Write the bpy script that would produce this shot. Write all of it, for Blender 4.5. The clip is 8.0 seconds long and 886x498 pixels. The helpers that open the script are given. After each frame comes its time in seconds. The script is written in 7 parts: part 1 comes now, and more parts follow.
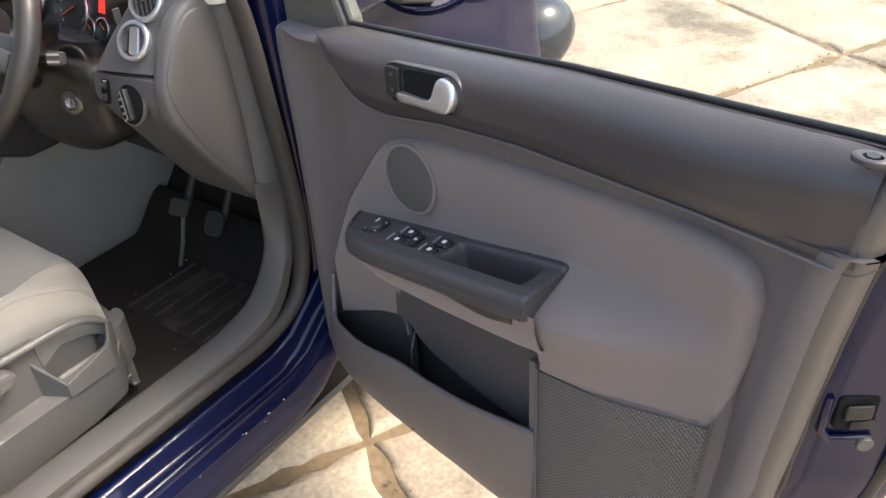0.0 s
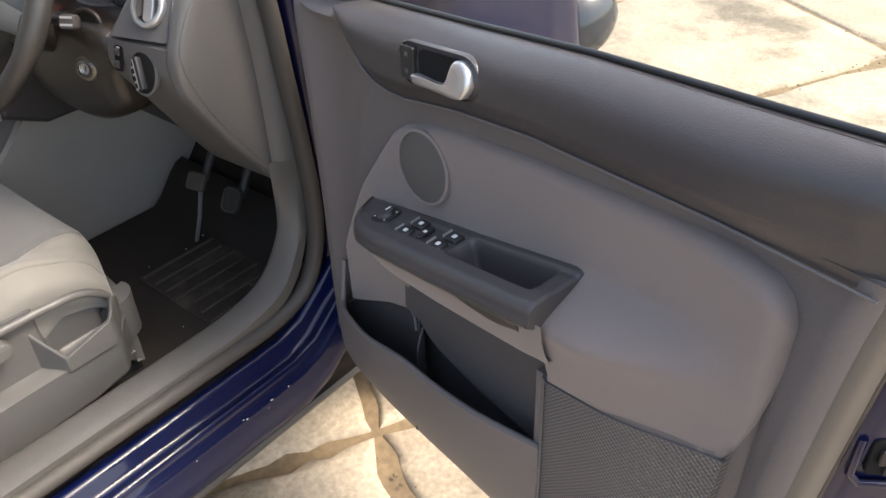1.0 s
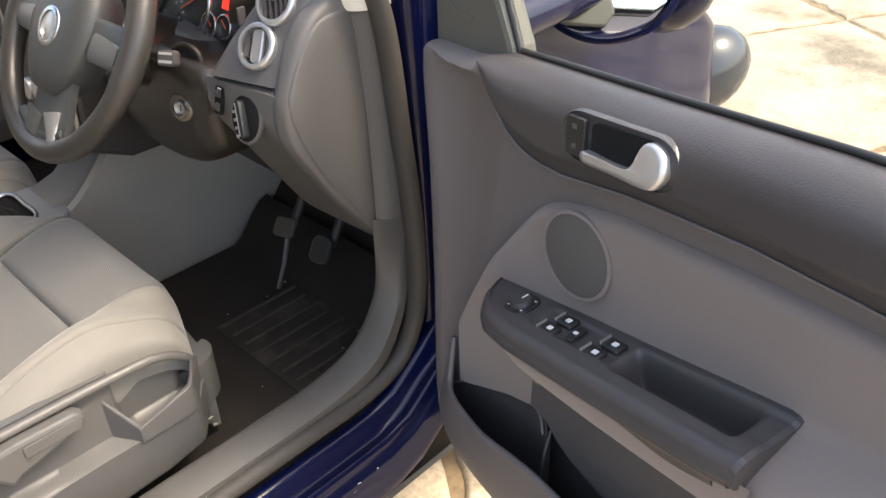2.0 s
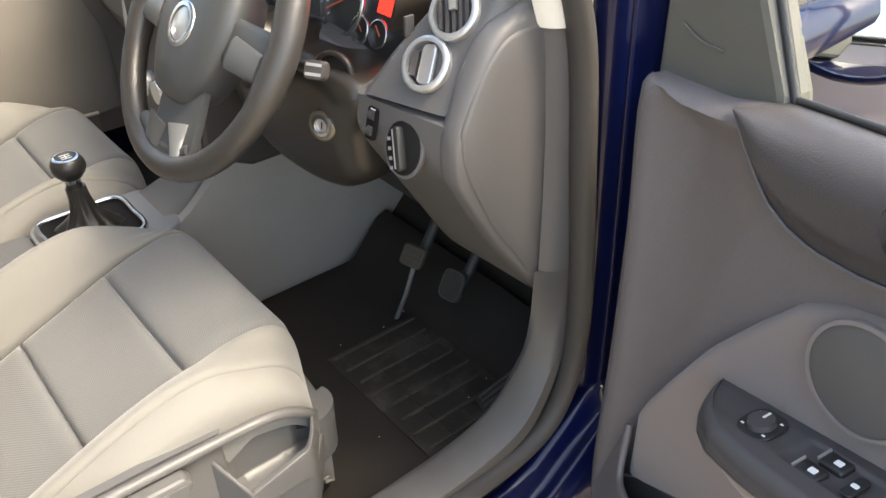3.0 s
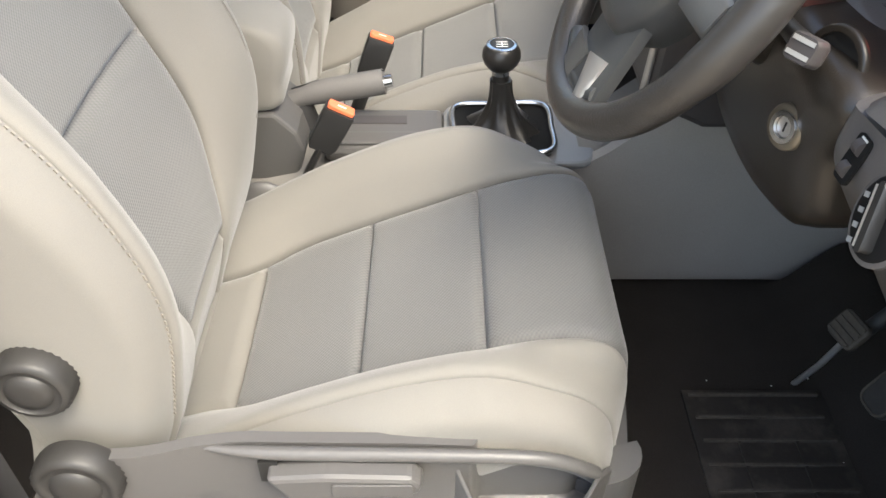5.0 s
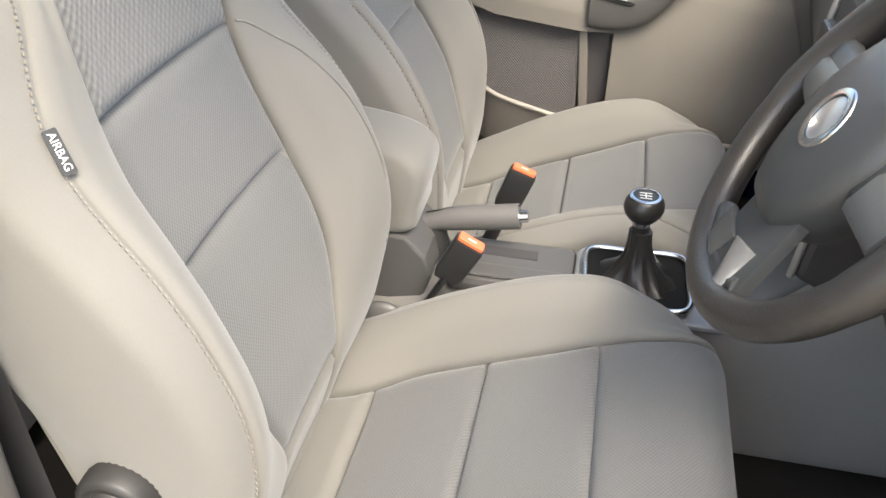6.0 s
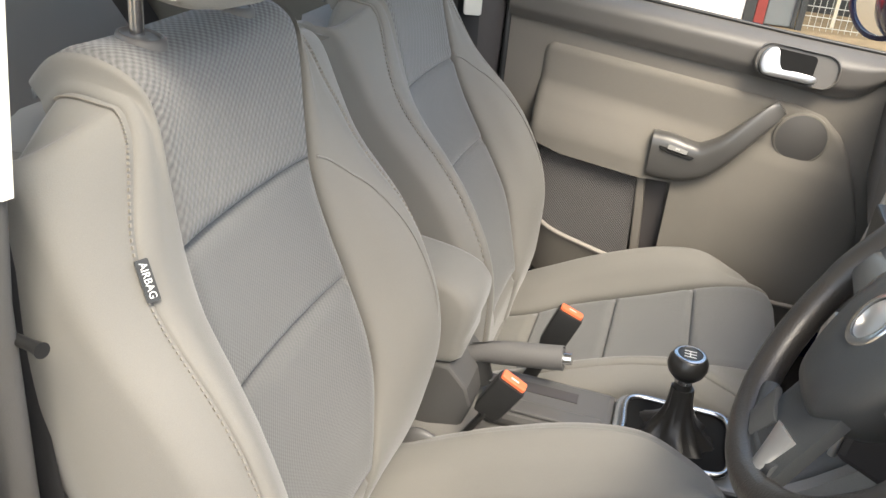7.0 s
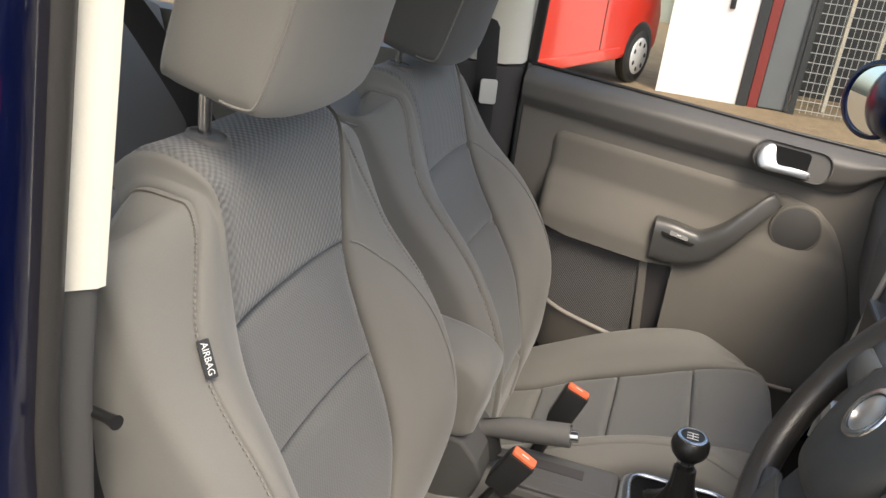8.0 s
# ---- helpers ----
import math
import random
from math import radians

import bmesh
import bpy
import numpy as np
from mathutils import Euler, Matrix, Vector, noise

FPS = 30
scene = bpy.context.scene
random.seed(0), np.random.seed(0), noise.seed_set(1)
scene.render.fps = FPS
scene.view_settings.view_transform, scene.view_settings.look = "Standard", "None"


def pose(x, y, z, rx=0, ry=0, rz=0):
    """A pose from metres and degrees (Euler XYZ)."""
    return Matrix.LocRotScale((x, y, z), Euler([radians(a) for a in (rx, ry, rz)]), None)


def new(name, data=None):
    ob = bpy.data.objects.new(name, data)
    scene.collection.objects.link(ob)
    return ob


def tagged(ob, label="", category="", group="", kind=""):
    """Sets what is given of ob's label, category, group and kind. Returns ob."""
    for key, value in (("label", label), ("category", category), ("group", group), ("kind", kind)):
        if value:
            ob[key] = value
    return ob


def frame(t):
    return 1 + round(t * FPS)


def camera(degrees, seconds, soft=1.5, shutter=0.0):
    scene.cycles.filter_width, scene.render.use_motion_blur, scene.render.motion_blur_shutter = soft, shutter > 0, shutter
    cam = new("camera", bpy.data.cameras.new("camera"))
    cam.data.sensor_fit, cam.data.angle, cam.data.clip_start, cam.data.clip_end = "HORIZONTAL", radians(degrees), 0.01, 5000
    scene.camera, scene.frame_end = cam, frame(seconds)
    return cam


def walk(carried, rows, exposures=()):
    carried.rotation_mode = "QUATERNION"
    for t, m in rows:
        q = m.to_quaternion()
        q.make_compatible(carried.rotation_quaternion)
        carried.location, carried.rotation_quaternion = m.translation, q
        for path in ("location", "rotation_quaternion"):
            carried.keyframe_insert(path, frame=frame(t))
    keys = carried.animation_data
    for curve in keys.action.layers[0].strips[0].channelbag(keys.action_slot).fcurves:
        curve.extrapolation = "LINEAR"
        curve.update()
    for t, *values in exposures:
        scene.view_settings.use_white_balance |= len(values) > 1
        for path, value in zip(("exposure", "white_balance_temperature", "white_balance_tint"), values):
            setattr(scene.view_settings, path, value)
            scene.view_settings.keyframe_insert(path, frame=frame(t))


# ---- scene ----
cam = camera(56.22, 8.0)
ROWS = [  # seconds, eye, yaw to the left of +y, pitch, roll
    (0, (1.7259, -0.0553, 1.3518), 37.58, -34.72, -3.93),
    (0.5, (1.7211, -0.0276, 1.3390), 37.69, -35.07, -3.31),
    (1, (1.7132, 0.0104, 1.3245), 40.67, -35.73, -2.46),
    (1.2, (1.6988, 0.0186, 1.3206), 42.30, -35.70, -2.50),
    (2.3, (1.4463, 0.0836, 1.2934), 45.13, -33.88, -1.65),
    (2.5, (1.3976, 0.0706, 1.2878), 44.74, -34.18, -1.33),
    (3, (1.2967, 0.1241, 1.2677), 51.04, -34.78, -1.03),
    (3.5, (1.1946, 0.2189, 1.2402), 59.77, -36.74, 1.67),
    (4, (1.1381, 0.2750, 1.2121), 72.70, -41.01, 0.69),
    (4.5, (1.1001, 0.3076, 1.1880), 81.59, -42.46, 0.20),
    (5, (1.0659, 0.3093, 1.1839), 89.66, -40.90, 0.30),
    (5.2, (1.0538, 0.3097, 1.1847), 92.06, -39.89, 0.45),
    (6.3, (0.9894, 0.3186, 1.2268), 103.36, -32.92, 1.94),
    (6.5, (0.9914, 0.3118, 1.2359), 103.84, -31.67, 3.02),
    (7, (1.0059, 0.3043, 1.2674), 105.00, -27.91, 5.33),
    (7.5, (1.0399, 0.2930, 1.2988), 105.63, -25.08, 6.36),
    (8, (1.0664, 0.2815, 1.3131), 105.01, -23.40, 7.10),
]
EXPOSURES = [(0.0, 1.92, 7000, 9), (1.2, 1.95, 7100, 9), (2.5, 2.35, 7500, 9), (3.0, 2.50, 7300, 6), (3.5, 2.35, 7100, 5), (4.0, 2.20, 6950, 5), (4.5, 2.40, 6900, 6), (5.0, 2.32, 6800, 5), (6.5, 2.18, 6750, 6), (7.0, 1.97, 6850, 5), (7.5, 1.55, 6850, 7), (8.0, 1.27, 6850, 7)]
walk(cam, [(t, Matrix.Translation(e) @ pose(0, 0, 0, 0, 0, yaw) @ pose(0, 0, 0, 90 + pitch) @ pose(0, 0, 0, 0, 0, roll)) for t, e, yaw, pitch, roll in ROWS], EXPOSURES)

# ---- light
world = bpy.data.worlds.new("sky")
scene.world = world
world.use_nodes = True
wn = world.node_tree.nodes
sky = wn.new("ShaderNodeTexSky")
sky.sky_type = "NISHITA"
sky.sun_disc = False
SUN_UP, SUN_TURN = radians(56), radians(56)
sky.sun_elevation = SUN_UP
sky.sun_rotation = SUN_TURN
sky.air_density = 1.0
sky.dust_density = 4.0
wn["Background"].inputs["Strength"].default_value = 0.15
world.node_tree.links.new(sky.outputs["Color"], wn["Background"].inputs["Color"])
sun_data = bpy.data.lights.new("sun", "SUN")
sun_data.energy = 0.78
sun_data.angle = radians(19)
sun_data.color = (1.0, 0.95, 0.88)
sun = new("sun", sun_data)
SUN_DIR = Vector((math.sin(SUN_TURN) * math.cos(SUN_UP), math.cos(SUN_TURN) * math.cos(SUN_UP), math.sin(SUN_UP)))
sun.matrix_world = Matrix.Translation((3, 3, 6)) @ (-SUN_DIR).to_track_quat("-Z", "Y").to_matrix().to_4x4()


# ---- materials
def material(name, colour, rough=0.6, metal=0.0, coat=0.0, grain=0.0, grain_scale=400.0, bump=0.0, bump_scale=600.0,
             stain=0.12, stain_scale=6.0, sheen=0.0, weave=0.0, weave_scale=300.0, spec=0.5, per_object=0.0, patches=0.0, patch_scale=1.5):
    m = bpy.data.materials.new(name)
    m.use_nodes = True
    nt = m.node_tree
    b = nt.nodes["Principled BSDF"]
    L = nt.links.new
    co = nt.nodes.new("ShaderNodeTexCoord")
    big = nt.nodes.new("ShaderNodeTexNoise")
    big.inputs["Scale"].default_value = stain_scale
    big.inputs["Detail"].default_value = 5
    small = nt.nodes.new("ShaderNodeTexNoise")
    small.inputs["Scale"].default_value = grain_scale
    small.inputs["Detail"].default_value = 2
    L(co.outputs["Object"], big.inputs["Vector"])
    L(co.outputs["Object"], small.inputs["Vector"])
    add = nt.nodes.new("ShaderNodeMath")
    add.operation = "MULTIPLY_ADD"
    L(big.outputs["Fac"], add.inputs[0])
    add.inputs[1].default_value = stain * 2
    add.inputs[2].default_value = 1.0 - stain
    add2 = nt.nodes.new("ShaderNodeMath")
    add2.operation = "MULTIPLY_ADD"
    L(small.outputs["Fac"], add2.inputs[0])
    add2.inputs[1].default_value = grain * 2
    add2.inputs[2].default_value = 1.0 - grain
    mul = nt.nodes.new("ShaderNodeMath")
    mul.operation = "MULTIPLY"
    L(add.outputs[0], mul.inputs[0])
    L(add2.outputs[0], mul.inputs[1])
    factor = mul
    if per_object:
        oi = nt.nodes.new("ShaderNodeObjectInfo")
        v = nt.nodes.new("ShaderNodeMath")
        v.operation = "MULTIPLY_ADD"
        L(oi.outputs["Random"], v.inputs[0])
        v.inputs[1].default_value = per_object * 2
        v.inputs[2].default_value = 1.0 - per_object
        m3 = nt.nodes.new("ShaderNodeMath")
        m3.operation = "MULTIPLY"
        L(factor.outputs[0], m3.inputs[0])
        L(v.outputs[0], m3.inputs[1])
        factor = m3
    if patches:
        pn = nt.nodes.new("ShaderNodeTexNoise")
        pn.inputs["Scale"].default_value = patch_scale
        pn.inputs["Detail"].default_value = 9
        pn.inputs["Roughness"].default_value = 0.62
        L(co.outputs["Object"], pn.inputs["Vector"])
        mr = nt.nodes.new("ShaderNodeMapRange")
        mr.inputs["From Min"].default_value = 0.50
        mr.inputs["From Max"].default_value = 0.62
        mr.inputs["To Min"].default_value = 1.0
        mr.inputs["To Max"].default_value = 1.0 - patches
        L(pn.outputs["Fac"], mr.inputs["Value"])
        m4 = nt.nodes.new("ShaderNodeMath")
        m4.operation = "MULTIPLY"
        L(factor.outputs[0], m4.inputs[0])
        L(mr.outputs[0], m4.inputs[1])
        factor = m4
    rgb = nt.nodes.new("ShaderNodeVectorMath")
    rgb.operation = "SCALE"
    rgb.inputs[0].default_value = colour
    L(factor.outputs[0], rgb.inputs["Scale"])
    L(rgb.outputs[0], b.inputs["Base Color"])
    b.inputs["Roughness"].default_value = rough
    b.inputs["Metallic"].default_value = metal
    b.inputs["Specular IOR Level"].default_value = spec
    if coat:
        b.inputs["Coat Weight"].default_value = coat
        b.inputs["Coat Roughness"].default_value = 0.06
        b.inputs["Coat IOR"].default_value = 1.45
    if sheen:
        b.inputs["Sheen Weight"].default_value = sheen
        b.inputs["Sheen Roughness"].default_value = 0.5
    height = None
    if bump:
        bn = nt.nodes.new("ShaderNodeTexNoise")
        bn.inputs["Scale"].default_value = bump_scale
        bn.inputs["Detail"].default_value = 2
        L(co.outputs["Object"], bn.inputs["Vector"])
        height, strength = bn.outputs["Fac"], bump
    if weave:
        # crossing diagonal threads, along the cloth
        sep = nt.nodes.new("ShaderNodeSeparateXYZ")
        L(co.outputs["UV"], sep.inputs[0])
        outs = []
        for sign in (1, -1):
            lin = nt.nodes.new("ShaderNodeMath")
            lin.operation = "MULTIPLY_ADD"
            L(sep.outputs["X"], lin.inputs[0])
            lin.inputs[1].default_value = 1.0 * sign
            L(sep.outputs["Y"], lin.inputs[2])
            sc = nt.nodes.new("ShaderNodeMath")
            sc.operation = "MULTIPLY"
            L(lin.outputs[0], sc.inputs[0])
            sc.inputs[1].default_value = weave_scale * 2 * math.pi
            si = nt.nodes.new("ShaderNodeMath")
            si.operation = "SINE"
            L(sc.outputs[0], si.inputs[0])
            outs.append(si)
        pr = nt.nodes.new("ShaderNodeMath")
        pr.operation = "MULTIPLY_ADD"
        L(outs[1].outputs[0], pr.inputs[0])
        pr.inputs[1].default_value = 0.5
        L(outs[0].outputs[0], pr.inputs[2])
        height, strength = pr.outputs[0], weave
        tone = nt.nodes.new("ShaderNodeMath")
        tone.operation = "MULTIPLY_ADD"
        L(pr.outputs[0], tone.inputs[0])
        tone.inputs[1].default_value = 0.32 * weave
        tone.inputs[2].default_value = 1.0
        m5 = nt.nodes.new("ShaderNodeMath")
        m5.operation = "MULTIPLY"
        L(factor.outputs[0], m5.inputs[0])
        L(tone.outputs[0], m5.inputs[1])
        L(m5.outputs[0], rgb.inputs["Scale"])
    if height is not None:
        bp = nt.nodes.new("ShaderNodeBump")
        bp.inputs["Strength"].default_value = strength
        bp.inputs["Distance"].default_value = 0.0008
        L(height, bp.inputs["Height"])
        L(bp.outputs["Normal"], b.inputs["Normal"])
    return m


def glass_material(name, tint=(0.93, 0.97, 0.95)):
    m = bpy.data.materials.new(name)
    m.use_nodes = True
    b = m.node_tree.nodes["Principled BSDF"]
    b.inputs["Base Color"].default_value = (*tint, 1)
    b.inputs["Roughness"].default_value = 0.0
    b.inputs["Transmission Weight"].default_value = 1.0
    b.inputs["IOR"].default_value = 1.0 + 0.02
    b.inputs["Coat Weight"].default_value = 0.08
    b.inputs["Coat Roughness"].default_value = 0.02
    return m


def glow(name, colour, strength):
    m = bpy.data.materials.new(name)
    m.use_nodes = True
    b = m.node_tree.nodes["Principled BSDF"]
    b.inputs["Base Color"].default_value = (*colour, 1)
    b.inputs["Emission Color"].default_value = (*colour, 1)
    b.inputs["Emission Strength"].default_value = strength
    return m


M_INSERT = material("insert_fabric", (0.134, 0.134, 0.131), 0.9, grain=0.18, grain_scale=900, weave=0.22, weave_scale=190, stain=0.06, sheen=0.25, spec=0.2)
M_BOLSTER = material("bolster_fabric", (0.183, 0.175, 0.159), 0.88, grain=0.10, grain_scale=1200, bump=0.25, bump_scale=1500, stain=0.07, sheen=0.25, spec=0.2)
M_SEATSIDE = material("seat_side_plastic", (0.094, 0.091, 0.089), 0.42, grain=0.05, bump=0.12, bump_scale=1400, stain=0.06)
M_DASH = material("dash_plastic", (0.104, 0.099, 0.096), 0.40, grain=0.08, bump=0.25, bump_scale=900, stain=0.08)
M_DASHLOW = material("lower_dash_plastic", (0.125, 0.12, 0.115), 0.55, grain=0.08, bump=0.25, bump_scale=900, stain=0.1)
M_TUNNEL = material("tunnel_carpet", (0.345, 0.322, 0.292), 0.85, grain=0.15, grain_scale=700, bump=0.3, bump_scale=900, stain=0.15)
M_BLACK = material("black_plastic", (0.018, 0.018, 0.018), 0.4, grain=0.05, bump=0.1, stain=0.1)
M_MATT = material("matt_black", (0.012, 0.012, 0.012), 0.8, stain=0.1, spec=0.12)
M_REAR = material("rear_trim_plastic", (0.19, 0.18, 0.155), 0.6, grain=0.06, bump=0.15, stain=0.08)
M_CONSOLE = material("console_carpet", (0.165, 0.158, 0.148), 0.8, grain=0.12, grain_scale=700, bump=0.3, bump_scale=900, stain=0.12)
M_DARK = material("dark_grey_plastic", (0.058, 0.053, 0.053), 0.45, grain=0.06, bump=0.15, stain=0.1)
M_DOOR = material("door_panel_plastic", (0.126, 0.113, 0.112), 0.5, grain=0.09, bump=0.5, bump_scale=600, stain=0.10)
M_DOORTOP = material("door_top_soft_plastic", (0.052, 0.047, 0.048), 0.30, grain=0.09, bump=0.38, bump_scale=700, stain=0.09)
M_DOORCLOTH = material("door_cloth", (0.196, 0.164, 0.150), 0.9, grain=0.12, grain_scale=1100, bump=0.25, bump_scale=1500, stain=0.08, sheen=0.2, spec=0.2)
M_PDOOR = material("passenger_door_cloth", (0.175, 0.161, 0.139), 0.85, grain=0.1, grain_scale=1100, bump=0.25, bump_scale=1500, stain=0.08, sheen=0.15, spec=0.2)
M_CARPET = material("carpet", (0.023, 0.0185, 0.0145), 0.95, grain=0.3, grain_scale=500, bump=0.8, bump_scale=500, stain=0.3, stain_scale=14)
M_MAT = material("rubber_mat", (0.026, 0.022, 0.018), 0.62, grain=0.25, grain_scale=160, bump=0.4, bump_scale=250, stain=0.4, stain_scale=10, patches=-1.2, patch_scale=14)
M_DUST = material("dusty_rubber", (0.058, 0.049, 0.038), 0.8, grain=0.35, grain_scale=220, stain=0.4, stain_scale=20)
M_BLUE = material("blue_metallic_paint", (0.0012, 0.0036, 0.030), 0.38, metal=0.0, coat=0.7, spec=0.12, stain=0.06, grain=0.05, grain_scale=2500)
M_RUBBER = material("seal_rubber", (0.046, 0.041, 0.036), 0.6, grain=0.1, bump=0.2, stain=0.12)
M_TRIMGREY = material("pillar_trim_grey", (0.086, 0.083, 0.080), 0.5, grain=0.05, bump=0.2, bump_scale=900, stain=0.06)
M_SILLTRIM = material("sill_trim_grey", (0.078, 0.074, 0.069), 0.5, grain=0.1, bump=0.2, bump_scale=900, stain=0.2, stain_scale=9)
M_CREAM = material("cream_pillar_trim", (0.78, 0.74, 0.64), 0.6, grain=0.03, bump=0.1, stain=0.03)
M_CHROME = material("satin_chrome", (0.62, 0.62, 0.62), 0.22, metal=1.0, stain=0.05)
M_SILVER = material("silver_plastic", (0.55, 0.54, 0.52), 0.32, metal=0.7, stain=0.08)
M_LEATHER = material("wheel_leather", (0.034, 0.031, 0.028), 0.33, grain=0.15, bump=0.5, bump_scale=500, stain=0.25, stain_scale=20)
M_HUB = material("airbag_cover", (0.052, 0.054, 0.054), 0.40, grain=0.08, bump=0.3, bump_scale=800, stain=0.06)
M_ORANGE = material("buckle_button", (0.78, 0.17, 0.07), 0.4, stain=0.05)
M_GLASS = glass_material("window_glass")
M_MIRROR = material("mirror_glass", (0.9, 0.9, 0.9), 0.02, metal=1.0, stain=0.0)
M_WHITE = material("white_print", (0.75, 0.75, 0.72), 0.6, stain=0.03)
M_RED = material("red_car_paint", (0.62, 0.03, 0.015), 0.3, coat=0.8, stain=0.04)
M_TYRE = material("tyre", (0.02, 0.02, 0.02), 0.8, stain=0.2)
M_SLAB = material("concrete_slab", (0.38, 0.315, 0.232), 0.92, grain=0.45, grain_scale=90, bump=1.0, bump_scale=60, stain=0.3, stain_scale=5, per_object=0.10, patches=0.55, patch_scale=1.6)
M_DIRT = material("joint_dirt", (0.20, 0.145, 0.085), 0.95, grain=0.4, grain_scale=60, bump=0.9, bump_scale=90, stain=0.4, stain_scale=9)
M_WALL = material("white_wall", (0.8, 0.79, 0.76), 0.9, grain=0.05, bump=0.2, stain=0.05, stain_scale=2)
M_STEEL = material("painted_steel", (0.030, 0.032, 0.034), 0.5, stain=0.15)
M_REDSTEEL = material("red_steel", (0.2, 0.03, 0.025), 0.55, stain=0.2)
M_DISPLAY = glow("red_display", (0.85, 0.018, 0.012), 0.8)
M_ROOF = material("headliner", (0.5, 0.47, 0.42), 0.95, grain=0.06, bump=0.2, stain=0.05)
M_BELT = material("belt_webbing", (0.03, 0.03, 0.032), 0.7, grain=0.15, stain=0.1)
M_LAMP = material("headlight_lens", (0.05, 0.055, 0.065), 0.12, metal=0.2, stain=0.1)
M_GALV = material("galvanised_mesh", (0.42, 0.42, 0.40), 0.5, metal=0.4, stain=0.15)

M_DARKTRIM = material("pocket_panel_plastic", (0.072, 0.068, 0.07), 0.55, grain=0.08, bump=0.3, bump_scale=700, stain=0.1)
M_DOOREND = material("door_trim_end", (0.112, 0.099, 0.086), 0.45, grain=0.06, bump=0.25, bump_scale=700, stain=0.08)
M_BEZEL = material("lock_bezel", (0.20, 0.175, 0.135), 0.35, metal=0.6, stain=0.1)
M_GAITER = material("gaiter_leather", (0.018, 0.017, 0.016), 0.32, grain=0.15, bump=0.4, bump_scale=500, stain=0.2, stain_scale=25)
M_RIB = material("dusty_rib", (0.066, 0.057, 0.046), 0.8, grain=0.4, grain_scale=180, stain=0.5, stain_scale=18)
M_ICON = material("grey_print", (0.32, 0.32, 0.31), 0.6, stain=0.03)
M_SPOKE = material("spoke_plastic", (0.088, 0.088, 0.084), 0.38, grain=0.05, bump=0.15, stain=0.08)
M_PLATE = material("console_plate", (0.20, 0.205, 0.21), 0.28, grain=0.04, stain=0.06)
M_PERF = material("perforated_leather", (0.040, 0.037, 0.034), 0.36, weave=0.5, weave_scale=330, stain=0.2, stain_scale=25)
M_COLUMN = material("column_plastic", (0.025, 0.021, 0.017), 0.32, grain=0.08, bump=0.2, stain=0.15)
# inside of the door pocket, darker than the trim panel
M_POCKET = material("pocket_inner", (0.05, 0.048, 0.05), 0.7, grain=0.15, bump=0.3, stain=0.15)
M_GRILLE = material("speaker_grille", (0.105, 0.098, 0.095), 0.55, weave=1.0, weave_scale=165, stain=0.06)
M_GRILLE2 = material("tweeter_grille", (0.085, 0.080, 0.076), 0.55, weave=1.0, weave_scale=380, stain=0.06)
M_SATIN = material("satin_handle", (0.60, 0.60, 0.60), 0.34, metal=0.85, stain=0.06)
M_CORNER = material("mirror_corner", (0.094, 0.092, 0.078), 0.5, grain=0.06, bump=0.2, stain=0.08)
M_PPANEL = material("passenger_panel_plastic", (0.165, 0.150, 0.130), 0.5, grain=0.06, bump=0.2, stain=0.07)
M_DOORTOP2 = material("passenger_door_top", (0.105, 0.098, 0.09), 0.45, grain=0.06, bump=0.3, bump_scale=700, stain=0.06)
M_RIM = material("pocket_rim_plastic", (0.30, 0.27, 0.235), 0.5, stain=0.06)
M_PULL = material("pull_handle_plastic", (0.11, 0.106, 0.10), 0.33, metal=0.3, stain=0.08)
M_HUBCAP = material("hub_cap_plastic", (0.62, 0.63, 0.64), 0.35, metal=0.3, stain=0.08)
M_GATE = material("gate_grey", (0.13, 0.14, 0.145), 0.55, stain=0.15)
M_PLANK = material("pale_plank", (0.52, 0.46, 0.36), 0.8, grain=0.2, grain_scale=40, stain=0.2, per_object=0.2)
M_YARD = material("yard_render", (0.35, 0.36, 0.31), 0.9, grain=0.1, grain_scale=30, bump=0.4, bump_scale=40, stain=0.2, stain_scale=2)


# ---- mesh helpers
def thing(name, at, label, category, group="", kind=""):
    ob = new(name)
    ob.empty_display_size = 0.05
    ob.matrix_world = at if isinstance(at, Matrix) else Matrix.Translation(at)
    return tagged(ob, label, category, group, kind)


def part(name, bm, mat, parent=None, label="", smooth=True, subdiv=0, bevel=0.0, local=False):
    """Links a bmesh as one mesh object under a thing. Meshes are drawn in world metres unless local."""
    me = bpy.data.meshes.new(name)
    bmesh.ops.recalc_face_normals(bm, faces=bm.faces)
    bm.to_mesh(me)
    bm.free()
    for p in me.polygons:
        p.use_smooth = smooth
    if smooth:
        me.set_sharp_from_angle(angle=radians(60))
    me.materials.append(mat)
    ob = new(name, me)
    if parent is not None:
        ob.parent = parent
        if not local:
            bpy.context.view_layer.update()
            ob.matrix_parent_inverse = parent.matrix_world.inverted()
    if bevel:
        b = ob.modifiers.new("edges", "BEVEL")
        b.width, b.segments, b.limit_method, b.angle_limit = bevel, 2, "ANGLE", radians(35)
        b.harden_normals = False
    if subdiv:
        s = ob.modifiers.new("round", "SUBSURF")
        s.levels = s.render_levels = subdiv
    if label:
        ob["label"] = label
    return ob


def box(x0, x1, y0, y1, z0, z1, m=None):
    bm = bmesh.new()
    bmesh.ops.create_cube(bm, size=1.0)
    bmesh.ops.transform(bm, matrix=Matrix.Translation(((x0 + x1) / 2, (y0 + y1) / 2, (z0 + z1) / 2)) @ Matrix.Diagonal((x1 - x0, y1 - y0, z1 - z0, 1)), verts=bm.verts)
    if m is not None:
        bmesh.ops.transform(bm, matrix=m, verts=bm.verts)
    return bm


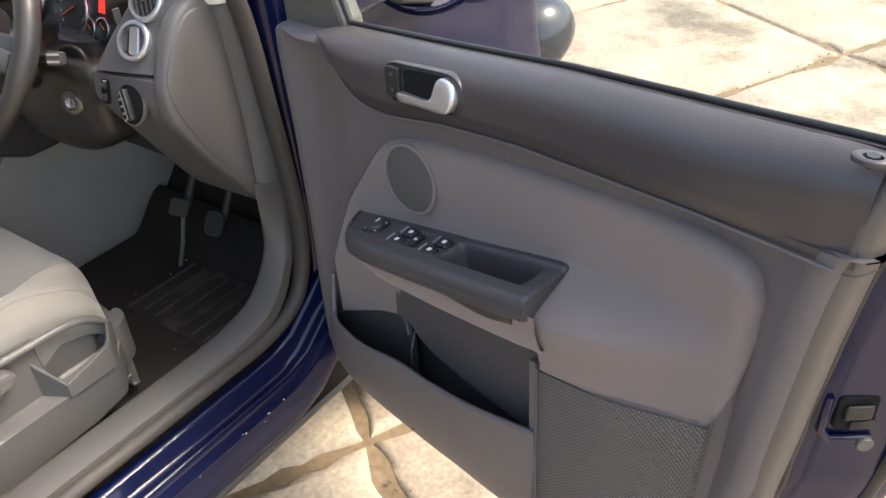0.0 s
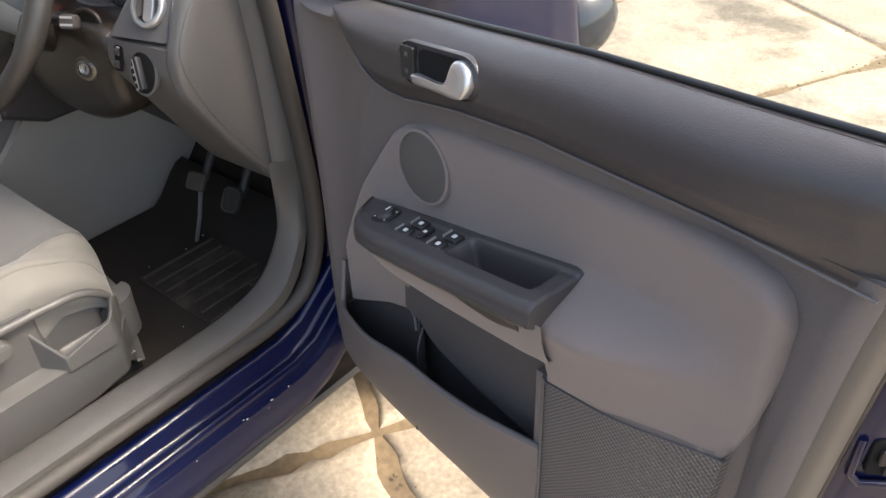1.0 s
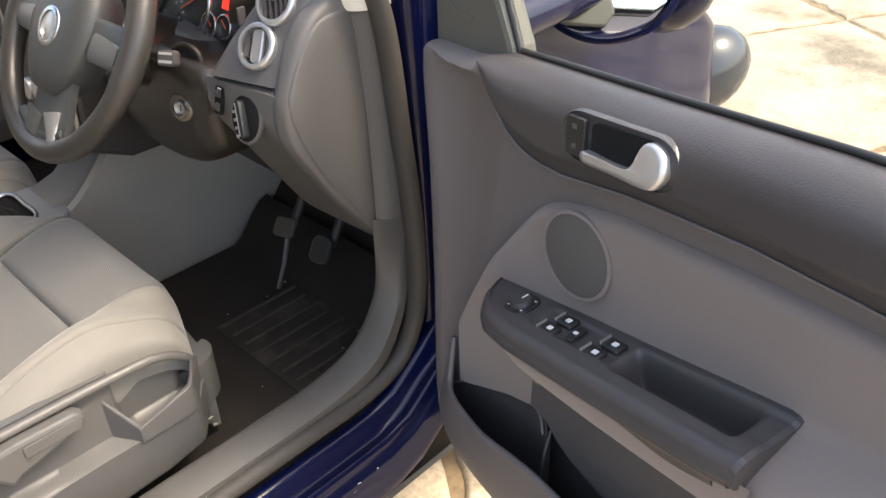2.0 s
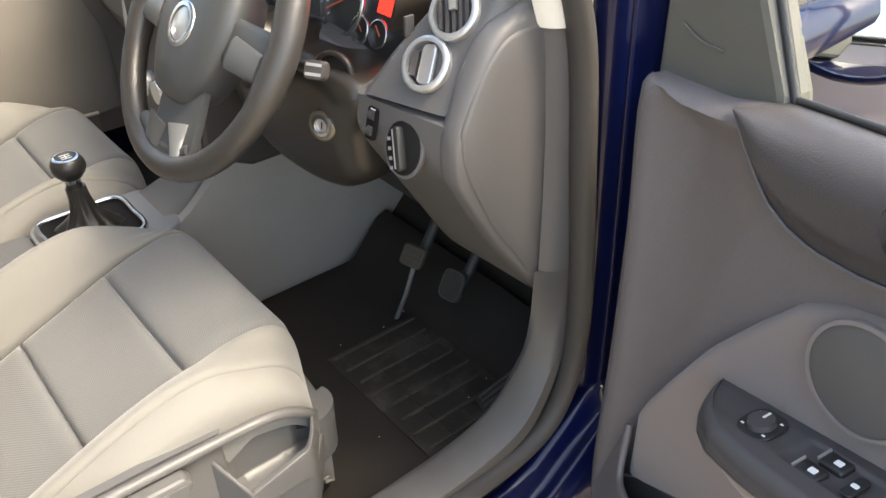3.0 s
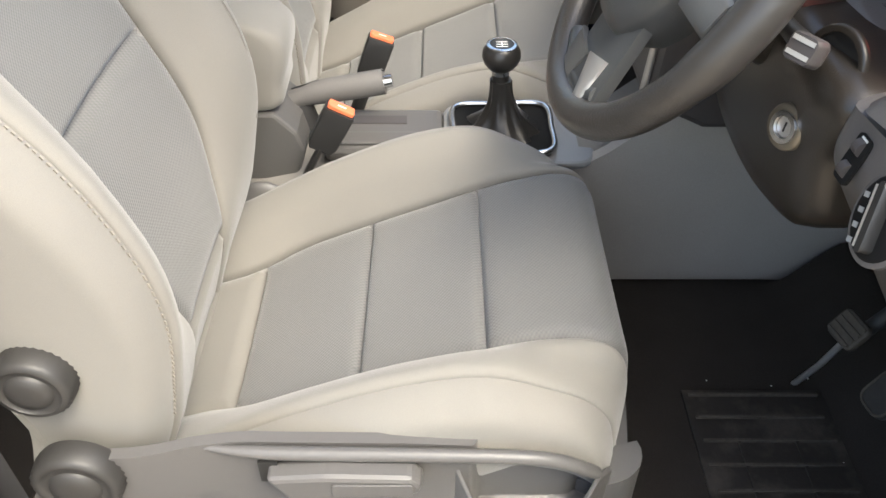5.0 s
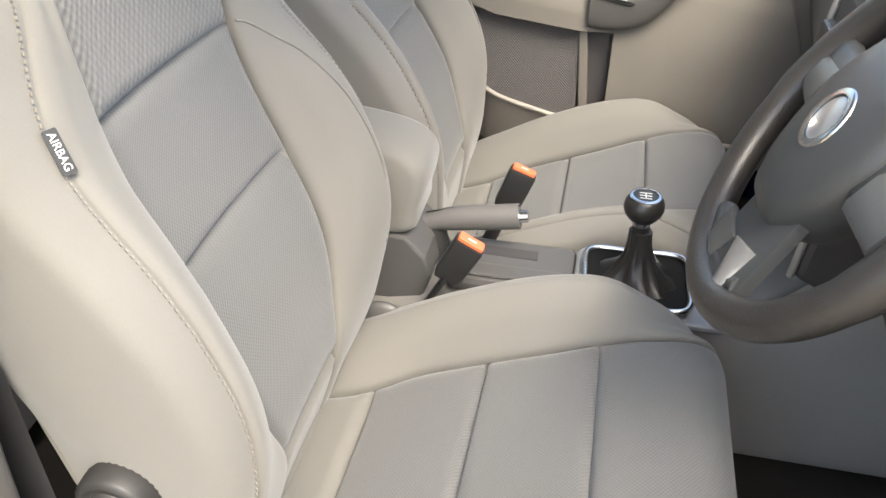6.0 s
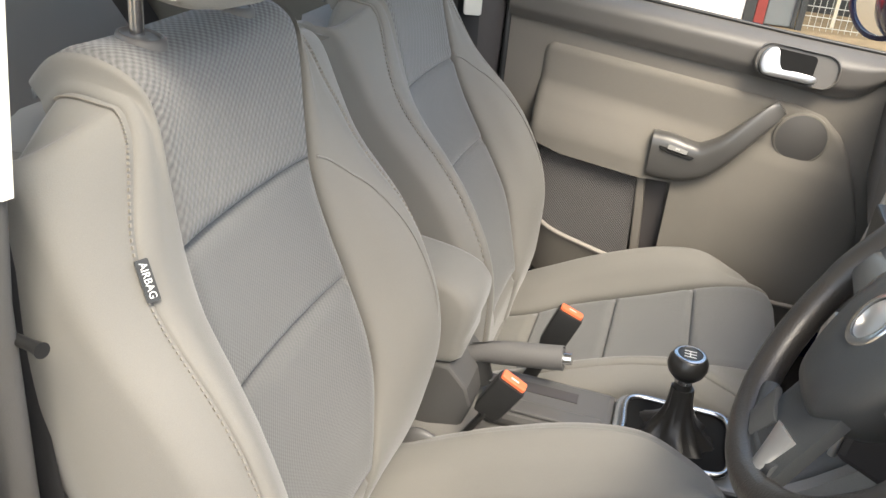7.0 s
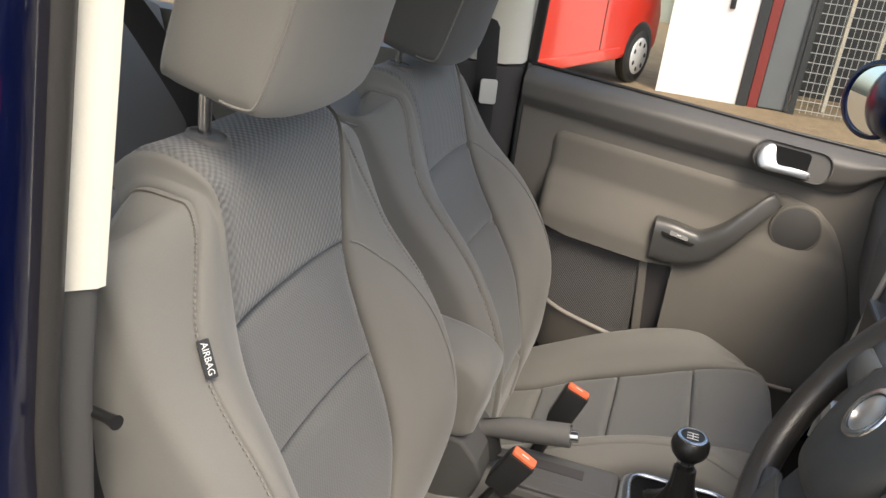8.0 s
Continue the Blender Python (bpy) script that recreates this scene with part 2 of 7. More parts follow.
def loft(rings, close=True, caps=True):
    """Skin between rings of equally many points."""
    bm = bmesh.new()
    vs = [[bm.verts.new(p) for p in r] for r in rings]
    n = len(rings[0])
    for a, b in zip(vs, vs[1:]):
        for i in range(n if close else n - 1):
            j = (i + 1) % n
            bm.faces.new((a[i], a[j], b[j], b[i]))
    if caps and close:
        bm.faces.new(vs[0])
        bm.faces.new(vs[-1][::-1])
    return bm


def smooth_path(points, n, closed=False):
    """n points along a Catmull-Rom curve through the given ones."""
    pts = [Vector(p) for p in points]
    k = len(pts)
    segs = k if closed else k - 1
    out = []
    for i in range(n):
        u = i / n * segs if closed else i / (n - 1) * segs
        s = min(int(u), segs - 1)
        f = u - s
        if closed:
            p0, p1, p2, p3 = (pts[(s + q) % k] for q in (-1, 0, 1, 2))
        else:
            p1, p2 = pts[s], pts[s + 1]
            p0 = pts[s - 1] if s else p1 * 2 - p2
            p3 = pts[s + 2] if s + 2 < k else p2 * 2 - p1
        out.append(0.5 * ((2 * p1) + (p2 - p0) * f + (2 * p0 - 5 * p1 + 4 * p2 - p3) * f * f + (3 * p1 - p0 - 3 * p2 + p3) * f ** 3))
    return out


def tube(path, radius, sides=10, closed=False, flat=1.0):
    """A tube along a path; radius may be a number or a list; flat squeezes it across."""
    pts = [Vector(p) for p in path]
    n = len(pts)
    rings = []
    up = None
    for i, p in enumerate(pts):
        a = pts[(i - 1) % n] if closed or i else p
        b = pts[(i + 1) % n] if closed or i < n - 1 else p
        d = (b - a).normalized()
        if up is None:
            up = Vector((0, 0, 1)) if abs(d.z) < 0.9 else Vector((1, 0, 0))
        side = d.cross(up).normalized()
        up = side.cross(d).normalized()
        r = radius[i] if isinstance(radius, (list, tuple)) else radius
        rings.append([p + side * (r * math.cos(q)) + up * (r * flat * math.sin(q)) for q in (2 * math.pi * k / sides for k in range(sides))])
    if closed:
        rings.append(rings[0])
    bm = loft(rings, True, not closed)
    if closed:
        bmesh.ops.remove_doubles(bm, verts=bm.verts, dist=1e-6)
    return bm


def prism(outline, depth, m):
    """A flat outline (2D) pulled out by depth along local z, placed by m."""
    a = [m @ Vector((p[0], p[1], 0)) for p in outline]
    b = [m @ Vector((p[0], p[1], depth)) for p in outline]
    return loft([a, b])


def rounded(w, h, r, n=5, cx=0.0, cy=0.0):
    pts = []
    for sx, sy, a0 in ((1, 1, 0), (-1, 1, 90), (-1, -1, 180), (1, -1, 270)):
        for k in range(n + 1):
            a = radians(a0 + 90 * k / n)
            pts.append((cx + sx * (w / 2 - r) + r * math.cos(a), cy + sy * (h / 2 - r) + r * math.sin(a)))
    return pts


def disc(centre, normal, radius, depth, sides=28, inner=0.0, squash=1.0):
    """A round plate or ring that faces along normal."""
    q = Vector(normal).to_track_quat("Z", "Y").to_matrix().to_4x4()
    m = Matrix.Translation(centre) @ q
    ang = [2 * math.pi * k / sides for k in range(sides)]
    o0 = [m @ Vector((radius * math.cos(a), radius * squash * math.sin(a), 0)) for a in ang]
    o1 = [m @ Vector((radius * math.cos(a), radius * squash * math.sin(a), depth * 0.75)) for a in ang]
    o2 = [m @ Vector((radius * 0.93 * math.cos(a), radius * 0.93 * squash * math.sin(a), depth)) for a in ang]
    if inner:
        i2 = [m @ Vector((inner * math.cos(a), inner * squash * math.sin(a), depth)) for a in ang]
        i0 = [m @ Vector((inner * math.cos(a), inner * squash * math.sin(a), 0)) for a in ang]
        bm = loft([o0, o1, o2, i2, i0, o0], True, False)
        bmesh.ops.remove_doubles(bm, verts=bm.verts, dist=1e-6)
        return bm
    return loft([o0, o1, o2])


def patch(fn, u0, u1, v0, v1, nu=16, nv=16, puff=0.012, edge=0.019, thick=0.014, soft_sides="lrbt", side=1):
    """A padded panel on the surface fn(u, v): it swells from its stitched edges and has a back."""
    e = 1e-4
    grid, back = [], []
    for j in range(nv + 1):
        v = v0 + (v1 - v0) * j / nv
        row, brow = [], []
        for i in range(nu + 1):
            u = u0 + (u1 - u0) * i / nu
            p = Vector(fn(u, v))
            du = Vector(fn(u + e, v)) - Vector(fn(u - e, v))
            dv = Vector(fn(u, v + e)) - Vector(fn(u, v - e))
            nrm = du.cross(dv).normalized() * side
            lu, lv = du.length / (2 * e), dv.length / (2 * e)
            d = 1.0
            if "l" in soft_sides:
                d = min(d, abs(u - u0) * lu)
            if "r" in soft_sides:
                d = min(d, abs(u1 - u) * lu)
            if "b" in soft_sides:
                d = min(d, abs(v - v0) * lv)
            if "t" in soft_sides:
                d = min(d, abs(v1 - v) * lv)
            k = min(d / edge, 1.0)
            k = math.sqrt(max(0.0, 1 - (1 - k) ** 2))
            row.append(p + nrm * puff * (k - 1))
            brow.append(p - nrm * thick)
        grid.append(row)
        back.append(brow)
    bm = bmesh.new()
    a = [[bm.verts.new(p) for p in r] for r in grid]
    b = [[bm.verts.new(p) for p in r] for r in back]
    uv = bm.loops.layers.uv.new("cloth")
    wide = sum((grid[nv // 2][i + 1] - grid[nv // 2][i]).length for i in range(nu))
    tall = sum((grid[j + 1][nu // 2] - grid[j][nu // 2]).length for j in range(nv))
    for j in range(nv):
        for i in range(nu):
            f = bm.faces.new((a[j][i], a[j][i + 1], a[j + 1][i + 1], a[j + 1][i]))
            for loop, (p, q) in zip(f.loops, ((i, j), (i + 1, j), (i + 1, j + 1), (i, j + 1))):
                loop[uv].uv = (wide * (p / nu - 0.5), tall * q / nv)
            bm.faces.new((b[j][i], b[j + 1][i], b[j + 1][i + 1], b[j][i + 1]))
    for j in range(nv):
        for i in (0, nu):
            bm.faces.new((a[j][i], a[j + 1][i], b[j + 1][i], b[j][i]))
    for i in range(nu):
        for j in (0, nv):
            bm.faces.new((a[j][i], b[j][i], b[j][i + 1], a[j][i + 1]))
    return bm


def curve_at(points, v):
    """Catmull-Rom through points, v from 0 to 1."""
    k = len(points) - 1
    v = min(max(v, 0.0), 1.0) * k
    s = min(int(v), k - 1)
    f = v - s
    p1, p2 = Vector(points[s]), Vector(points[s + 1])
    p0 = Vector(points[s - 1]) if s else p1 * 2 - p2
    p3 = Vector(points[s + 2]) if s + 2 <= k else p2 * 2 - p1
    return 0.5 * ((2 * p1) + (p2 - p0) * f + (2 * p0 - 5 * p1 + 4 * p2 - p3) * f * f + (3 * p1 - p0 - 3 * p2 + p3) * f ** 3)


def interp(points, s):
    """Straight-line value at s of a table of (s, value)."""
    for (a, va), (b, vb) in zip(points, points[1:]):
        if s <= b:
            return va + (vb - va) * (s - a) / (b - a) if s > a else va
    return points[-1][1]


def fade(v, a, b):
    k = min(max((v - a) / (b - a), 0), 1)
    return k * k * (3 - 2 * k)


def sheet(fn, nu, nv, thick):
    """A curved sheet fn(i, j) with i, j from 0 to 1, thickened by the vector thick."""
    bm = bmesh.new()
    a = [[bm.verts.new(fn(i / nu, j / nv)) for i in range(nu + 1)] for j in range(nv + 1)]
    b = [[bm.verts.new(v.co + thick) for v in row] for row in a]
    uv = bm.loops.layers.uv.new("face")
    wide = sum((a[nv // 2][i + 1].co - a[nv // 2][i].co).length for i in range(nu))
    tall = sum((a[j + 1][nu // 2].co - a[j][nu // 2].co).length for j in range(nv))
    for j in range(nv):
        for i in range(nu):
            f = bm.faces.new((a[j][i], a[j][i + 1], a[j + 1][i + 1], a[j + 1][i]))
            for loop, (p, q) in zip(f.loops, ((i, j), (i + 1, j), (i + 1, j + 1), (i, j + 1))):
                loop[uv].uv = (wide * p / nu, tall * q / nv)
            bm.faces.new((b[j][i], b[j + 1][i], b[j + 1][i + 1], b[j][i + 1]))
    for j in range(nv):
        for i in (0, nu):
            bm.faces.new((a[j][i], a[j + 1][i], b[j + 1][i], b[j][i]))
    for i in range(nu):
        for j in (0, nv):
            bm.faces.new((a[j][i], b[j][i], b[j][i + 1], a[j][i + 1]))
    return bm


def ball(centre, rx, ry, rz, m=None):
    bm = bmesh.new()
    bmesh.ops.create_uvsphere(bm, u_segments=20, v_segments=14, radius=1.0)
    bmesh.ops.transform(bm, matrix=Matrix.Translation(centre) @ (m or Matrix.Identity(4)) @ Matrix.Diagonal((rx, ry, rz, 1)), verts=bm.verts)
    return bm


def face_to(centre, normal, up=(0, 0, 1)):
    """A pose whose z looks along normal and whose y is nearest to up."""
    n = Vector(normal).normalized()
    x = Vector(up).cross(n).normalized()
    y = n.cross(x)
    m = Matrix((x, y, n)).transposed().to_4x4()
    m.translation = centre
    return m


# ---- ground and surroundings
def ground_z(x, y):
    return -0.02 * max(0.0, -1.0 - x) if x > -40 else -0.78


def ground_fn(i, j):
    x, y = -80 + 160 * i, -80 + 160 * j
    return Vector((x, y, ground_z(x, y) - 0.008))


ground = part("ground", sheet(ground_fn, 80, 2, Vector((0, 0, -0.3))), M_DIRT)
tagged(ground, "brown earth and grit between worn concrete slabs", "ground", kind="structure")

# ---- the car's body shell
body = thing("car_body", (0, 0, 0.2), "dark blue metallic car body with its driver doorway open", "car body")


def sweep_y(profile, ys, shift=None):
    rings = []
    for y in ys:
        dx, dz = shift(y) if shift else (0, 0)
        rings.append([Vector((x + dx, y, z + dz)) for x, z in profile])
    return loft(rings)


def curl(y):
    """The sill turns up into the hinge post at its front end."""
    k = fade(y, 0.60, 0.82)
    return (0.0, 0.10 * k * k)


ys_sill = [-0.95 + 0.05 * k for k in range(37)]
part("sill", sweep_y([(0.757, 0.345), (0.768, 0.351), (0.778, 0.350), (0.783, 0.344), (0.787, 0.328), (0.793, 0.322), (0.803, 0.321), (0.807, 0.325), (0.813, 0.325), (0.817, 0.319), (0.820, 0.306), (0.825, 0.302), (0.830, 0.296), (0.833, 0.275), (0.840, 0.266), (0.842, 0.250), (0.836, 0.236), (0.815, 0.215), (0.74, 0.19), (0.70, 0.30)], ys_sill, curl), M_BLUE, body, "blue painted sill, wet in places")
part("sill_edge", sweep_y([(0.835, 0.236), (0.84, 0.228), (0.825, 0.205), (0.76, 0.185), (0.76, 0.195), (0.815, 0.215)], ys_sill), M_RUBBER, body, "dull lower sill edge")


def rubber(path, r, label):
    return part("door_seal", tube(smooth_path(path, 60), r, 10, flat=0.75), M_RUBBER, body, label)


SEAL = [(0.752, -0.30, 0.372), (0.752, 0.0, 0.372), (0.752, 0.3, 0.372), (0.752, 0.55, 0.372), (0.753, 0.66, 0.376), (0.756, 0.735, 0.405), (0.758, 0.772, 0.47), (0.758, 0.785, 0.56), (0.757, 0.780, 0.68), (0.755, 0.769, 0.80), (0.751, 0.762, 0.907), (0.748, 0.750, 0.98), (0.74, 0.722, 1.06), (0.722, 0.66, 1.18)]
rubber(SEAL, 0.018, "grey-brown rubber door seal round the doorway")


def trim_fn(i, j):
    """The grey sill trim that sweeps up into the pillar trim."""
    path = [(0.715, -0.30, 0.395), (0.715, 0.0, 0.395), (0.715, 0.3, 0.395), (0.715, 0.52, 0.395), (0.716, 0.62, 0.402), (0.72, 0.69, 0.43), (0.726, 0.735, 0.50), (0.731, 0.752, 0.58), (0.732, 0.755, 0.655)]
    p = curve_at(path, i)
    q = curve_at(path, min(i + 0.01, 1)) - curve_at(path, max(i - 0.01, 0))
    q.normalize()
    out = Vector((0, -q.z, q.y))  # away from the opening's middle is minus this
    k = j * 2 - 1
    bow = 1 - k * k
    r = fade(i, 0.62, 0.95)
    return p + Vector((0.036 * (1 - r) + 0.009 * r, 0.022 * r, 0)) * k + out * ((0.007 - 0.004 * r) * bow - 0.02 * (1 - r) * fade(-k, 0.5, 1.0))


part("sill_trim", sheet(trim_fn, 60, 10, Vector((0, 0.012, -0.02))), M_SILLTRIM, body, "scuffed grey plastic sill trim")


def apillar_fn(i, j):
    path = [(0.733, 0.756, 0.653), (0.733, 0.756, 0.75), (0.732, 0.754, 0.85), (0.730, 0.747, 0.95), (0.729, 0.744, 0.966)]
    p = curve_at(path, i)
    k = j * 2 - 1
    return p + Vector((0.010 * k + 0.004 * (1 - k * k), 0.016 * k - 0.002 * (1 - k * k), 0))


part("a_post_trim", sheet(apillar_fn, 24, 10, Vector((0, 0.03, 0))), M_TRIMGREY, body, "grey plastic front pillar trim")


def apillar_up_fn(i, j):
    path = [(0.729, 0.742, 0.968), (0.724, 0.715, 1.03), (0.70, 0.62, 1.16), (0.66, 0.44, 1.38)]
    p = curve_at(path, i)
    k = j * 2 - 1
    return p + Vector((0.012 * k + 0.006 * (1 - k * k), 0.018 * k - 0.006 * (1 - k * k), 0))


part("a_post_upper_trim", sheet(apillar_up_fn, 16, 8, Vector((0, 0.03, 0))), M_CREAM, body, "cream upper front pillar trim")

# blue hinge post with its pressed step and the rubber gaiter
ZS = [0.26, 0.32, 0.38, 0.46, 0.55, 0.65, 0.75, 0.85, 0.95, 1.05, 1.15]
POST = [(0.70, 0.76), (0.70, 0.0), (0.752, 0.006), (0.764, 0.012), (0.772, 0.03), (0.776, 0.045), (0.786, 0.052), (0.80, 0.072), (0.806, 0.11), (0.80, 0.20)]


def post_y(z):
    return 0.792 - 0.05 * max(0, z - 0.6) * 0.9 - 0.25 * max(0, 0.42 - z)


part("a_post", loft([[Vector((x, (post_y(z) + dy) if k > 0 else post_y(z) + 0.2, z)) for k, (x, dy) in enumerate(POST)] for z in ZS]), M_BLUE, body, "blue painted hinge post")
# ridges added along the post to draw its vertical highlight streak
part("streak_ridge", tube([(0.798, post_y(z) + 0.060, z) for z in ZS], 0.0045, 8), M_BLUE, body, "added ridge that catches a highlight along the hinge post")
part("streak_ridge", tube([(0.781, post_y(z) + 0.022, z) for z in ZS], 0.003, 8), M_BLUE, body)
for zc in (0.47, 0.86):
    part("door_hinge", box(0.80, 0.845, post_y(zc) + 0.055, post_y(zc) + 0.085, zc - 0.03, zc + 0.03), M_BLUE, body, bevel=0.006, smooth=False)
part("door_check_strap", box(0.79, 0.90, post_y(0.66) + 0.05, post_y(0.66) + 0.058, 0.652, 0.672), M_BLACK, body, "black door check strap", smooth=False)

# middle post
ZB = [0.40, 0.5, 0.65, 0.8, 0.95, 1.03, 1.1, 1.25, 1.4, 1.5]


def by(z):
    return -0.081 + 0.05 * (z - 1.03)


def lean(z):
    return -0.10 * max(0, z - 0.95)


def bpost(pts, zs):
    return loft([[Vector((x + lean(z), by(z) + dy, z)) for x, dy in pts] for z in zs])


part("b_post", bpost([(0.692, -0.01), (0.702, 0.004), (0.75, 0.022), (0.768, 0.012), (0.775, -0.15), (0.69, -0.15)], ZB), M_BLUE, body, "blue painted middle pillar")
part("b_post_seal", bpost([(0.658, -0.02), (0.666, -0.012), (0.674, 0.0), (0.686, 0.006), (0.698, 0.004), (0.704, -0.006), (0.70, -0.05), (0.66, -0.05)], ZB), M_RUBBER, body, "grey-brown rubber door seal")
part("b_post_trim", bpost([(0.60, -0.14), (0.632, -0.006), (0.638, -0.001), (0.644, -0.003), (0.660, -0.020), (0.66, -0.14)], ZB[:5] + [1.028]), M_TRIMGREY, body, "grey plastic lower pillar trim")
part("b_post_upper_trim", bpost([(0.595, -0.15), (0.631, -0.004), (0.637, 0.004), (0.644, 0.002), (0.662, -0.018), (0.66, -0.15)], (1.03, 1.04, 1.1, 1.25, 1.4, 1.5)), M_CREAM, body, "cream upper pillar trim in daylight")
part("belt_knob", tube([(0.630, -0.112, 0.921), (0.638, -0.074, 0.924), (0.641, -0.064, 0.925)], [0.0045, 0.0045, 0.006], 12), M_BLACK, body, "small black belt guide")

# roof, far side and tail, which close the cabin
part("floor_pan", box(-0.72, 0.70, -1.75, 1.15, 0.22, 0.262), M_CARPET, body, "black cabin carpet")
part("roof", sheet(lambda i, j: Vector((-0.60 + 1.2 * i, 0.40 - 2.2 * j, 1.56 + 0.03 * math.sin(math.pi * i) - 0.05 * (1 - math.sin(math.pi * min(1, j * 0.9 + 0.1))))), 10, 12, Vector((0, 0, 0.02))), M_BLUE, body, "blue roof skin")
part("headliner", sheet(lambda i, j: Vector((-0.58 + 1.18 * i, 0.36 - 2.1 * j, 1.50 + 0.02 * math.sin(math.pi * i))), 8, 8, Vector((0, 0, 0.02))), M_ROOF, body, "pale cloth headliner")
part("far_sill", box(-0.80, -0.70, -1.0, 0.95, 0.20, 0.40), M_BLUE, body, smooth=False, bevel=0.02)
part("far_middle_pillar", loft([[Vector((x - 0.0 + 0.10 * max(0, z - 0.95), -0.085 + 0.03 * (z - 1) + dy, z)) for x, dy in ((-0.60, 0.0), (-0.60, -0.16), (-0.72, -0.18), (-0.72, 0.03), (-0.64, 0.032))] for z in (0.38, 0.6, 0.8, 0.995)]), M_DARK, body, "dark lower pillar trim")
part("far_middle_pillar_upper_trim", loft([[Vector((x + 0.10 * max(0, z - 0.95), -0.085 + 0.03 * (z - 1) + dy, z)) for x, dy in ((-0.60, 0.0), (-0.60, -0.07), (-0.72, -0.16), (-0.72, 0.03), (-0.64, 0.030))] for z in (1.0, 1.15, 1.3, 1.5)]), M_CREAM, body, "cream upper pillar trim")
part("rear_door_panel", sheet(lambda i, j: Vector((-0.66 - 0.02 * math.sin(math.pi * j), -0.30 - 0.85 * i, 0.32 + 0.66 * j)), 10, 10, Vector((-0.08, 0, 0))), M_REAR, body, "grey rear door panel")
part("rear_quarter", box(-0.74, -0.55, -1.75, -1.12, 0.3, 1.5), M_REAR, body, smooth=False, bevel=0.03)
part("near_rear_quarter", box(0.60, 0.76, -1.75, -0.34, 0.3, 0.98), M_REAR, body, smooth=False, bevel=0.03)
part("tailgate", box(-0.62, 0.64, -1.80, -1.72, 0.3, 1.05), M_REAR, body, smooth=False, bevel=0.03)

# front wing, bonnet and lamp outside
part("bonnet", sheet(lambda i, j: Vector((-0.66 + 1.30 * i, 1.06 + 0.62 * j, 1.0 - 0.02 * (2 * i - 1) ** 2 - 0.08 * j - 0.13 * j ** 3)), 16, 14, Vector((0, 0, -0.02))), M_BLUE, body, "blue bonnet")
WTOP = [(0.84, 0.945), (0.94, 0.925), (1.12, 0.895), (1.30, 0.85), (1.42, 0.80), (1.52, 0.735), (1.62, 0.65), (1.68, 0.58)]


def wing_fn(i, j):
    """Front wing: rolls over from the bonnet edge to the flank."""
    y = 0.85 + 0.82 * j
    zt = interp(WTOP, y)
    nose = 0.16 * fade(j, 0.72, 1.0) ** 1.5
    if i < 0.4:
        f = i / 0.4
        return Vector((0.66 + 0.185 * math.sin(f * math.pi / 2) - nose, y + 0.06 * (1 - f) * j, zt + 0.055 * math.cos(f * math.pi / 2)))
    f = (i - 0.4) / 0.6
    return Vector((0.845 + 0.018 * math.sin(math.pi * f) - nose, y, zt - (zt - 0.25) * f))


part("front_wing", sheet(wing_fn, 40, 40, Vector((-0.015, 0, -0.005))), M_BLUE, body, "dark blue front wing with reflections")
part("headlight", ball((0.775, 1.60, 0.635), 0.075, 0.105, 0.085, pose(0, 0, 0, 25, 0, -20)), M_LAMP, body, "clear headlight lens")
part("lamp_bowl", ball((0.765, 1.60, 0.63), 0.045, 0.07, 0.05), M_DARK, body, "dark bowl in the headlight")
part("front_bumper", sheet(lambda i, j: Vector((-0.7 + 1.52 * i, 1.84 - 0.30 * (2 * i - 1) ** 4, 0.30 + 0.34 * j)), 20, 6, Vector((0, -0.05, 0))), M_BLUE, body, "blue front bumper")
part("wheel_arch_liner", box(0.45, 0.80, 0.98, 1.5, 0.2, 0.7), M_BLACK, body, smooth=False, bevel=0.05)

for wx in (-0.74, 0.74):
    for wy in (1.22, -1.38):
        road = part("wheel", tube([(wx - 0.10, wy, 0.305), (wx - 0.085, wy, 0.305), (wx + 0.085, wy, 0.305), (wx + 0.10, wy, 0.305)], [0.285, 0.305, 0.305, 0.285], 40), M_TYRE, body, "black tyre")
        part("rim", disc((wx + math.copysign(0.088, wx), wy, 0.305), (math.copysign(1, wx), 0, 0), 0.20, 0.02, 36), M_HUBCAP, road, "grey wheel rim")

# ---- seats
CUSH = [(-0.01, 0.392), (0.078, 0.424), (0.15, 0.455), (0.217, 0.483), (0.285, 0.511), (0.355, 0.541), (0.41, 0.560), (0.460, 0.566), (0.495, 0.552), (0.512, 0.51), (0.515, 0.42)]
BACK = [(0.005, 0.40), (0.036, 0.51), (0.030, 0.59), (0.015, 0.675), (-0.020, 0.765), (-0.050, 0.845), (-0.066, 0.91), (-0.074, 0.975), (-0.080, 1.03), (-0.093, 1.062), (-0.125, 1.078), (-0.160, 1.075), (-0.190, 1.045)]
# along the cushion and the backrest: half width of the insert, rise and half width of the bolster's crest, outer half width
CUSH_SEAM = [(0, 0.118), (0.09, 0.118), (0.115, 0.130), (0.16, 0.139), (0.3, 0.141), (0.6, 0.143), (0.78, 0.150), (1, 0.150)]
CUSH_RISE = [(0, 0.050), (0.1, 0.066), (0.2, 0.074), (0.34, 0.076), (0.42, 0.070), (0.5, 0.052), (0.57, 0.026), (0.64, 0.002), (0.72, -0.016), (0.8, -0.030), (1, -0.034)]
CUSH_CREST = [(0, 0.20), (0.5, 0.200), (0.8, 0.194), (1, 0.19)]
CUSH_OUT = [(0, 0.252), (0.5, 0.252), (0.75, 0.245), (0.9, 0.232), (1, 0.226)]
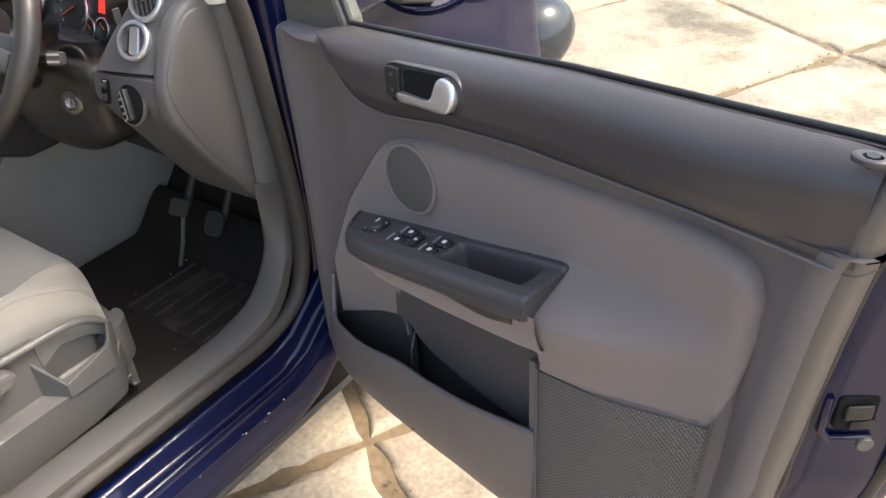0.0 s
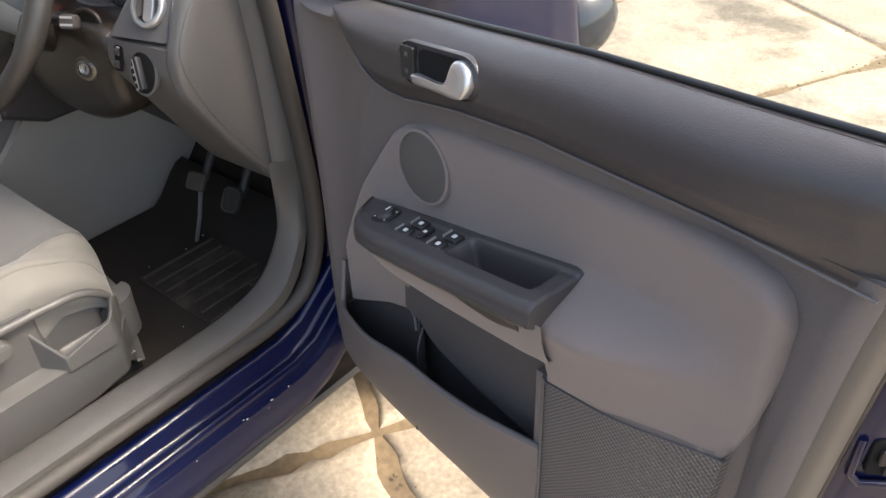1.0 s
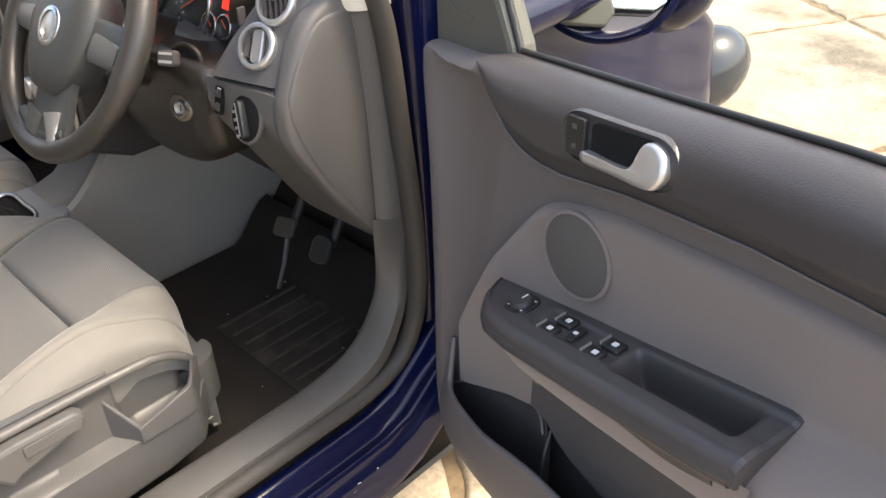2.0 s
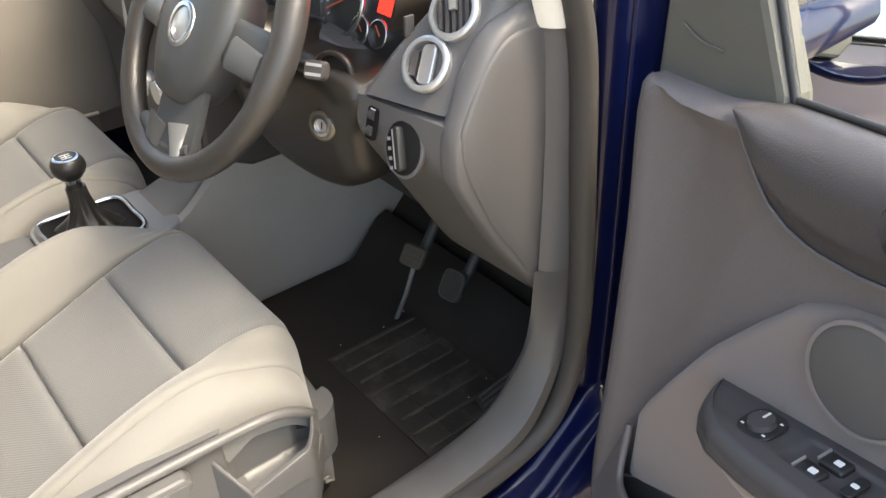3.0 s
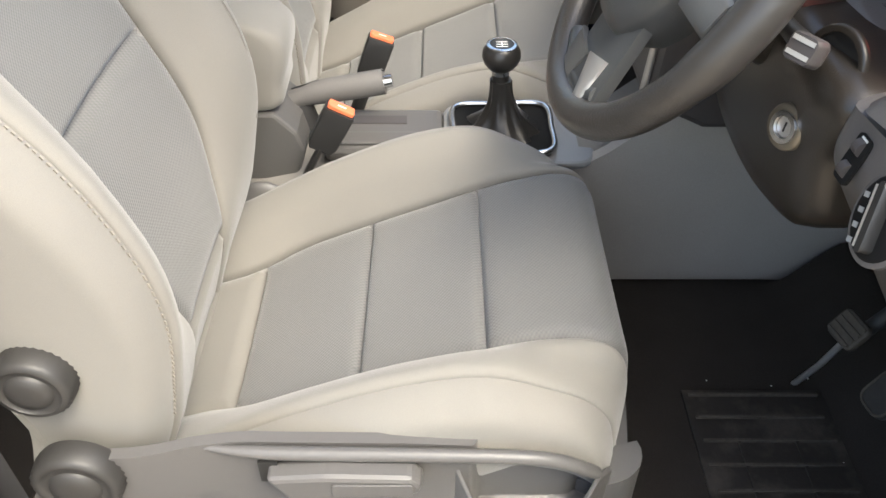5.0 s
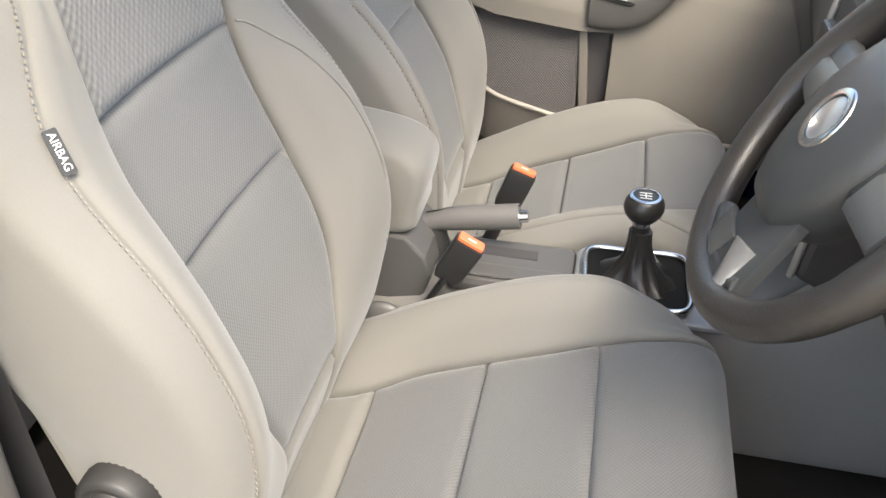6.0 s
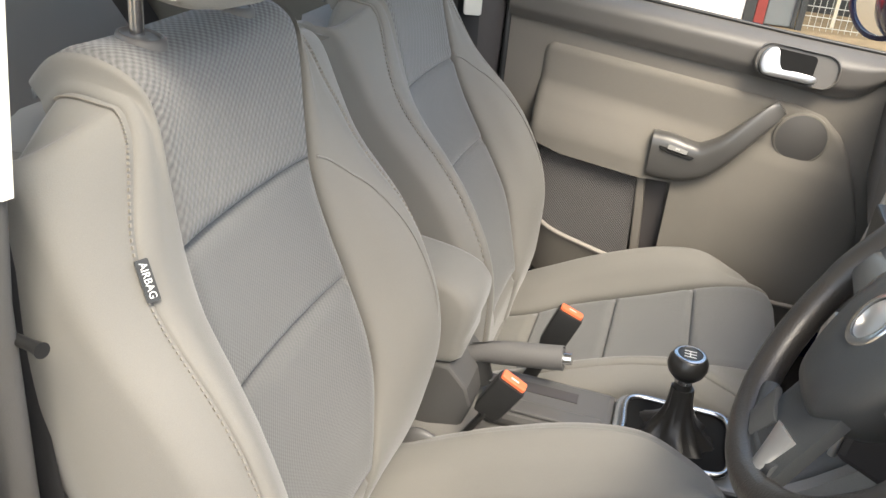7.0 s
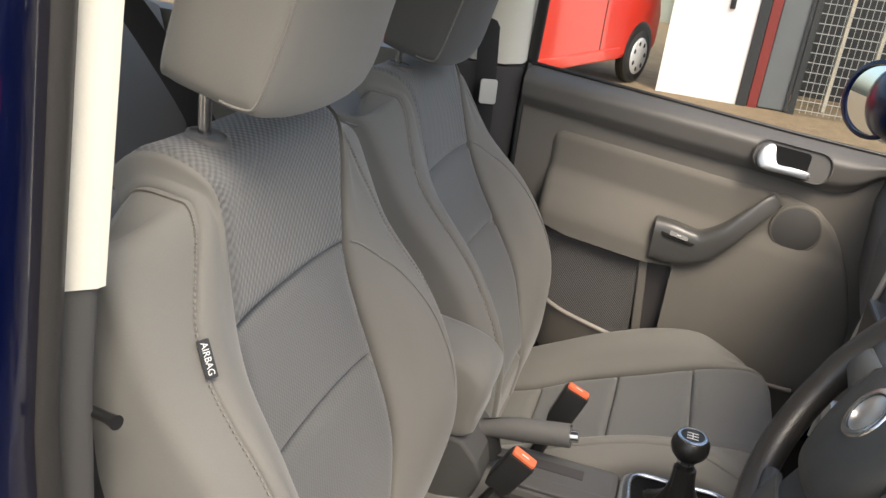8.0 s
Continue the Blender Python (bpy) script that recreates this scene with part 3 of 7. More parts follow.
BACK_SEAM = [(0, 0.085), (0.09, 0.088), (0.14, 0.106), (0.19, 0.122), (0.25, 0.132), (0.33, 0.134), (0.42, 0.128), (0.5, 0.126), (0.7, 0.129), (0.76, 0.138), (1, 0.145)]
BACK_RISE = [(0, 0.004), (0.083, 0.012), (0.166, 0.041), (0.24, 0.063), (0.31, 0.075), (0.37, 0.070), (0.42, 0.056), (0.47, 0.036), (0.53, 0.018), (0.60, 0.006), (0.70, -0.004), (0.78, -0.016), (1, -0.02)]
BACK_CREST = [(0, 0.19), (0.2, 0.205), (0.36, 0.200), (0.46, 0.190), (0.53, 0.178), (0.62, 0.150), (0.7, 0.139), (0.8, 0.144), (1, 0.152)]
BACK_OUT = [(0, 0.235), (0.17, 0.250), (0.36, 0.255), (0.5, 0.248), (0.62, 0.241), (0.72, 0.234), (0.8, 0.222), (0.9, 0.208), (1, 0.20)]


def stitches(name, fn, u, v0, v1, n, parent, along=True, side=1):
    """A row of short thread stitches on a seat surface, joined into one part."""
    bm = bmesh.new()
    for k in range(n):
        a = v0 + (v1 - v0) * (k + 0.2) / n
        b = v0 + (v1 - v0) * (k + 0.75) / n
        p, q = (Vector(fn(u, a)), Vector(fn(u, b))) if along else (Vector(fn(a, u)), Vector(fn(b, u)))
        e = 1e-3
        nrm = (Vector(fn(u + e, a)) - Vector(fn(u - e, a))).cross(Vector(fn(u, a + e)) - Vector(fn(u, a - e))).normalized() * side
        wd = (q - p).normalized().cross(nrm) * 0.00055
        vs = [bm.verts.new(w) for w in (p - wd - nrm * 0.002, p + wd - nrm * 0.002, q + wd - nrm * 0.002, q - wd - nrm * 0.002)]
        ws = [bm.verts.new(w.co + nrm * 0.0030) for w in vs]
        bm.faces.new(ws)
        for i in range(4):
            bm.faces.new((vs[i], vs[(i + 1) % 4], ws[(i + 1) % 4], ws[i]))
    ob = part(name, bm, M_THREAD, parent, "pale stitching thread", smooth=False)
    tagged(ob, kind="stuff")
    return ob


M_THREAD = material("thread", (0.235, 0.215, 0.185), 0.8, stain=0.05)


def seat(name, cx, cush_off, back_off, sgn, label):
    root = thing(name, (cx, 0.2 + cush_off[1], 0.26), label, "car seat", "front seats")

    def ease(table, v):
        """A table's value, rounded over its corners."""
        return (interp(table, v - 0.03) + interp(table, v) + interp(table, v + 0.03)) / 3

    def cross(u, seam, rise, crest, out, rest):
        """Half section: 0 to 1 the insert, 1 to 2 the bolster up to its stitched edge, 2 to 3 the side."""
        edge_x = crest + (out - crest) * (0.07 + 0.21 * fade(crest - seam, 0.005, 0.05))
        if u <= 1:
            return Vector((seam * u, 0.004 * u ** 4))
        if u <= 2:
            line = [(seam, 0.004), (seam + 0.24 * (crest - seam), 0.004 + 0.32 * rise), (seam + 0.54 * (crest - seam), 0.74 * rise), (crest, rise), (edge_x, rise - 0.004)]
            return curve_at(line, u - 1)
        low = -0.13 if rest else -0.10
        line = [(edge_x, rise - 0.004), (out - 0.006, rise - 0.024), (out, rise - 0.055), (out - 0.002, min(rise - 0.08, 0.5 * low)), (out - 0.022, low)]
        return curve_at(line, u - 2)

    def cush(u, v):
        p = curve_at(CUSH, v)
        c = cross(abs(u), ease(CUSH_SEAM, v), ease(CUSH_RISE, v), ease(CUSH_CREST, v), ease(CUSH_OUT, v), False)
        side = fade(c.x, 0.12, 0.26)
        y = p.x - 0.034 * side * fade(v, 0.45, 0.95)
        return Vector((cx + cush_off[0] + math.copysign(c.x, u), y + cush_off[1], p.y + c.y + cush_off[2]))

    def back(u, v):
        p = curve_at(BACK, v)
        t = (curve_at(BACK, min(v + 0.01, 1)) - curve_at(BACK, max(v - 0.01, 0))).normalized()
        nrm = Vector((t.y, -t.x))
        c = cross(abs(u), ease(BACK_SEAM, v), ease(BACK_RISE, v), ease(BACK_CREST, v), ease(BACK_OUT, v), True)
        hollow = -0.006 * max(0.0, 1 - (c.x / 0.13) ** 2) * fade(v, 0.1, 0.3) * (1 - fade(v, 0.6, 0.8))
        front = max(c.y, -0.03)
        over = fade(v, 0.66, 0.92)
        q = p + nrm * (front + hollow)
        q.x += (c.y - front) * (1 - 0.7 * over)
        q.y += (c.y - front) * 0.7 * over
        q.y -= 0.034 * fade(c.x, 0.12, 0.25) * fade(v, 0.60, 0.86) + 0.022 * fade(c.x, 0.15, 0.23) * fade(v, 0.72, 0.95)
        q.x -= 0.020 * fade(c.x, 0.15, 0.26) * fade(v, 0.55, 0.8)
        ox, oy, oz, shear = back_off
        return Vector((cx + ox + math.copysign(c.x, u), q.x + oy - shear * (q.y - 0.43), q.y + oz))

    for nm, fn, seams, top in (("cushion", cush, (0.09, 0.3, 0.5), 1.0), ("backrest", back, (0.09, 0.337, 0.503), 0.98)):
        a, b, c = seams
        rest = nm == "backrest"
        way = -1 if rest else 1
        main = part(nm, patch(fn, -1, 1, b, c, 28, 20, side=way), M_INSERT, root, "grey knitted centre panel")
        part("panel", patch(fn, -1, 1, a, b, 28, 22, side=way), M_INSERT, main)
        part("panel", patch(fn, -1, 1, c, 1.0, 28, 44 if rest else 30, side=way, soft_sides="lrb"), M_KNIT if rest else M_INSERT, main, "grey ribbed knit panel" if rest else "")
        part("end_panel", patch(fn, -1, 1, 0.0, a, 24, 8, side=way), M_BOLSTER, main)
        for s in (1, -1):
            part("bolster", patch(fn, s * 1.0, s * 2.0, 0.0, top, 18, 60, soft_sides="lr", puff=0.0035, edge=0.010, side=way), M_BOLSTER, main, "beige cloth side bolster")
            part("bolster_side", patch(fn, s * 2.0, s * 3.0, 0.0, top, 16, 60, soft_sides="l", puff=0.003, edge=0.008, side=way), M_BOLSTER, main, "beige cloth bolster side")
            if rest and s < 0:
                seam_line = smooth_path([fn(s * u, v) for u, v in ((1.04, 0.505), (1.25, 0.495), (1.48, 0.465), (1.62, 0.42), (1.70, 0.35), (1.74, 0.27), (1.74, 0.18))], 50)
                part("bolster_seam", tube(seam_line, 0.0015, 6), M_BOLSTER, main, "raised seam on the bolster")
            if rest:
                stitches("stitching", fn, s * 2.02, 0.10, 0.93, 125, main, side=way)
    if sgn > 0:
        # white-lettered tag sewn into the outer seam
        p = back(2.0, 0.523)
        e = 1e-3
        up = (back(2.0, 0.55) - back(2.0, 0.48)).normalized()
        out = -(back(2.0 + e, 0.523) - back(2.0 - e, 0.523)).cross(up).normalized()
        out = (out + Vector((0.5, 0.2, 0.1))).normalized()
        m = face_to(p + out * 0.004, out, up)
        tag = part("airbag_tag", prism(rounded(0.0105, 0.034, 0.0015), 0.0018, m), M_BLACK, root, "black sewn tag with white lettering", smooth=False)
        txt = bpy.data.curves.new("tag_text", "FONT")
        txt.body, txt.size, txt.extrude, txt.align_x, txt.align_y = "AIRBAG", 0.0083, 0.0002, "CENTER", "CENTER"
        tob = bpy.data.objects.new("tag_text", txt)
        scene.collection.objects.link(tob)
        bpy.context.view_layer.update()
        me = bpy.data.meshes.new_from_object(tob.evaluated_get(bpy.context.evaluated_depsgraph_get()))
        bpy.data.objects.remove(tob)
        bm = bmesh.new()
        bm.from_mesh(me)
        bmesh.ops.transform(bm, matrix=m @ Matrix.Translation((0, 0, 0.0021)) @ pose(0, 0, 0, 0, 0, -90), verts=bm.verts)
        part("lettering", bm, M_WHITE, tag, "white lettering", smooth=False)
    bx, dy, dz, sh = back_off
    dy_low, dy = dy, dy - sh * 0.62
    bx += cx
    part("back_shell", loft([[Vector((bx + x * w, y + dy_low - sh * (z - 0.43) + o, z + dz)) for x, o in ((-0.225, 0.06), (0.225, 0.06), (0.225, -0.01), (0.12, -0.045), (-0.12, -0.045), (-0.225, -0.01))] for w, y, z in ((1, -0.05, 0.40), (1, -0.10, 0.6), (0.97, -0.16, 0.85), (0.84, -0.20, 0.96), (0.75, -0.205, 1.0))]), M_BOLSTER, root, "beige cloth seat back")
    # headrest with piping
    HX, HY, HZ = bx + 0.010, dy, dz - (0.0 if sgn > 0 else 0.022)
    outline = smooth_path([(-0.136, 1.150, 0), (-0.128, 1.139, 0), (-0.09, 1.129, 0), (-0.052, 1.121, 0), (-0.036, 1.130, 0), (-0.018, 1.185, 0), (-0.001, 1.250, 0), (-0.004, 1.293, 0), (-0.035, 1.314, 0), (-0.080, 1.312, 0), (-0.108, 1.290, 0), (-0.122, 1.215, 0)], 60, True)
    hr = []
    for f, k in ((-1.0, 0.45), (-0.995, 0.80), (-0.97, 0.91), (-0.92, 0.955), (-0.84, 0.98), (-0.6, 1.0), (-0.3, 1.0), (0, 1.0), (0.3, 1.0), (0.6, 1.0), (0.84, 0.98), (0.92, 0.955), (0.97, 0.91), (0.995, 0.80), (1.0, 0.45)):
        ring = []
        for p in outline:
            y, z = -0.068 + (p.x + 0.068) * k, 1.215 + (p.y - 1.215) * k
            bow = 0.018 * (1 - f * f) * fade(p.x, -0.09, -0.02)
            ring.append(Vector((HX + 0.124 * f * (1 - 0.8 * (z - 1.14)), HY + y + bow - 0.008, HZ + z - 0.008 * (1 - f * f) * fade(p.y, 1.2, 1.13))))
        hr.append(ring)
    head = part("headrest", loft(hr), M_BOLSTER if sgn > 0 else M_HEADSHADE, root, "brown-grey cloth headrest" if sgn > 0 else "cloth headrest with its shade put into the grey")
    for s in (1, -1):
        ring = hr[12 if s > 0 else 2]
        part("piping", tube(ring[12:46], 0.0016, 6), M_BOLSTER, head)
        px0 = bx + (0.075 if s > 0 else -0.072)
        part("headrest_post", tube([(px0, -0.132 + dy, 1.05 + dz), (px0, -0.128 + dy, 1.16 + dz)], 0.0062, 14), M_CHROME, root, "chrome headrest post")
        part("post_collar", loft([[Vector((px0 + r * 0.76 * math.cos(a), -0.127 + dy + r * math.sin(a) * 0.9, h + dz - 0.12 * r * math.sin(a))) for a in (2 * math.pi * j / 32 for j in range(32))] for r, h in ((0.0245, 1.062), (0.0245, 1.079), (0.0232, 1.082), (0.020, 1.083), (0.018, 1.081), (0.0095, 1.082), (0.008, 1.082))]), M_COLLAR, root, "brown-grey plastic post collar")
    # base and side cover
    ox, oy, oz = cush_off
    part("base_frame", box(cx + ox - 0.2, cx + ox + 0.2, 0.0 + oy, 0.42 + oy, 0.262, 0.355 + oz), M_BLACK, root, smooth=False)
    part("seat_rail", box(cx + ox - 0.21, cx + ox - 0.18, -0.12 + oy, 0.5 + oy, 0.262, 0.30), M_STEEL, root, smooth=False)
    part("seat_rail", box(cx + ox + 0.18, cx + ox + 0.21, -0.12 + oy, 0.5 + oy, 0.262, 0.30), M_STEEL, root, smooth=False)
    return root, cush, back


M_COLLAR = material("collar_plastic", (0.14, 0.130, 0.122), 0.45, grain=0.06, bump=0.15, stain=0.08)
# passenger headrest: the driver headrest's cloth with shade put into the colour
M_HEADSHADE = material("shaded_headrest_cloth", (0.095, 0.092, 0.088), 0.88, grain=0.1, grain_scale=1200, bump=0.2, bump_scale=1500, stain=0.06, sheen=0.15, spec=0.2)
M_KNIT = material("knit_fabric", (0.150, 0.147, 0.143), 0.9, grain=0.2, grain_scale=700, weave=0.5, weave_scale=112, stain=0.06, sheen=0.25, spec=0.2)
driver_seat, d_cush, d_back = seat("driver_seat", 0.345, (0.0, 0, 0), (0.0, 0, 0, 0.0), 1, "beige and grey cloth driver seat with plastic side cover")
passenger_seat, p_cush, p_back = seat("passenger_seat", -0.325, (0.0, 0.055, -0.045), (0.005, 0.055, -0.045, 0.18), -1, "beige and grey cloth passenger seat beside the console")

# the driver seat's side cover, lever, bin and knobs
COVER_TOP = [(-0.085, 0.47), (-0.06, 0.515), (-0.02, 0.545), (0.08, 0.552), (0.15, 0.548), (0.28, 0.546), (0.38, 0.540), (0.42, 0.530), (0.45, 0.510), (0.475, 0.480), (0.492, 0.445)]
COVER_LOW = [(-0.085, 0.33), (0.0, 0.312), (0.2, 0.318), (0.38, 0.327), (0.45, 0.345), (0.48, 0.37), (0.492, 0.40)]
BIN_LIP = [(0.350, 0.452), (0.435, 0.474), (0.450, 0.488), (0.462, 0.492), (0.480, 0.474)]


def cover_fn(i, j):
    """The moulded seat cover: a proud lower band that rises into an open bin, and a rail along the top."""
    y = -0.085 + 0.577 * i
    top, low = interp(COVER_TOP, y), interp(COVER_LOW, y)
    z = low + (top - low) * j
    band = 1 - fade(z, 0.428, 0.437)
    well = 0.016 * fade(y, 0.340, 0.352) * (1 - band)
    rear = 0.018 * (1 - fade(y, 0.02, 0.14)) * fade(z, 0.44, 0.48)
    x = 0.604 + 0.030 * band * fade(y, -0.085, 0.0) - well + rear
    x -= 0.055 * fade(y, 0.435, 0.50) + 0.020 * (1 - fade(j, 0.0, 0.10))
    return Vector((x, y, z))


cover = part("side_cover", sheet(cover_fn, 190, 80, Vector((-0.012, 0, 0))), M_SEATSIDE, driver_seat, "pale grey plastic side cover with a moulded bin")
part("cover_rail", tube(smooth_path([(0.606, 0.08, 0.545), (0.612, 0.15, 0.543), (0.613, 0.28, 0.541), (0.612, 0.38, 0.536), (0.610, 0.42, 0.527), (0.606, 0.445, 0.510), (0.598, 0.462, 0.490)], 40), [0.003 + 0.004 * fade(k / 39, 0.0, 0.2) for k in range(40)], 10), M_SEATSIDE, cover, "rounded rail along the cover")
part("bin_wall", sheet(lambda i, j: Vector((0.638 - 0.056 * fade(0.352 + 0.130 * i, 0.435, 0.49), 0.352 + 0.130 * i, 0.425 + (interp(BIN_LIP, 0.352 + 0.130 * i) - 0.425) * j)), 30, 8, Vector((-0.008, 0, 0))), M_SEATSIDE, cover, "pale grey moulded bin wall", bevel=0.0012)
part("bin_end", sheet(lambda i, j: Vector((0.598 + 0.040 * i, 0.320 + 0.033 * i, 0.425 + (0.087 - 0.060 * i) * j)), 8, 8, Vector((0.001, 0.005, 0))), M_SEATSIDE, cover, "pale grey bin end", bevel=0.0012)
part("front_cover", sheet(lambda i, j: Vector((0.135 + 0.435 * i, 0.505 + 0.020 * math.sin(math.pi * i) - 0.02 * (i > 0.98), 0.34 + 0.11 * j)), 20, 6, Vector((0, -0.012, 0))), M_SEATSIDE, driver_seat, "pale grey plastic front apron")
part("front_corner", loft([[Vector((0.548 + 0.040 * math.cos(a), 0.475 + 0.047 * math.sin(a), z)) for a in (radians(-40 + 15 * k) for k in range(11))] + [Vector((0.55, 0.46, z))] for z in (0.375, 0.39, 0.42, 0.445, 0.455)]), M_SEATSIDE, driver_seat, "pale grey plastic corner")
# height lever in its recess
lever = part("height_lever", loft([[Vector((x, y, z)) for y, z in smooth_pts] for x, smooth_pts in ((0.612, [(0.150, 0.530), (0.205, 0.535), (0.285, 0.533), (0.296, 0.522), (0.293, 0.505), (0.24, 0.492), (0.20, 0.482), (0.185, 0.470), (0.17, 0.490)]), (0.634, [(0.150, 0.530), (0.205, 0.534), (0.285, 0.531), (0.294, 0.521), (0.291, 0.507), (0.24, 0.494), (0.20, 0.484), (0.187, 0.474), (0.172, 0.492)]))]), M_SEATSIDE, cover, "pale grey seat height lever", smooth=False, bevel=0.005)
part("grip_plate", prism(rounded(0.075, 0.018, 0.004, cx=0.248, cy=0.517), 0.002, Matrix(((0, 0, 1, 0.6345), (1, 0, 0, 0), (0, 1, 0, 0), (0, 0, 0, 1))) @ pose(0, 0, 0, 0, 0, 0)), M_SEATSIDE, lever, smooth=False, bevel=0.0008)
part("lever_slot", box(0.600, 0.6175, 0.142, 0.160, 0.505, 0.535), M_BLACK, cover, "black lever slot", smooth=False)
M_KNOB = material("knob_plastic", (0.032, 0.031, 0.03), 0.5, grain=0.06, bump=0.1, stain=0.1)


def knob(centre, radius, parent, label):
    """A round ribbed seat knob that faces outwards."""
    rim = []
    n = 60
    for x, r, rib in ((0.0, 1.0, 0), (0.006, 1.0, 1), (0.022, 0.98, 1), (0.026, 0.92, 0), (0.0265, 0.80, 0), (0.0245, 0.76, 0), (0.0245, 0.60, 0), (0.028, 0.55, 0), (0.030, 0.3, 0)):
        rim.append([Vector((centre[0] + x, centre[1] + radius * r * (1 + (0.055 * rib if k % 2 else 0)) * math.cos(2 * math.pi * k / n), centre[2] + radius * r * (1 + (0.055 * rib if k % 2 else 0)) * math.sin(2 * math.pi * k / n))) for k in range(n)])
    return part("adjuster_knob", loft(rim), M_KNOB, parent, label)


knob((0.592, -0.036, 0.634), 0.034, driver_seat, "dark grey round lumbar knob")
knob((0.612, -0.022, 0.522), 0.040, driver_seat, "dark grey round recliner knob")

# ---- rear bench
bench = thing("rear_bench", (0, -0.9, 0.3), "grey cloth rear seat bench with beige backrests", "car seat")
part("bench_cushion", sheet(lambda i, j: Vector((-0.60 + 1.2 * i, -0.42 - 0.45 * j, 0.56 + 0.03 * math.sin(math.pi * j) - 0.08 * (1 - fade(j, 0, 0.25)) - 0.01 * abs(math.sin(3 * math.pi * i)))), 30, 14, Vector((0, 0, -0.16))), M_INSERT, bench, "grey rear cushion")
for cx in (-0.36, 0.30):
    part("bench_backrest", sheet(lambda i, j: Vector((cx - 0.27 + 0.54 * i, -0.80 - 0.12 * j + 0.02 * math.sin(math.pi * i), 0.52 + 0.50 * j - 0.03 * (2 * i - 1) ** 4 * j)), 16, 14, Vector((0, -0.10, 0))), M_BOLSTER, bench, "beige-grey rear backrest")
    part("bench_headrest", ball((cx, -0.95, 1.09), 0.13, 0.05, 0.07), M_DARK, bench, "dark rear headrest")

# ---- seat belts
belt = thing("seat_belt", (0.60, -0.18, 0.6), "black webbing seat belt hanging behind the driver seat", "seat belt")
part("webbing", tube(smooth_path([(0.575, -0.19, 1.31), (0.47, -0.23, 1.27), (0.395, -0.26, 1.21), (0.345, -0.26, 1.167), (0.295, -0.26, 1.112), (0.225, -0.262, 1.03), (0.14, -0.28, 0.93)], 24), 0.019, 8, flat=0.06), M_BELT, belt, "black belt webbing")
part("webbing", tube([(0.590, -0.15, 0.98), (0.592, -0.14, 0.75), (0.592, -0.135, 0.60), (0.592, -0.13, 0.42)], 0.022, 8, flat=0.08), M_BELT, belt)
part("guide_loop", disc((0.578, -0.185, 1.31), (1, 0.3, 0), 0.028, 0.012, inner=0.015), M_BLACK, belt)


def buckle(name, top, foot, label):
    root = thing(name, foot, label, "belt buckle", "front belt buckles")
    t, f = Vector(top), Vector(foot)
    ax = (t - f).normalized()
    m = face_to(t - ax * 0.078, ax, (-1, 0, 0))
    b = part("buckle_body", loft([[m @ Vector((x * k, y * k, z)) for x, y in rounded(0.042, 0.022, 0.004)] for z, k in ((0, 0.8), (0.012, 0.97), (0.05, 1.0), (0.070, 1.0), (0.072, 0.96))]), M_BLACK, root, "black plastic buckle body")
    part("release_button", prism(rounded(0.037, 0.016, 0.003), 0.0065, m @ Matrix.Translation((0, 0.001, 0.071))), M_ORANGE, root, "orange-red release button", smooth=False, bevel=0.0015)
    part("press_mark", box(-0.006, 0.006, -0.0010, 0.0010, 0.0776, 0.0781, m), M_WHITE, root, smooth=False)
    part("stalk", tube([f, (f + t) / 2 - ax * 0.03, m @ Vector((0, 0, 0.005))], 0.011, 10, flat=0.5), M_BLACK, root, "black buckle stalk")
    return root


buckle("belt_buckle", (0.108, 0.180, 0.604), (0.095, 0.10, 0.45), "black seat belt buckle with red button beside the console")
buckle("belt_buckle", (-0.112, 0.222, 0.598), (-0.10, 0.16, 0.43), "black seat belt buckle with red button on the passenger side")


# ---- centre console
console = thing("centre_console", (0.0, 0.3, 0.262), "grey centre console with silver gear surround", "console")


def console_ring(y, zt, w):
    return [Vector((x, y, z)) for x, z in ((-w - 0.015, 0.25), (-w - 0.01, 0.34), (-w, zt - 0.02), (-w + 0.02, zt), (w - 0.02, zt), (w, zt - 0.02), (w + 0.005, 0.34), (w + 0.01, 0.25))]


part("console_body", loft([console_ring(y, zt, w) for y, zt, w in ((-0.45, 0.44, 0.075), (0.05, 0.455, 0.075), (0.15, 0.475, 0.078), (0.32, 0.492, 0.083), (0.50, 0.50, 0.078), (0.56, 0.53, 0.06), (0.64, 0.60, 0.055), (0.76, 0.70, 0.05))]), M_CONSOLE, console, "grey carpeted console side")
part("tunnel_side", sheet(lambda i, j: Vector((0.088 - 0.012 * (1 - j) + 0.10 * fade(i, 0.55, 1.0) * j, 0.42 + 0.62 * i, 0.255 + (0.235 + 0.23 * fade(i, 0.1, 0.6)) * j)), 24, 10, Vector((-0.02, 0, 0))), M_TUNNEL, console, "grey felt tunnel side")
part("console_plate", prism(rounded(0.165, 0.22, 0.03, cx=0.015, cy=0.425), 0.012, Matrix.Translation((0, 0, 0.494))), M_PLATE, console, "glossy grey console plate", smooth=False, bevel=0.005)
part("rear_tray", box(-0.055, 0.058, 0.14, 0.315, 0.478, 0.505), M_SEATSIDE, console, "pale grey brake surround", smooth=False, bevel=0.01)
part("brake_slot", box(-0.028, -0.006, 0.12, 0.26, 0.505, 0.5065), M_DARK, console, "black brake slot", smooth=False)
part("tray_step", box(0.022, 0.052, 0.15, 0.30, 0.505, 0.511), M_SEATSIDE, console, smooth=False, bevel=0.003)

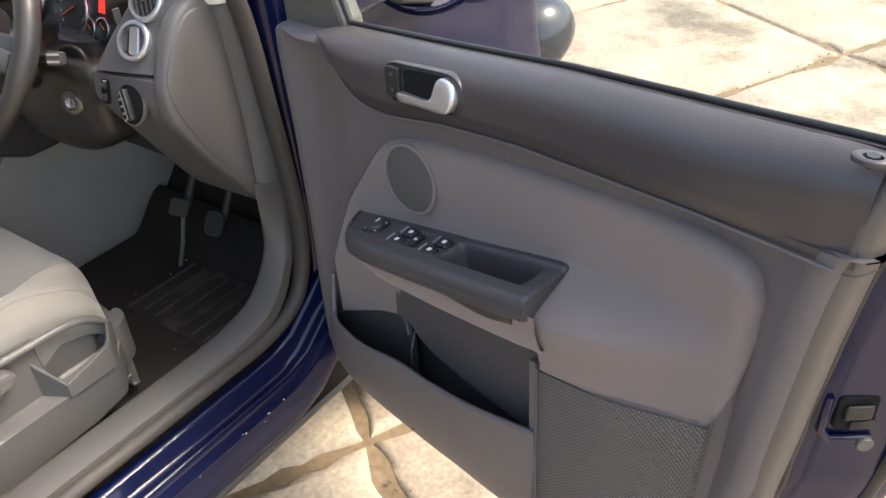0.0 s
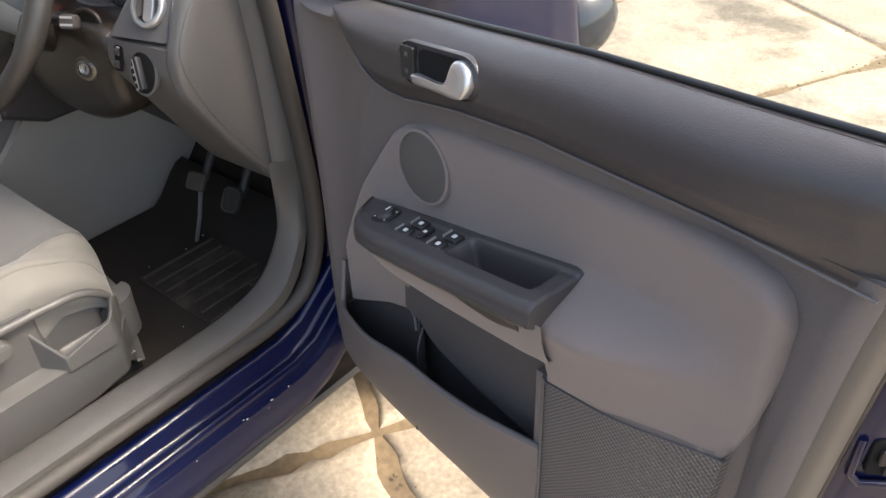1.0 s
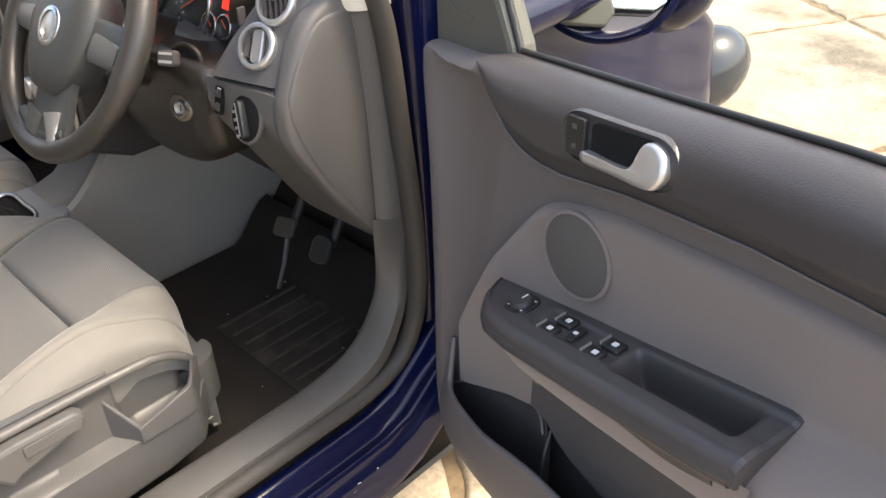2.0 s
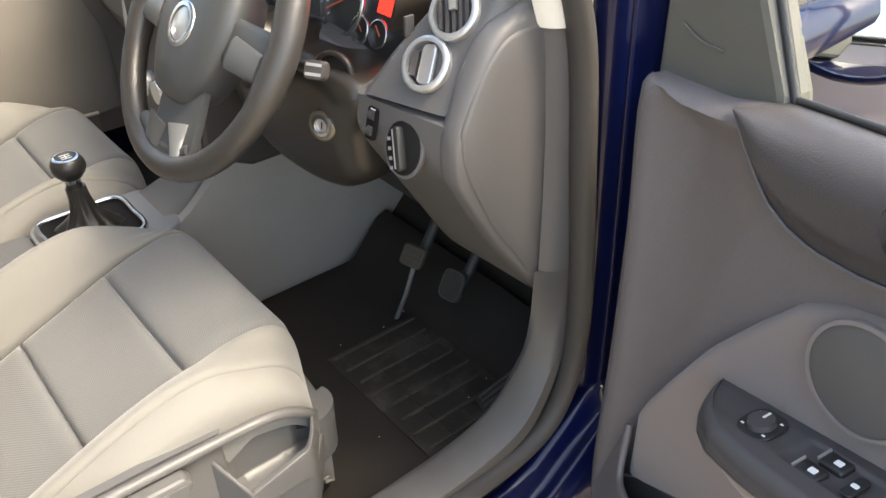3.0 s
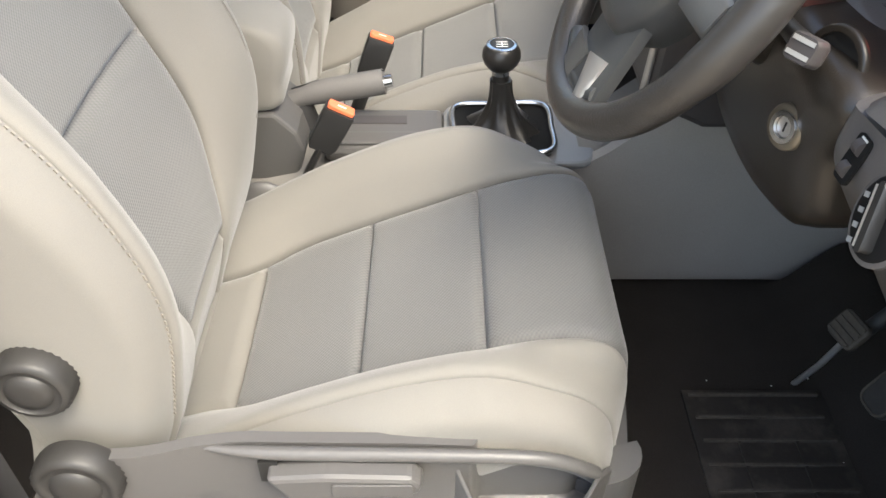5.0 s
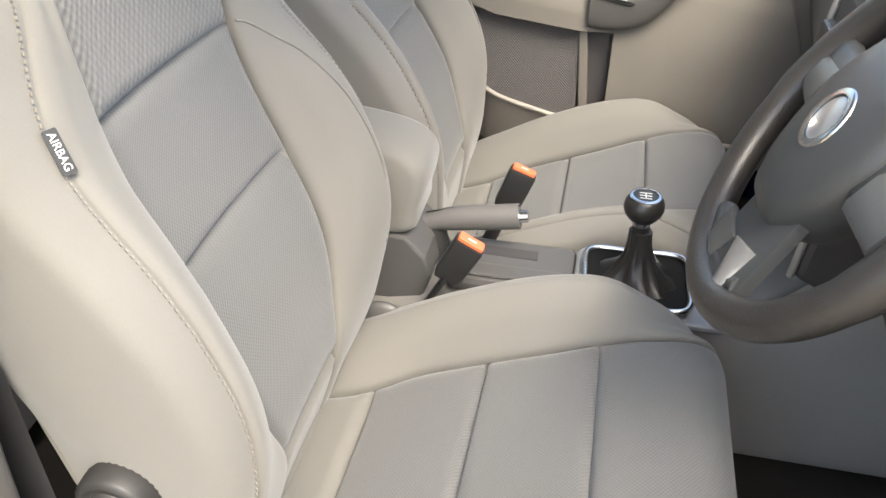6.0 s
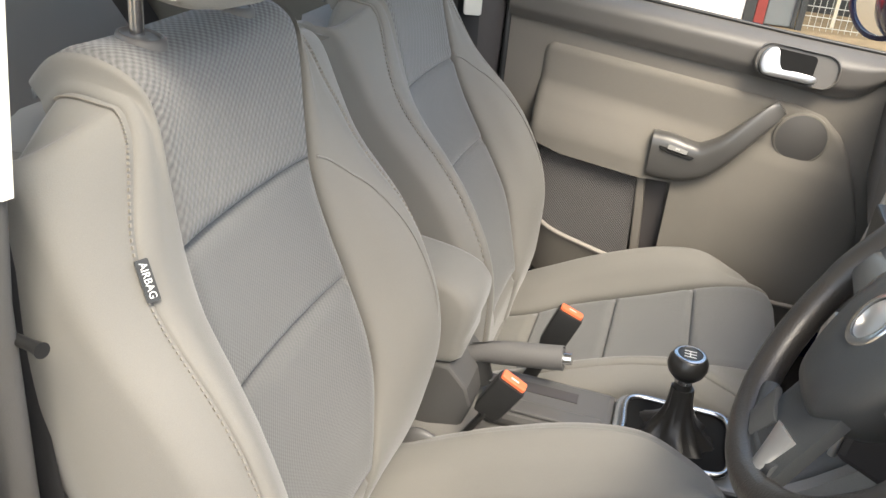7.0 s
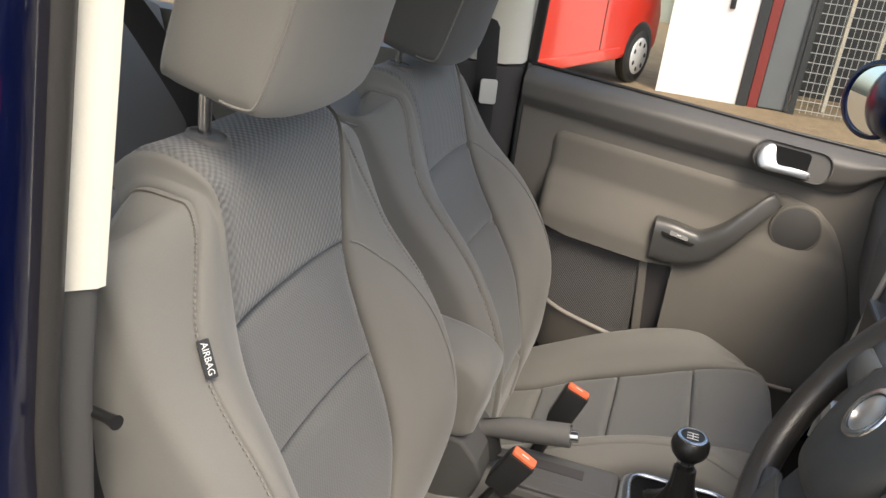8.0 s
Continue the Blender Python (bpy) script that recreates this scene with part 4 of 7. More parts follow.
part("seat_gap_filler", box(-0.125, -0.07, -0.05, 0.34, 0.262, 0.43), M_TRIMGREY, console, "grey felt beside the console", smooth=False, bevel=0.01)
part("seat_gap_filler", box(0.07, 0.12, -0.05, 0.34, 0.262, 0.43), M_TRIMGREY, console, "grey felt beside the console", smooth=False, bevel=0.01)

gear = thing("gear_lever", (0.012, 0.40, 0.51), "black leather gear lever with chrome-topped knob and gaiter", "gear lever")
fr = smooth_path([(-0.045, 0.335, 0.51), (0.018, 0.330, 0.51), (0.078, 0.338, 0.51), (0.084, 0.40, 0.511), (0.080, 0.468, 0.513), (0.018, 0.475, 0.513), (-0.045, 0.468, 0.513), (-0.05, 0.40, 0.511)], 72, True)
part("gear_frame", tube([p + Vector((0, 0, 0.003)) for p in fr], 0.0050, 8, True), M_CHROME, gear, "chrome gear surround")
gait = []
for k in range(11):
    f = k / 10
    r = 0.038 * (1 - f) ** 2.6 + 0.0150
    ring = []
    for j in range(40):
        a = 2 * math.pi * j / 40
        fold = 1 + 0.13 * math.sin(5 * a + 6 * f) * (1 - f) + 0.05 * math.sin(11 * a - 3 * f)
        sq = 1 / max(abs(math.cos(a)), abs(math.sin(a))) ** (0.6 * (1 - f))
        ring.append(Vector((0.015 - 0.004 * f + r * fold * sq * math.cos(a) * 0.92, 0.403 - 0.006 * f + r * fold * sq * math.sin(a) * 1.05, 0.506 + 0.085 * f)))
    gait.append(ring)
part("gaiter_base", prism([(p.x, p.y) for p in fr], 0.003, Matrix.Translation((0, 0, 0.508))), M_MATT, gear, "black gaiter base", smooth=False)
part("gaiter", loft(gait), M_GAITER, gear, "folded black leather gaiter")
part("shaft", tube([(0.011, 0.397, 0.575), (0.010, 0.396, 0.606)], [0.0135, 0.0115], 16), M_GAITER, gear)
part("collar_ring", tube([(0.010, 0.396, 0.600), (0.010, 0.396, 0.609)], 0.0125, 20), M_CHROME, gear, "chrome collar")
kn = []
for z, r in ((0.606, 0.012), (0.610, 0.018), (0.618, 0.0245), (0.627, 0.0275), (0.636, 0.0265), (0.643, 0.0225), (0.645, 0.0205)):
    kn.append([Vector((0.010 + r * math.cos(a), 0.396 + r * math.sin(a), z)) for a in (2 * math.pi * k / 28 for k in range(28))])
knob_ob = part("knob", loft(kn), M_GAITER, gear, "black leather knob")
part("knob_ring", disc((0.010, 0.396, 0.6435), (0, 0, 1), 0.0215, 0.003, inner=0.017), M_CHROME, knob_ob, "chrome ring")
part("shift_cap", disc((0.010, 0.396, 0.6435), (0, 0, 1), 0.0168, 0.0018), M_BLACK, knob_ob, "black cap with shift pattern")
for dx in (-0.007, 0.0, 0.007):
    part("shift_mark", box(0.0095 + dx, 0.0107 + dx, 0.388, 0.404, 0.6452, 0.6458), M_WHITE, knob_ob, smooth=False)
part("shift_mark", box(0.003, 0.0175, 0.3954, 0.3966, 0.6452, 0.6458), M_WHITE, knob_ob, smooth=False)

brake = thing("handbrake_lever", (-0.018, 0.14, 0.50), "grey leather handbrake lever with chrome button", "handbrake")
hb = [(-0.018, 0.02, 0.515), (-0.018, 0.09, 0.540), (-0.018, 0.13, 0.553), (-0.018, 0.19, 0.564), (-0.018, 0.228, 0.571)]
part("grip", tube(smooth_path(hb, 24), [0.012 + 0.005 * fade(k / 23, 0.2, 0.6) for k in range(24)], 16, flat=1.15), M_DASHLOW, brake, "grey leather grip")
part("release_button", tube([(-0.018, 0.226, 0.570), (-0.018, 0.240, 0.573)], [0.010, 0.009], 16), M_CHROME, brake, "chrome release button")
part("grip_seam", tube([(p[0], p[1], p[2] + 0.0185) for p in hb[1:]], 0.0012, 6), M_BLACK, brake)
part("boot", loft([[Vector((-0.018 + w * math.cos(a), y + 0.05 * math.sin(a), z)) for a in (2 * math.pi * k / 20 for k in range(20))] for w, y, z in ((0.032, 0.08, 0.50), (0.024, 0.075, 0.515), (0.015, 0.07, 0.535))]), M_BLACK, brake)

arm = thing("armrest_box", (0.0, 0.0, 0.45), "beige cloth armrest pad on a grey plastic base", "armrest")
PAD = [(-0.28, 0.60), (-0.25, 0.705), (-0.10, 0.710), (0.02, 0.700), (0.072, 0.688), (0.097, 0.670), (0.102, 0.645), (0.093, 0.605), (0.076, 0.565), (-0.05, 0.570)]
padp = smooth_path([(y, z, 0) for y, z in PAD], 48, True)
pc = Vector((-0.08, 0.64, 0))
part("pad", loft([[Vector((x, *(pc + (p - pc) * k).xy)) for p in padp] for x, k in ((-0.058, 0.90), (-0.054, 0.97), (-0.045, 1.0), (0.045, 1.0), (0.056, 0.97), (0.061, 0.90))]), M_BOLSTER, arm, "beige cloth armrest pad")
part("base", loft([[Vector((x, y, z)) for y, z in ((-0.25, 0.44), (-0.26, 0.585), (-0.05, 0.567), (0.076, 0.561), (0.105, 0.53), (0.115, 0.50), (0.095, 0.44))] for x in (-0.055, -0.05, 0.052, 0.059)]), M_TRIMGREY, arm, "blue-grey plastic armrest base", smooth=False, bevel=0.008)
part("hinge_cover", ball((0.112, 0.055, 0.455), 0.012, 0.035, 0.028), M_SEATSIDE, driver_seat, "pale plastic hinge cover")

# ---- steering wheel
WC = Vector((0.339, 0.527, 0.907))
WA = 0.572
WM = Matrix.Translation(WC) @ Matrix(((1, 0, 0, 0), (0, math.sin(WA), -math.cos(WA), 0), (0, math.cos(WA), math.sin(WA), 0), (0, 0, 0, 1)))
wheel = thing("steering_wheel", WC, "worn black leather steering wheel with silver spoke trim", "steering wheel")


def arc(a0, a1, r, z, n):
    return [WM @ Vector((r * math.cos(radians(a0 + (a1 - a0) * k / n)), r * math.sin(radians(a0 + (a1 - a0) * k / n)), z)) for k in range(n + 1)]


part("rim", tube(arc(0, 360 - 360 / 96, 0.172, 0, 95), 0.0170, 16, True), M_LEATHER, wheel, "worn black leather rim")
for a0, a1 in ((-20, 50), (130, 200)):
    part("rim_grip", tube(arc(a0, a1, 0.172, 0, 30), [0.0168 + 0.0022 * fade(k, 0, 5) * (1 - fade(k, 25, 30)) for k in range(31)], 16), M_PERF, wheel, "perforated leather grip")
hub = [(0.074, 0.055), (0.055, 0.074), (0.0, 0.080), (-0.055, 0.074), (-0.074, 0.055), (-0.082, 0.01), (-0.068, -0.045), (-0.038, -0.085), (0.0, -0.092), (0.038, -0.085), (0.068, -0.045), (0.082, 0.01)]
hubp = smooth_path([(x, y, 0) for x, y in hub], 60, True)
part("airbag_cover", loft([[WM @ Vector((p.x * k, p.y * k, z)) for p in hubp] for z, k in ((-0.03, 0.9), (-0.01, 1.0), (0.012, 1.0), (0.022, 0.95), (0.029, 0.8), (0.033, 0.5), (0.034, 0.25))]), M_HUB, wheel, "dark grey airbag cover")
part("badge_dish", disc(WM @ Vector((0, 0.0, 0.031)), WM.to_3x3() @ Vector((0, 0, 1)), 0.029, 0.005, inner=0.022), M_CHROME, wheel, "chrome badge ring")
part("badge", disc(WM @ Vector((0, 0.0, 0.031)), WM.to_3x3() @ Vector((0, 0, 1)), 0.0215, 0.0035), M_SILVER, wheel, "silver round badge")


def spoke(a, r0, r1, w0, w1, z0, z1, mat, name, label, thick=0.016):
    d = Vector((math.cos(radians(a)), math.sin(radians(a)), 0))
    s = Vector((-d.y, d.x, 0))
    rings = []
    for k in range(7):
        f = k / 6
        c = d * (r0 + (r1 - r0) * f) + Vector((0, 0, z0 + (z1 - z0) * f))
        w = w0 + (w1 - w0) * f
        rings.append([WM @ (c + s * x + Vector((0, 0, y))) for x, y in ((w, -thick / 2), (w, thick * 0.2), (w * 0.7, thick / 2), (-w * 0.7, thick / 2), (-w, thick * 0.2), (-w, -thick / 2))])
    return part(name, loft(rings), mat, wheel, label)


for a in (6, 174):
    spoke(a, 0.06, 0.165, 0.030, 0.020, 0.008, 0.0, M_HUB, "spoke", "dark grey spoke")
    spoke(a + (-8 if a < 90 else 8), 0.092, 0.150, 0.020, 0.017, 0.013, 0.007, M_SPOKE, "spoke_panel", "grey spoke panel", 0.010)
spoke(-82, 0.05, 0.165, 0.048, 0.052, 0.006, 0.0, M_HUB, "spoke", "broad dark lower spoke")
spoke(-73, 0.118, 0.162, 0.021, 0.010, 0.012, 0.006, M_SILVER, "spoke_trim", "brushed silver spoke trim", 0.008)
spoke(-97, 0.122, 0.156, 0.025, 0.019, 0.011, 0.007, M_SPOKE, "spoke_panel", "grey spoke panel", 0.008)
part("lower_bridge", tube(arc(-116, -64, 0.150, 0.0, 12), 0.010, 10), M_HUB, wheel)

# ---- dashboard
dash = thing("dashboard", (0.2, 0.8, 0.7), "dark grey plastic dashboard with round chrome-ringed vents", "dashboard")
FACE = [(0.79, 0.585), (0.752, 0.605), (0.695, 0.69), (0.648, 0.765), (0.620, 0.81), (0.610, 0.842), (0.614, 0.880)]


def lower_fn(i, j):
    x = 0.520 + 0.175 * i
    c = curve_at(FACE, j)
    return Vector((x, c.x + 0.05 * (x - 0.64) + 0.030 * fade(1 - i, 0.80, 1.0) ** 2, c.y - 0.06 * (0.695 - x) * fade(j, 0.6, 1.0)))


part("lower_panel", sheet(lower_fn, 28, 28, Vector((0, 0.05, 0.01))), M_DASH, dash, "dark grey lower dash panel")
UP = [(0.617, 0.888), (0.630, 0.91), (0.642, 0.93), (0.668, 0.975), (0.69, 1.008), (0.73, 1.035), (0.90, 1.04), (1.12, 1.03)]


def vent_fn(i, j):
    c = curve_at(UP, j)
    left = 0.545 + 0.62 * min(0.14, max(0.0, c.y - 0.87))
    x = left + (0.698 - left) * i
    return Vector((x, c.x + 0.16 * (x - 0.65) + 0.010 * fade(i, 0.88, 1.0) + 0.012 * (1 - fade(i, 0.0, 0.10)), c.y - 0.06 * (0.695 - x) * (1 - fade(j, 0.0, 0.35))))


part("vent_panel", sheet(vent_fn, 24, 40, Vector((0, 0.05, -0.01))), M_DASH, dash, "dark grey vent panel")


# side cover at the door end
CAP = [(0.742, 0.970), (0.71, 0.972), (0.679, 0.966), (0.652, 0.940), (0.629, 0.898), (0.620, 0.868), (0.629, 0.826), (0.662, 0.754), (0.70, 0.697), (0.734, 0.646), (0.750, 0.65), (0.755, 0.80), (0.752, 0.95)]
capp = smooth_path([(y, z, 0) for y, z in CAP], 60, True)
cc = Vector((0.70, 0.82, 0))
part("side_cover", loft([[Vector((x, *(cc + (p - cc) * k).xy)) for p in capp] for x, k in ((0.700, 1.0), (0.7145, 1.0), (0.7175, 0.99), (0.719, 0.965), (0.721, 0.80), (0.722, 0.4))]), M_DASH, dash, "dark grey fuse cover")
RIM = [(0.775, 0.99), (0.72, 0.993), (0.69, 0.985), (0.661, 0.966), (0.640, 0.933), (0.624, 0.898), (0.613, 0.866), (0.613, 0.83), (0.625, 0.797), (0.673, 0.716), (0.716, 0.657), (0.759, 0.604), (0.79, 0.585), (0.80, 0.75), (0.79, 0.95)]
rimp = smooth_path([(y, z, 0) for y, z in RIM], 60, True)
part("end_panel", loft([[Vector((x, *(cc + (p - cc) * k).xy)) for p in rimp] for x, k in ((0.688, 0.97), (0.690, 0.990), (0.696, 1.0), (0.705, 0.995), (0.712, 0.97), (0.7165, 0.93), (0.717, 0.6))]), M_DASH, dash, "dark grey rounded dash end")
part("dash_core", loft([[Vector((x, y, z)) for y, z in ((0.80, 0.60), (0.72, 0.66), (0.68, 0.76), (0.68, 0.86), (0.76, 0.88), (0.78, 1.0), (1.1, 1.02), (1.1, 0.60))] for x in (0.10, 0.3, 0.5, 0.69)]), M_BLACK, dash, "black dash core", smooth=False)
part("passenger_dash", loft([[Vector((x, y + 0.03 * (x < -0.6), z)) for y, z in ((0.80, 0.56), (0.70, 0.62), (0.65, 0.72), (0.64, 0.86), (0.66, 0.96), (0.72, 1.02), (1.1, 1.03), (1.1, 0.56))] for x in (-0.68, -0.64, -0.4, -0.13, -0.10)]), M_DASH, dash, "dark grey passenger side dash", smooth=False, bevel=0.02)
part("console_tower", loft([[Vector((x, y, z)) for y, z in ((0.66, 0.58), (0.575, 0.62), (0.585, 0.75), (0.60, 0.90), (0.64, 1.0), (0.75, 1.05), (0.9, 1.05), (0.9, 0.58))] for x in (-0.125, -0.115, 0.115, 0.125)]), M_DARK, dash, "dark centre stack", smooth=False, bevel=0.012)
part("radio", box(-0.09, 0.09, 0.576, 0.60, 0.78, 0.87), M_BLACK, dash, "black radio", smooth=False, bevel=0.005)
for x in (-0.05, 0.0, 0.05):
    part("heater_dial", disc((x, 0.582, 0.70), (0, -1, 0.05), 0.021, 0.018), M_SILVER, dash, "silver heater dial")
part("stack_trim", tube([(-0.118, 0.572, 0.62), (-0.118, 0.585, 0.80), (-0.118, 0.60, 0.92)], 0.005, 8), M_SILVER, dash, "silver stack trim")
part("stack_trim", tube([(0.118, 0.572, 0.62), (0.118, 0.585, 0.80), (0.118, 0.60, 0.92)], 0.005, 8), M_SILVER, dash, "silver stack trim")

VN = Vector((0.17, -0.82, 0.54)).normalized()


def vent(c, r, turn, shut):
    """A round vent: chrome ring, black throat and slats."""
    m = face_to(c, VN)
    ring = part("air_vent", disc(Vector(c), VN, r * 1.04, 0.009, 40, r * 0.80), M_SATIN, dash, "round vent with chrome ring")
    part("throat", disc(Vector(c) - VN * 0.006, VN, r * 0.85, 0.003), M_MATT, ring, "black vent throat")
    q = m @ pose(0, 0, 0, 0, 0, turn)
    if shut:
        part("vent_flap", prism(rounded(r * 0.62, r * 1.46, r * 0.2, cx=r * 0.05), 0.006, q), M_SATIN, ring, "silver vent flap", smooth=False, bevel=0.002)
        part("vent_slat", box(-r * 0.7, -r * 0.42, -r * 0.45, r * 0.45, 0, 0.004, q), M_DARK, ring, smooth=False)
    else:
        for k in range(5):
            y = (-0.56 + 0.28 * k) * r
            w = math.sqrt(max(0.00001, 0.60 * r * r - y * y))
            part("vent_slat", box(y - 0.0018, y + 0.0018, -w, w, 0.0, 0.006, q), M_DARK, ring, "dark vent slat", smooth=False)
        part("slat_tab", box(-0.004, 0.004, r * 0.05, r * 0.45, 0.004, 0.009, q), M_SILVER, ring, smooth=False)


vent((0.642, 0.638, 0.927), 0.0295, 8, True)
vent((0.651, 0.670, 0.978), 0.0295, 24, False)
part("vent_wheel", box(0.598, 0.602, 0.640, 0.652, 0.945, 0.968), M_DARK, dash, smooth=False, bevel=0.001)

LN = Vector((0.04, -0.95, 0.26)).normalized()
lm = face_to((0.634, 0.6065, 0.836), LN)
sw = part("light_switch", disc(Vector((0.634, 0.6105, 0.836)), LN, 0.0325, 0.005, 40, 0.0285, 1.10), M_DASH, dash, "round headlight switch")
part("switch_face", disc(Vector((0.634, 0.6095, 0.836)), LN, 0.0290, 0.0052, 36, 0, 1.10), M_MATT, sw, "black switch face")
part("switch_grip", loft([[lm @ pose(0, 0, 0, 0, 0, 22) @ Vector((x * k, y, z)) for x, y in rounded(0.010, 0.050, 0.004)] for z, k in ((0, 1), (0.008, 0.9), (0.011, 0.6))]), M_BLACK, sw, "dark grip bar")
part("switch_grip_edge", box(-0.005, -0.0035, -0.022, 0.022, 0.006, 0.0115, lm @ pose(0, 0, 0, 0, 0, 22)), M_SILVER, sw, smooth=False)
for k in range(4):
    part("switch_mark", box(-0.0225, -0.0175, 0.012 - 0.011 * k - 0.002, 0.012 - 0.011 * k + 0.002, 0.0030, 0.0036, lm @ pose(0, 0, 0, 0, 0, 22)), M_ICON, sw, smooth=False)
dm = face_to((0.578, 0.606, 0.846), LN)
dimmer = part("dimmer_panel", prism(rounded(0.018, 0.038, 0.004), 0.003, dm), M_MATT, dash, "black dimmer wheel panel", smooth=False)
for y in (0.010, -0.009):
    part("dimmer_wheel", tube([dm @ Vector((-0.004, y, 0.002)), dm @ Vector((0.004, y, 0.002))], 0.006, 14), M_DARK, dimmer)
part("dimmer_mark", box(-0.004, 0.004, 0.016, 0.0175, 0.003, 0.0036, dm), M_WHITE, dimmer, smooth=False)

# instruments behind the wheel
cl = thing("instrument_cluster", (0.34, 0.74, 0.90), "black instrument cluster with a red display", "instruments")
cm = face_to((0.375, 0.705, 0.920), (0, -0.94, 0.34))
part("cluster_face", prism(rounded(0.34, 0.13, 0.03), 0.004, cm), M_BLACK, cl, "black dial face", smooth=False)
for x in (-0.115, 0.015):
    part("dial_ring", disc(cm @ Vector((x, 0, 0.004)), (0, -0.94, 0.34), 0.048, 0.008, 40, 0.044), M_CHROME, cl, "chrome dial ring")
    for k in range(11):
        a = radians(220 - 26 * k)
        part("dial_mark", box(-0.0008, 0.0008, 0.034, 0.040, 0.0045, 0.0052, cm @ Matrix.Translation((x, 0, 0)) @ pose(0, 0, 0, 0, 0, math.degrees(a) - 90)), M_WHITE, cl, smooth=False)
    part("needle", box(-0.001, 0.001, -0.006, 0.036, 0.0065, 0.0085, cm @ Matrix.Translation((x, 0, 0)) @ pose(0, 0, 0, 0, 0, 120)), M_ORANGE, cl, "red needle", smooth=False)
for x, y in ((0.062, -0.026), (0.100, -0.022)):
    small = part("small_gauge", disc(cm @ Vector((x, y, 0.004)), (0, -0.94, 0.34), 0.019, 0.005, 32, 0.0165), M_CHROME, cl, "small round gauge ring")
    part("needle", box(-0.0008, 0.0008, -0.003, 0.013, 0.005, 0.006, cm @ Matrix.Translation((x, y, 0)) @ pose(0, 0, 0, 0, 0, 50)), M_ORANGE, small, smooth=False)
part("red_display", box(0.088, 0.136, 0.003, 0.050, 0.004, 0.006, cm), M_DISPLAY, cl, "lit red display", smooth=False)
part("cluster_lip", sheet(lambda i, j: Vector((0.20 + 0.335 * i, 0.650 + 0.045 * j, 0.868 + 0.016 * math.sin(math.pi * min(1, i * 1.1)) + 0.006 * j - 0.010 * (1 - fade(j, 0.0, 0.3)))), 24, 8, Vector((0, 0.01, -0.008))), M_DASH, cl, "dark grey lower edge of the binnacle")
HOOD = [(0.17, 0.90), (0.18, 0.97), (0.24, 1.025), (0.37, 1.045), (0.50, 1.025), (0.555, 0.975), (0.545, 0.93)]
hoodp = smooth_path([(x, z, 0) for x, z in HOOD], 30)
part("cluster_hood", sheet(lambda i, j: Vector((hoodp[round(i * 29)].x, 0.66 + 0.16 * j, hoodp[round(i * 29)].y)), 29, 4, Vector((0, 0, 0.012))), M_COLUMN, cl, "dark binnacle hood")

# steering column cover with ignition lock and stalk
col = thing("steering_column_cover", (0.36, 0.60, 0.70), "dark brown-black column cover with ignition lock", "column cover")
KNEE = [(0.20, 0.86), (0.515, 0.875), (0.522, 0.80), (0.515, 0.735), (0.46, 0.700), (0.36, 0.680), (0.25, 0.690), (0.19, 0.74)]
kp = smooth_path([(x, z, 0) for x, z in KNEE], 60, True)
kc = Vector((0.37, 0.785, 0))
part("knee_panel", loft([[Vector(((kc + (p - kc) * k).x, y + 0.10 * (0.80 - p.y) * 0.9, (kc + (p - kc) * k).y)) for p in kp] for y, k in ((0.70, 1.0), (0.635, 1.0), (0.620, 0.98), (0.612, 0.90), (0.608, 0.70))]), M_COLUMN, col, "dark brown-black knee panel")
part("column_shroud", loft([[Vector((0.34 + 0.062 * math.cos(a) * w, y, z + 0.058 * math.sin(a) * w)) for a in (2 * math.pi * k / 28 for k in range(28))] for y, z, w in ((0.555, 0.885, 0.75), (0.565, 0.880, 0.95), (0.62, 0.855, 1.05), (0.70, 0.82, 1.1))]), M_COLUMN, col, "black column shroud")
IN = Vector((0.35, -0.90, 0.15)).normalized()
im = Vector((0.469, 0.603, 0.804))
lock = part("ignition_bezel", disc(im - IN * 0.006, IN, 0.0205, 0.0095, 36, 0.0125), M_BEZEL, col, "ribbed lock bezel")
part("lock_ring", disc(im - IN * 0.003, IN, 0.0150, 0.0085, 32, 0.0095), M_CHROME, lock, "chrome lock ring")
part("lock_barrel", disc(im - IN * 0.003, IN, 0.0096, 0.005, 24), M_SILVER, lock, "silver lock barrel")
part("key_slot", box(-0.0008, 0.0008, -0.0045, 0.0045, 0.002, 0.0027, face_to(im, IN)), M_BLACK, lock, smooth=False)
part("stalk_well", disc(Vector((0.478, 0.622, 0.868)), IN, 0.031, 0.006, 36, 0.025), M_COLUMN, col, "round stalk recess")
part("stalk_well_floor", disc(Vector((0.478, 0.624, 0.868)), IN, 0.026, 0.002), M_BLACK, col)
st = part("wiper_stalk", tube([(0.40, 0.600, 0.872), (0.45, 0.590, 0.883), (0.500, 0.584, 0.893)], [0.007, 0.008, 0.009], 12), M_BLACK, col, "black wiper stalk")
sm = face_to((0.510, 0.580, 0.896), (0.45, -0.80, 0.40))
part("stalk_tip", loft([[sm @ Vector((x * k, y * k, z)) for x, y in rounded(0.026, 0.022, 0.005)] for z, k in ((-0.010, 0.8), (-0.004, 1.0), (0.007, 1.0), (0.010, 0.9))]), M_DARK, st, "square stalk switch")
for dy in (0.006, -0.005):
    part("stalk_mark", box(-0.010, 0.010, dy - 0.0018, dy + 0.0018, 0.0101, 0.0106, sm), M_ICON, st, smooth=False)

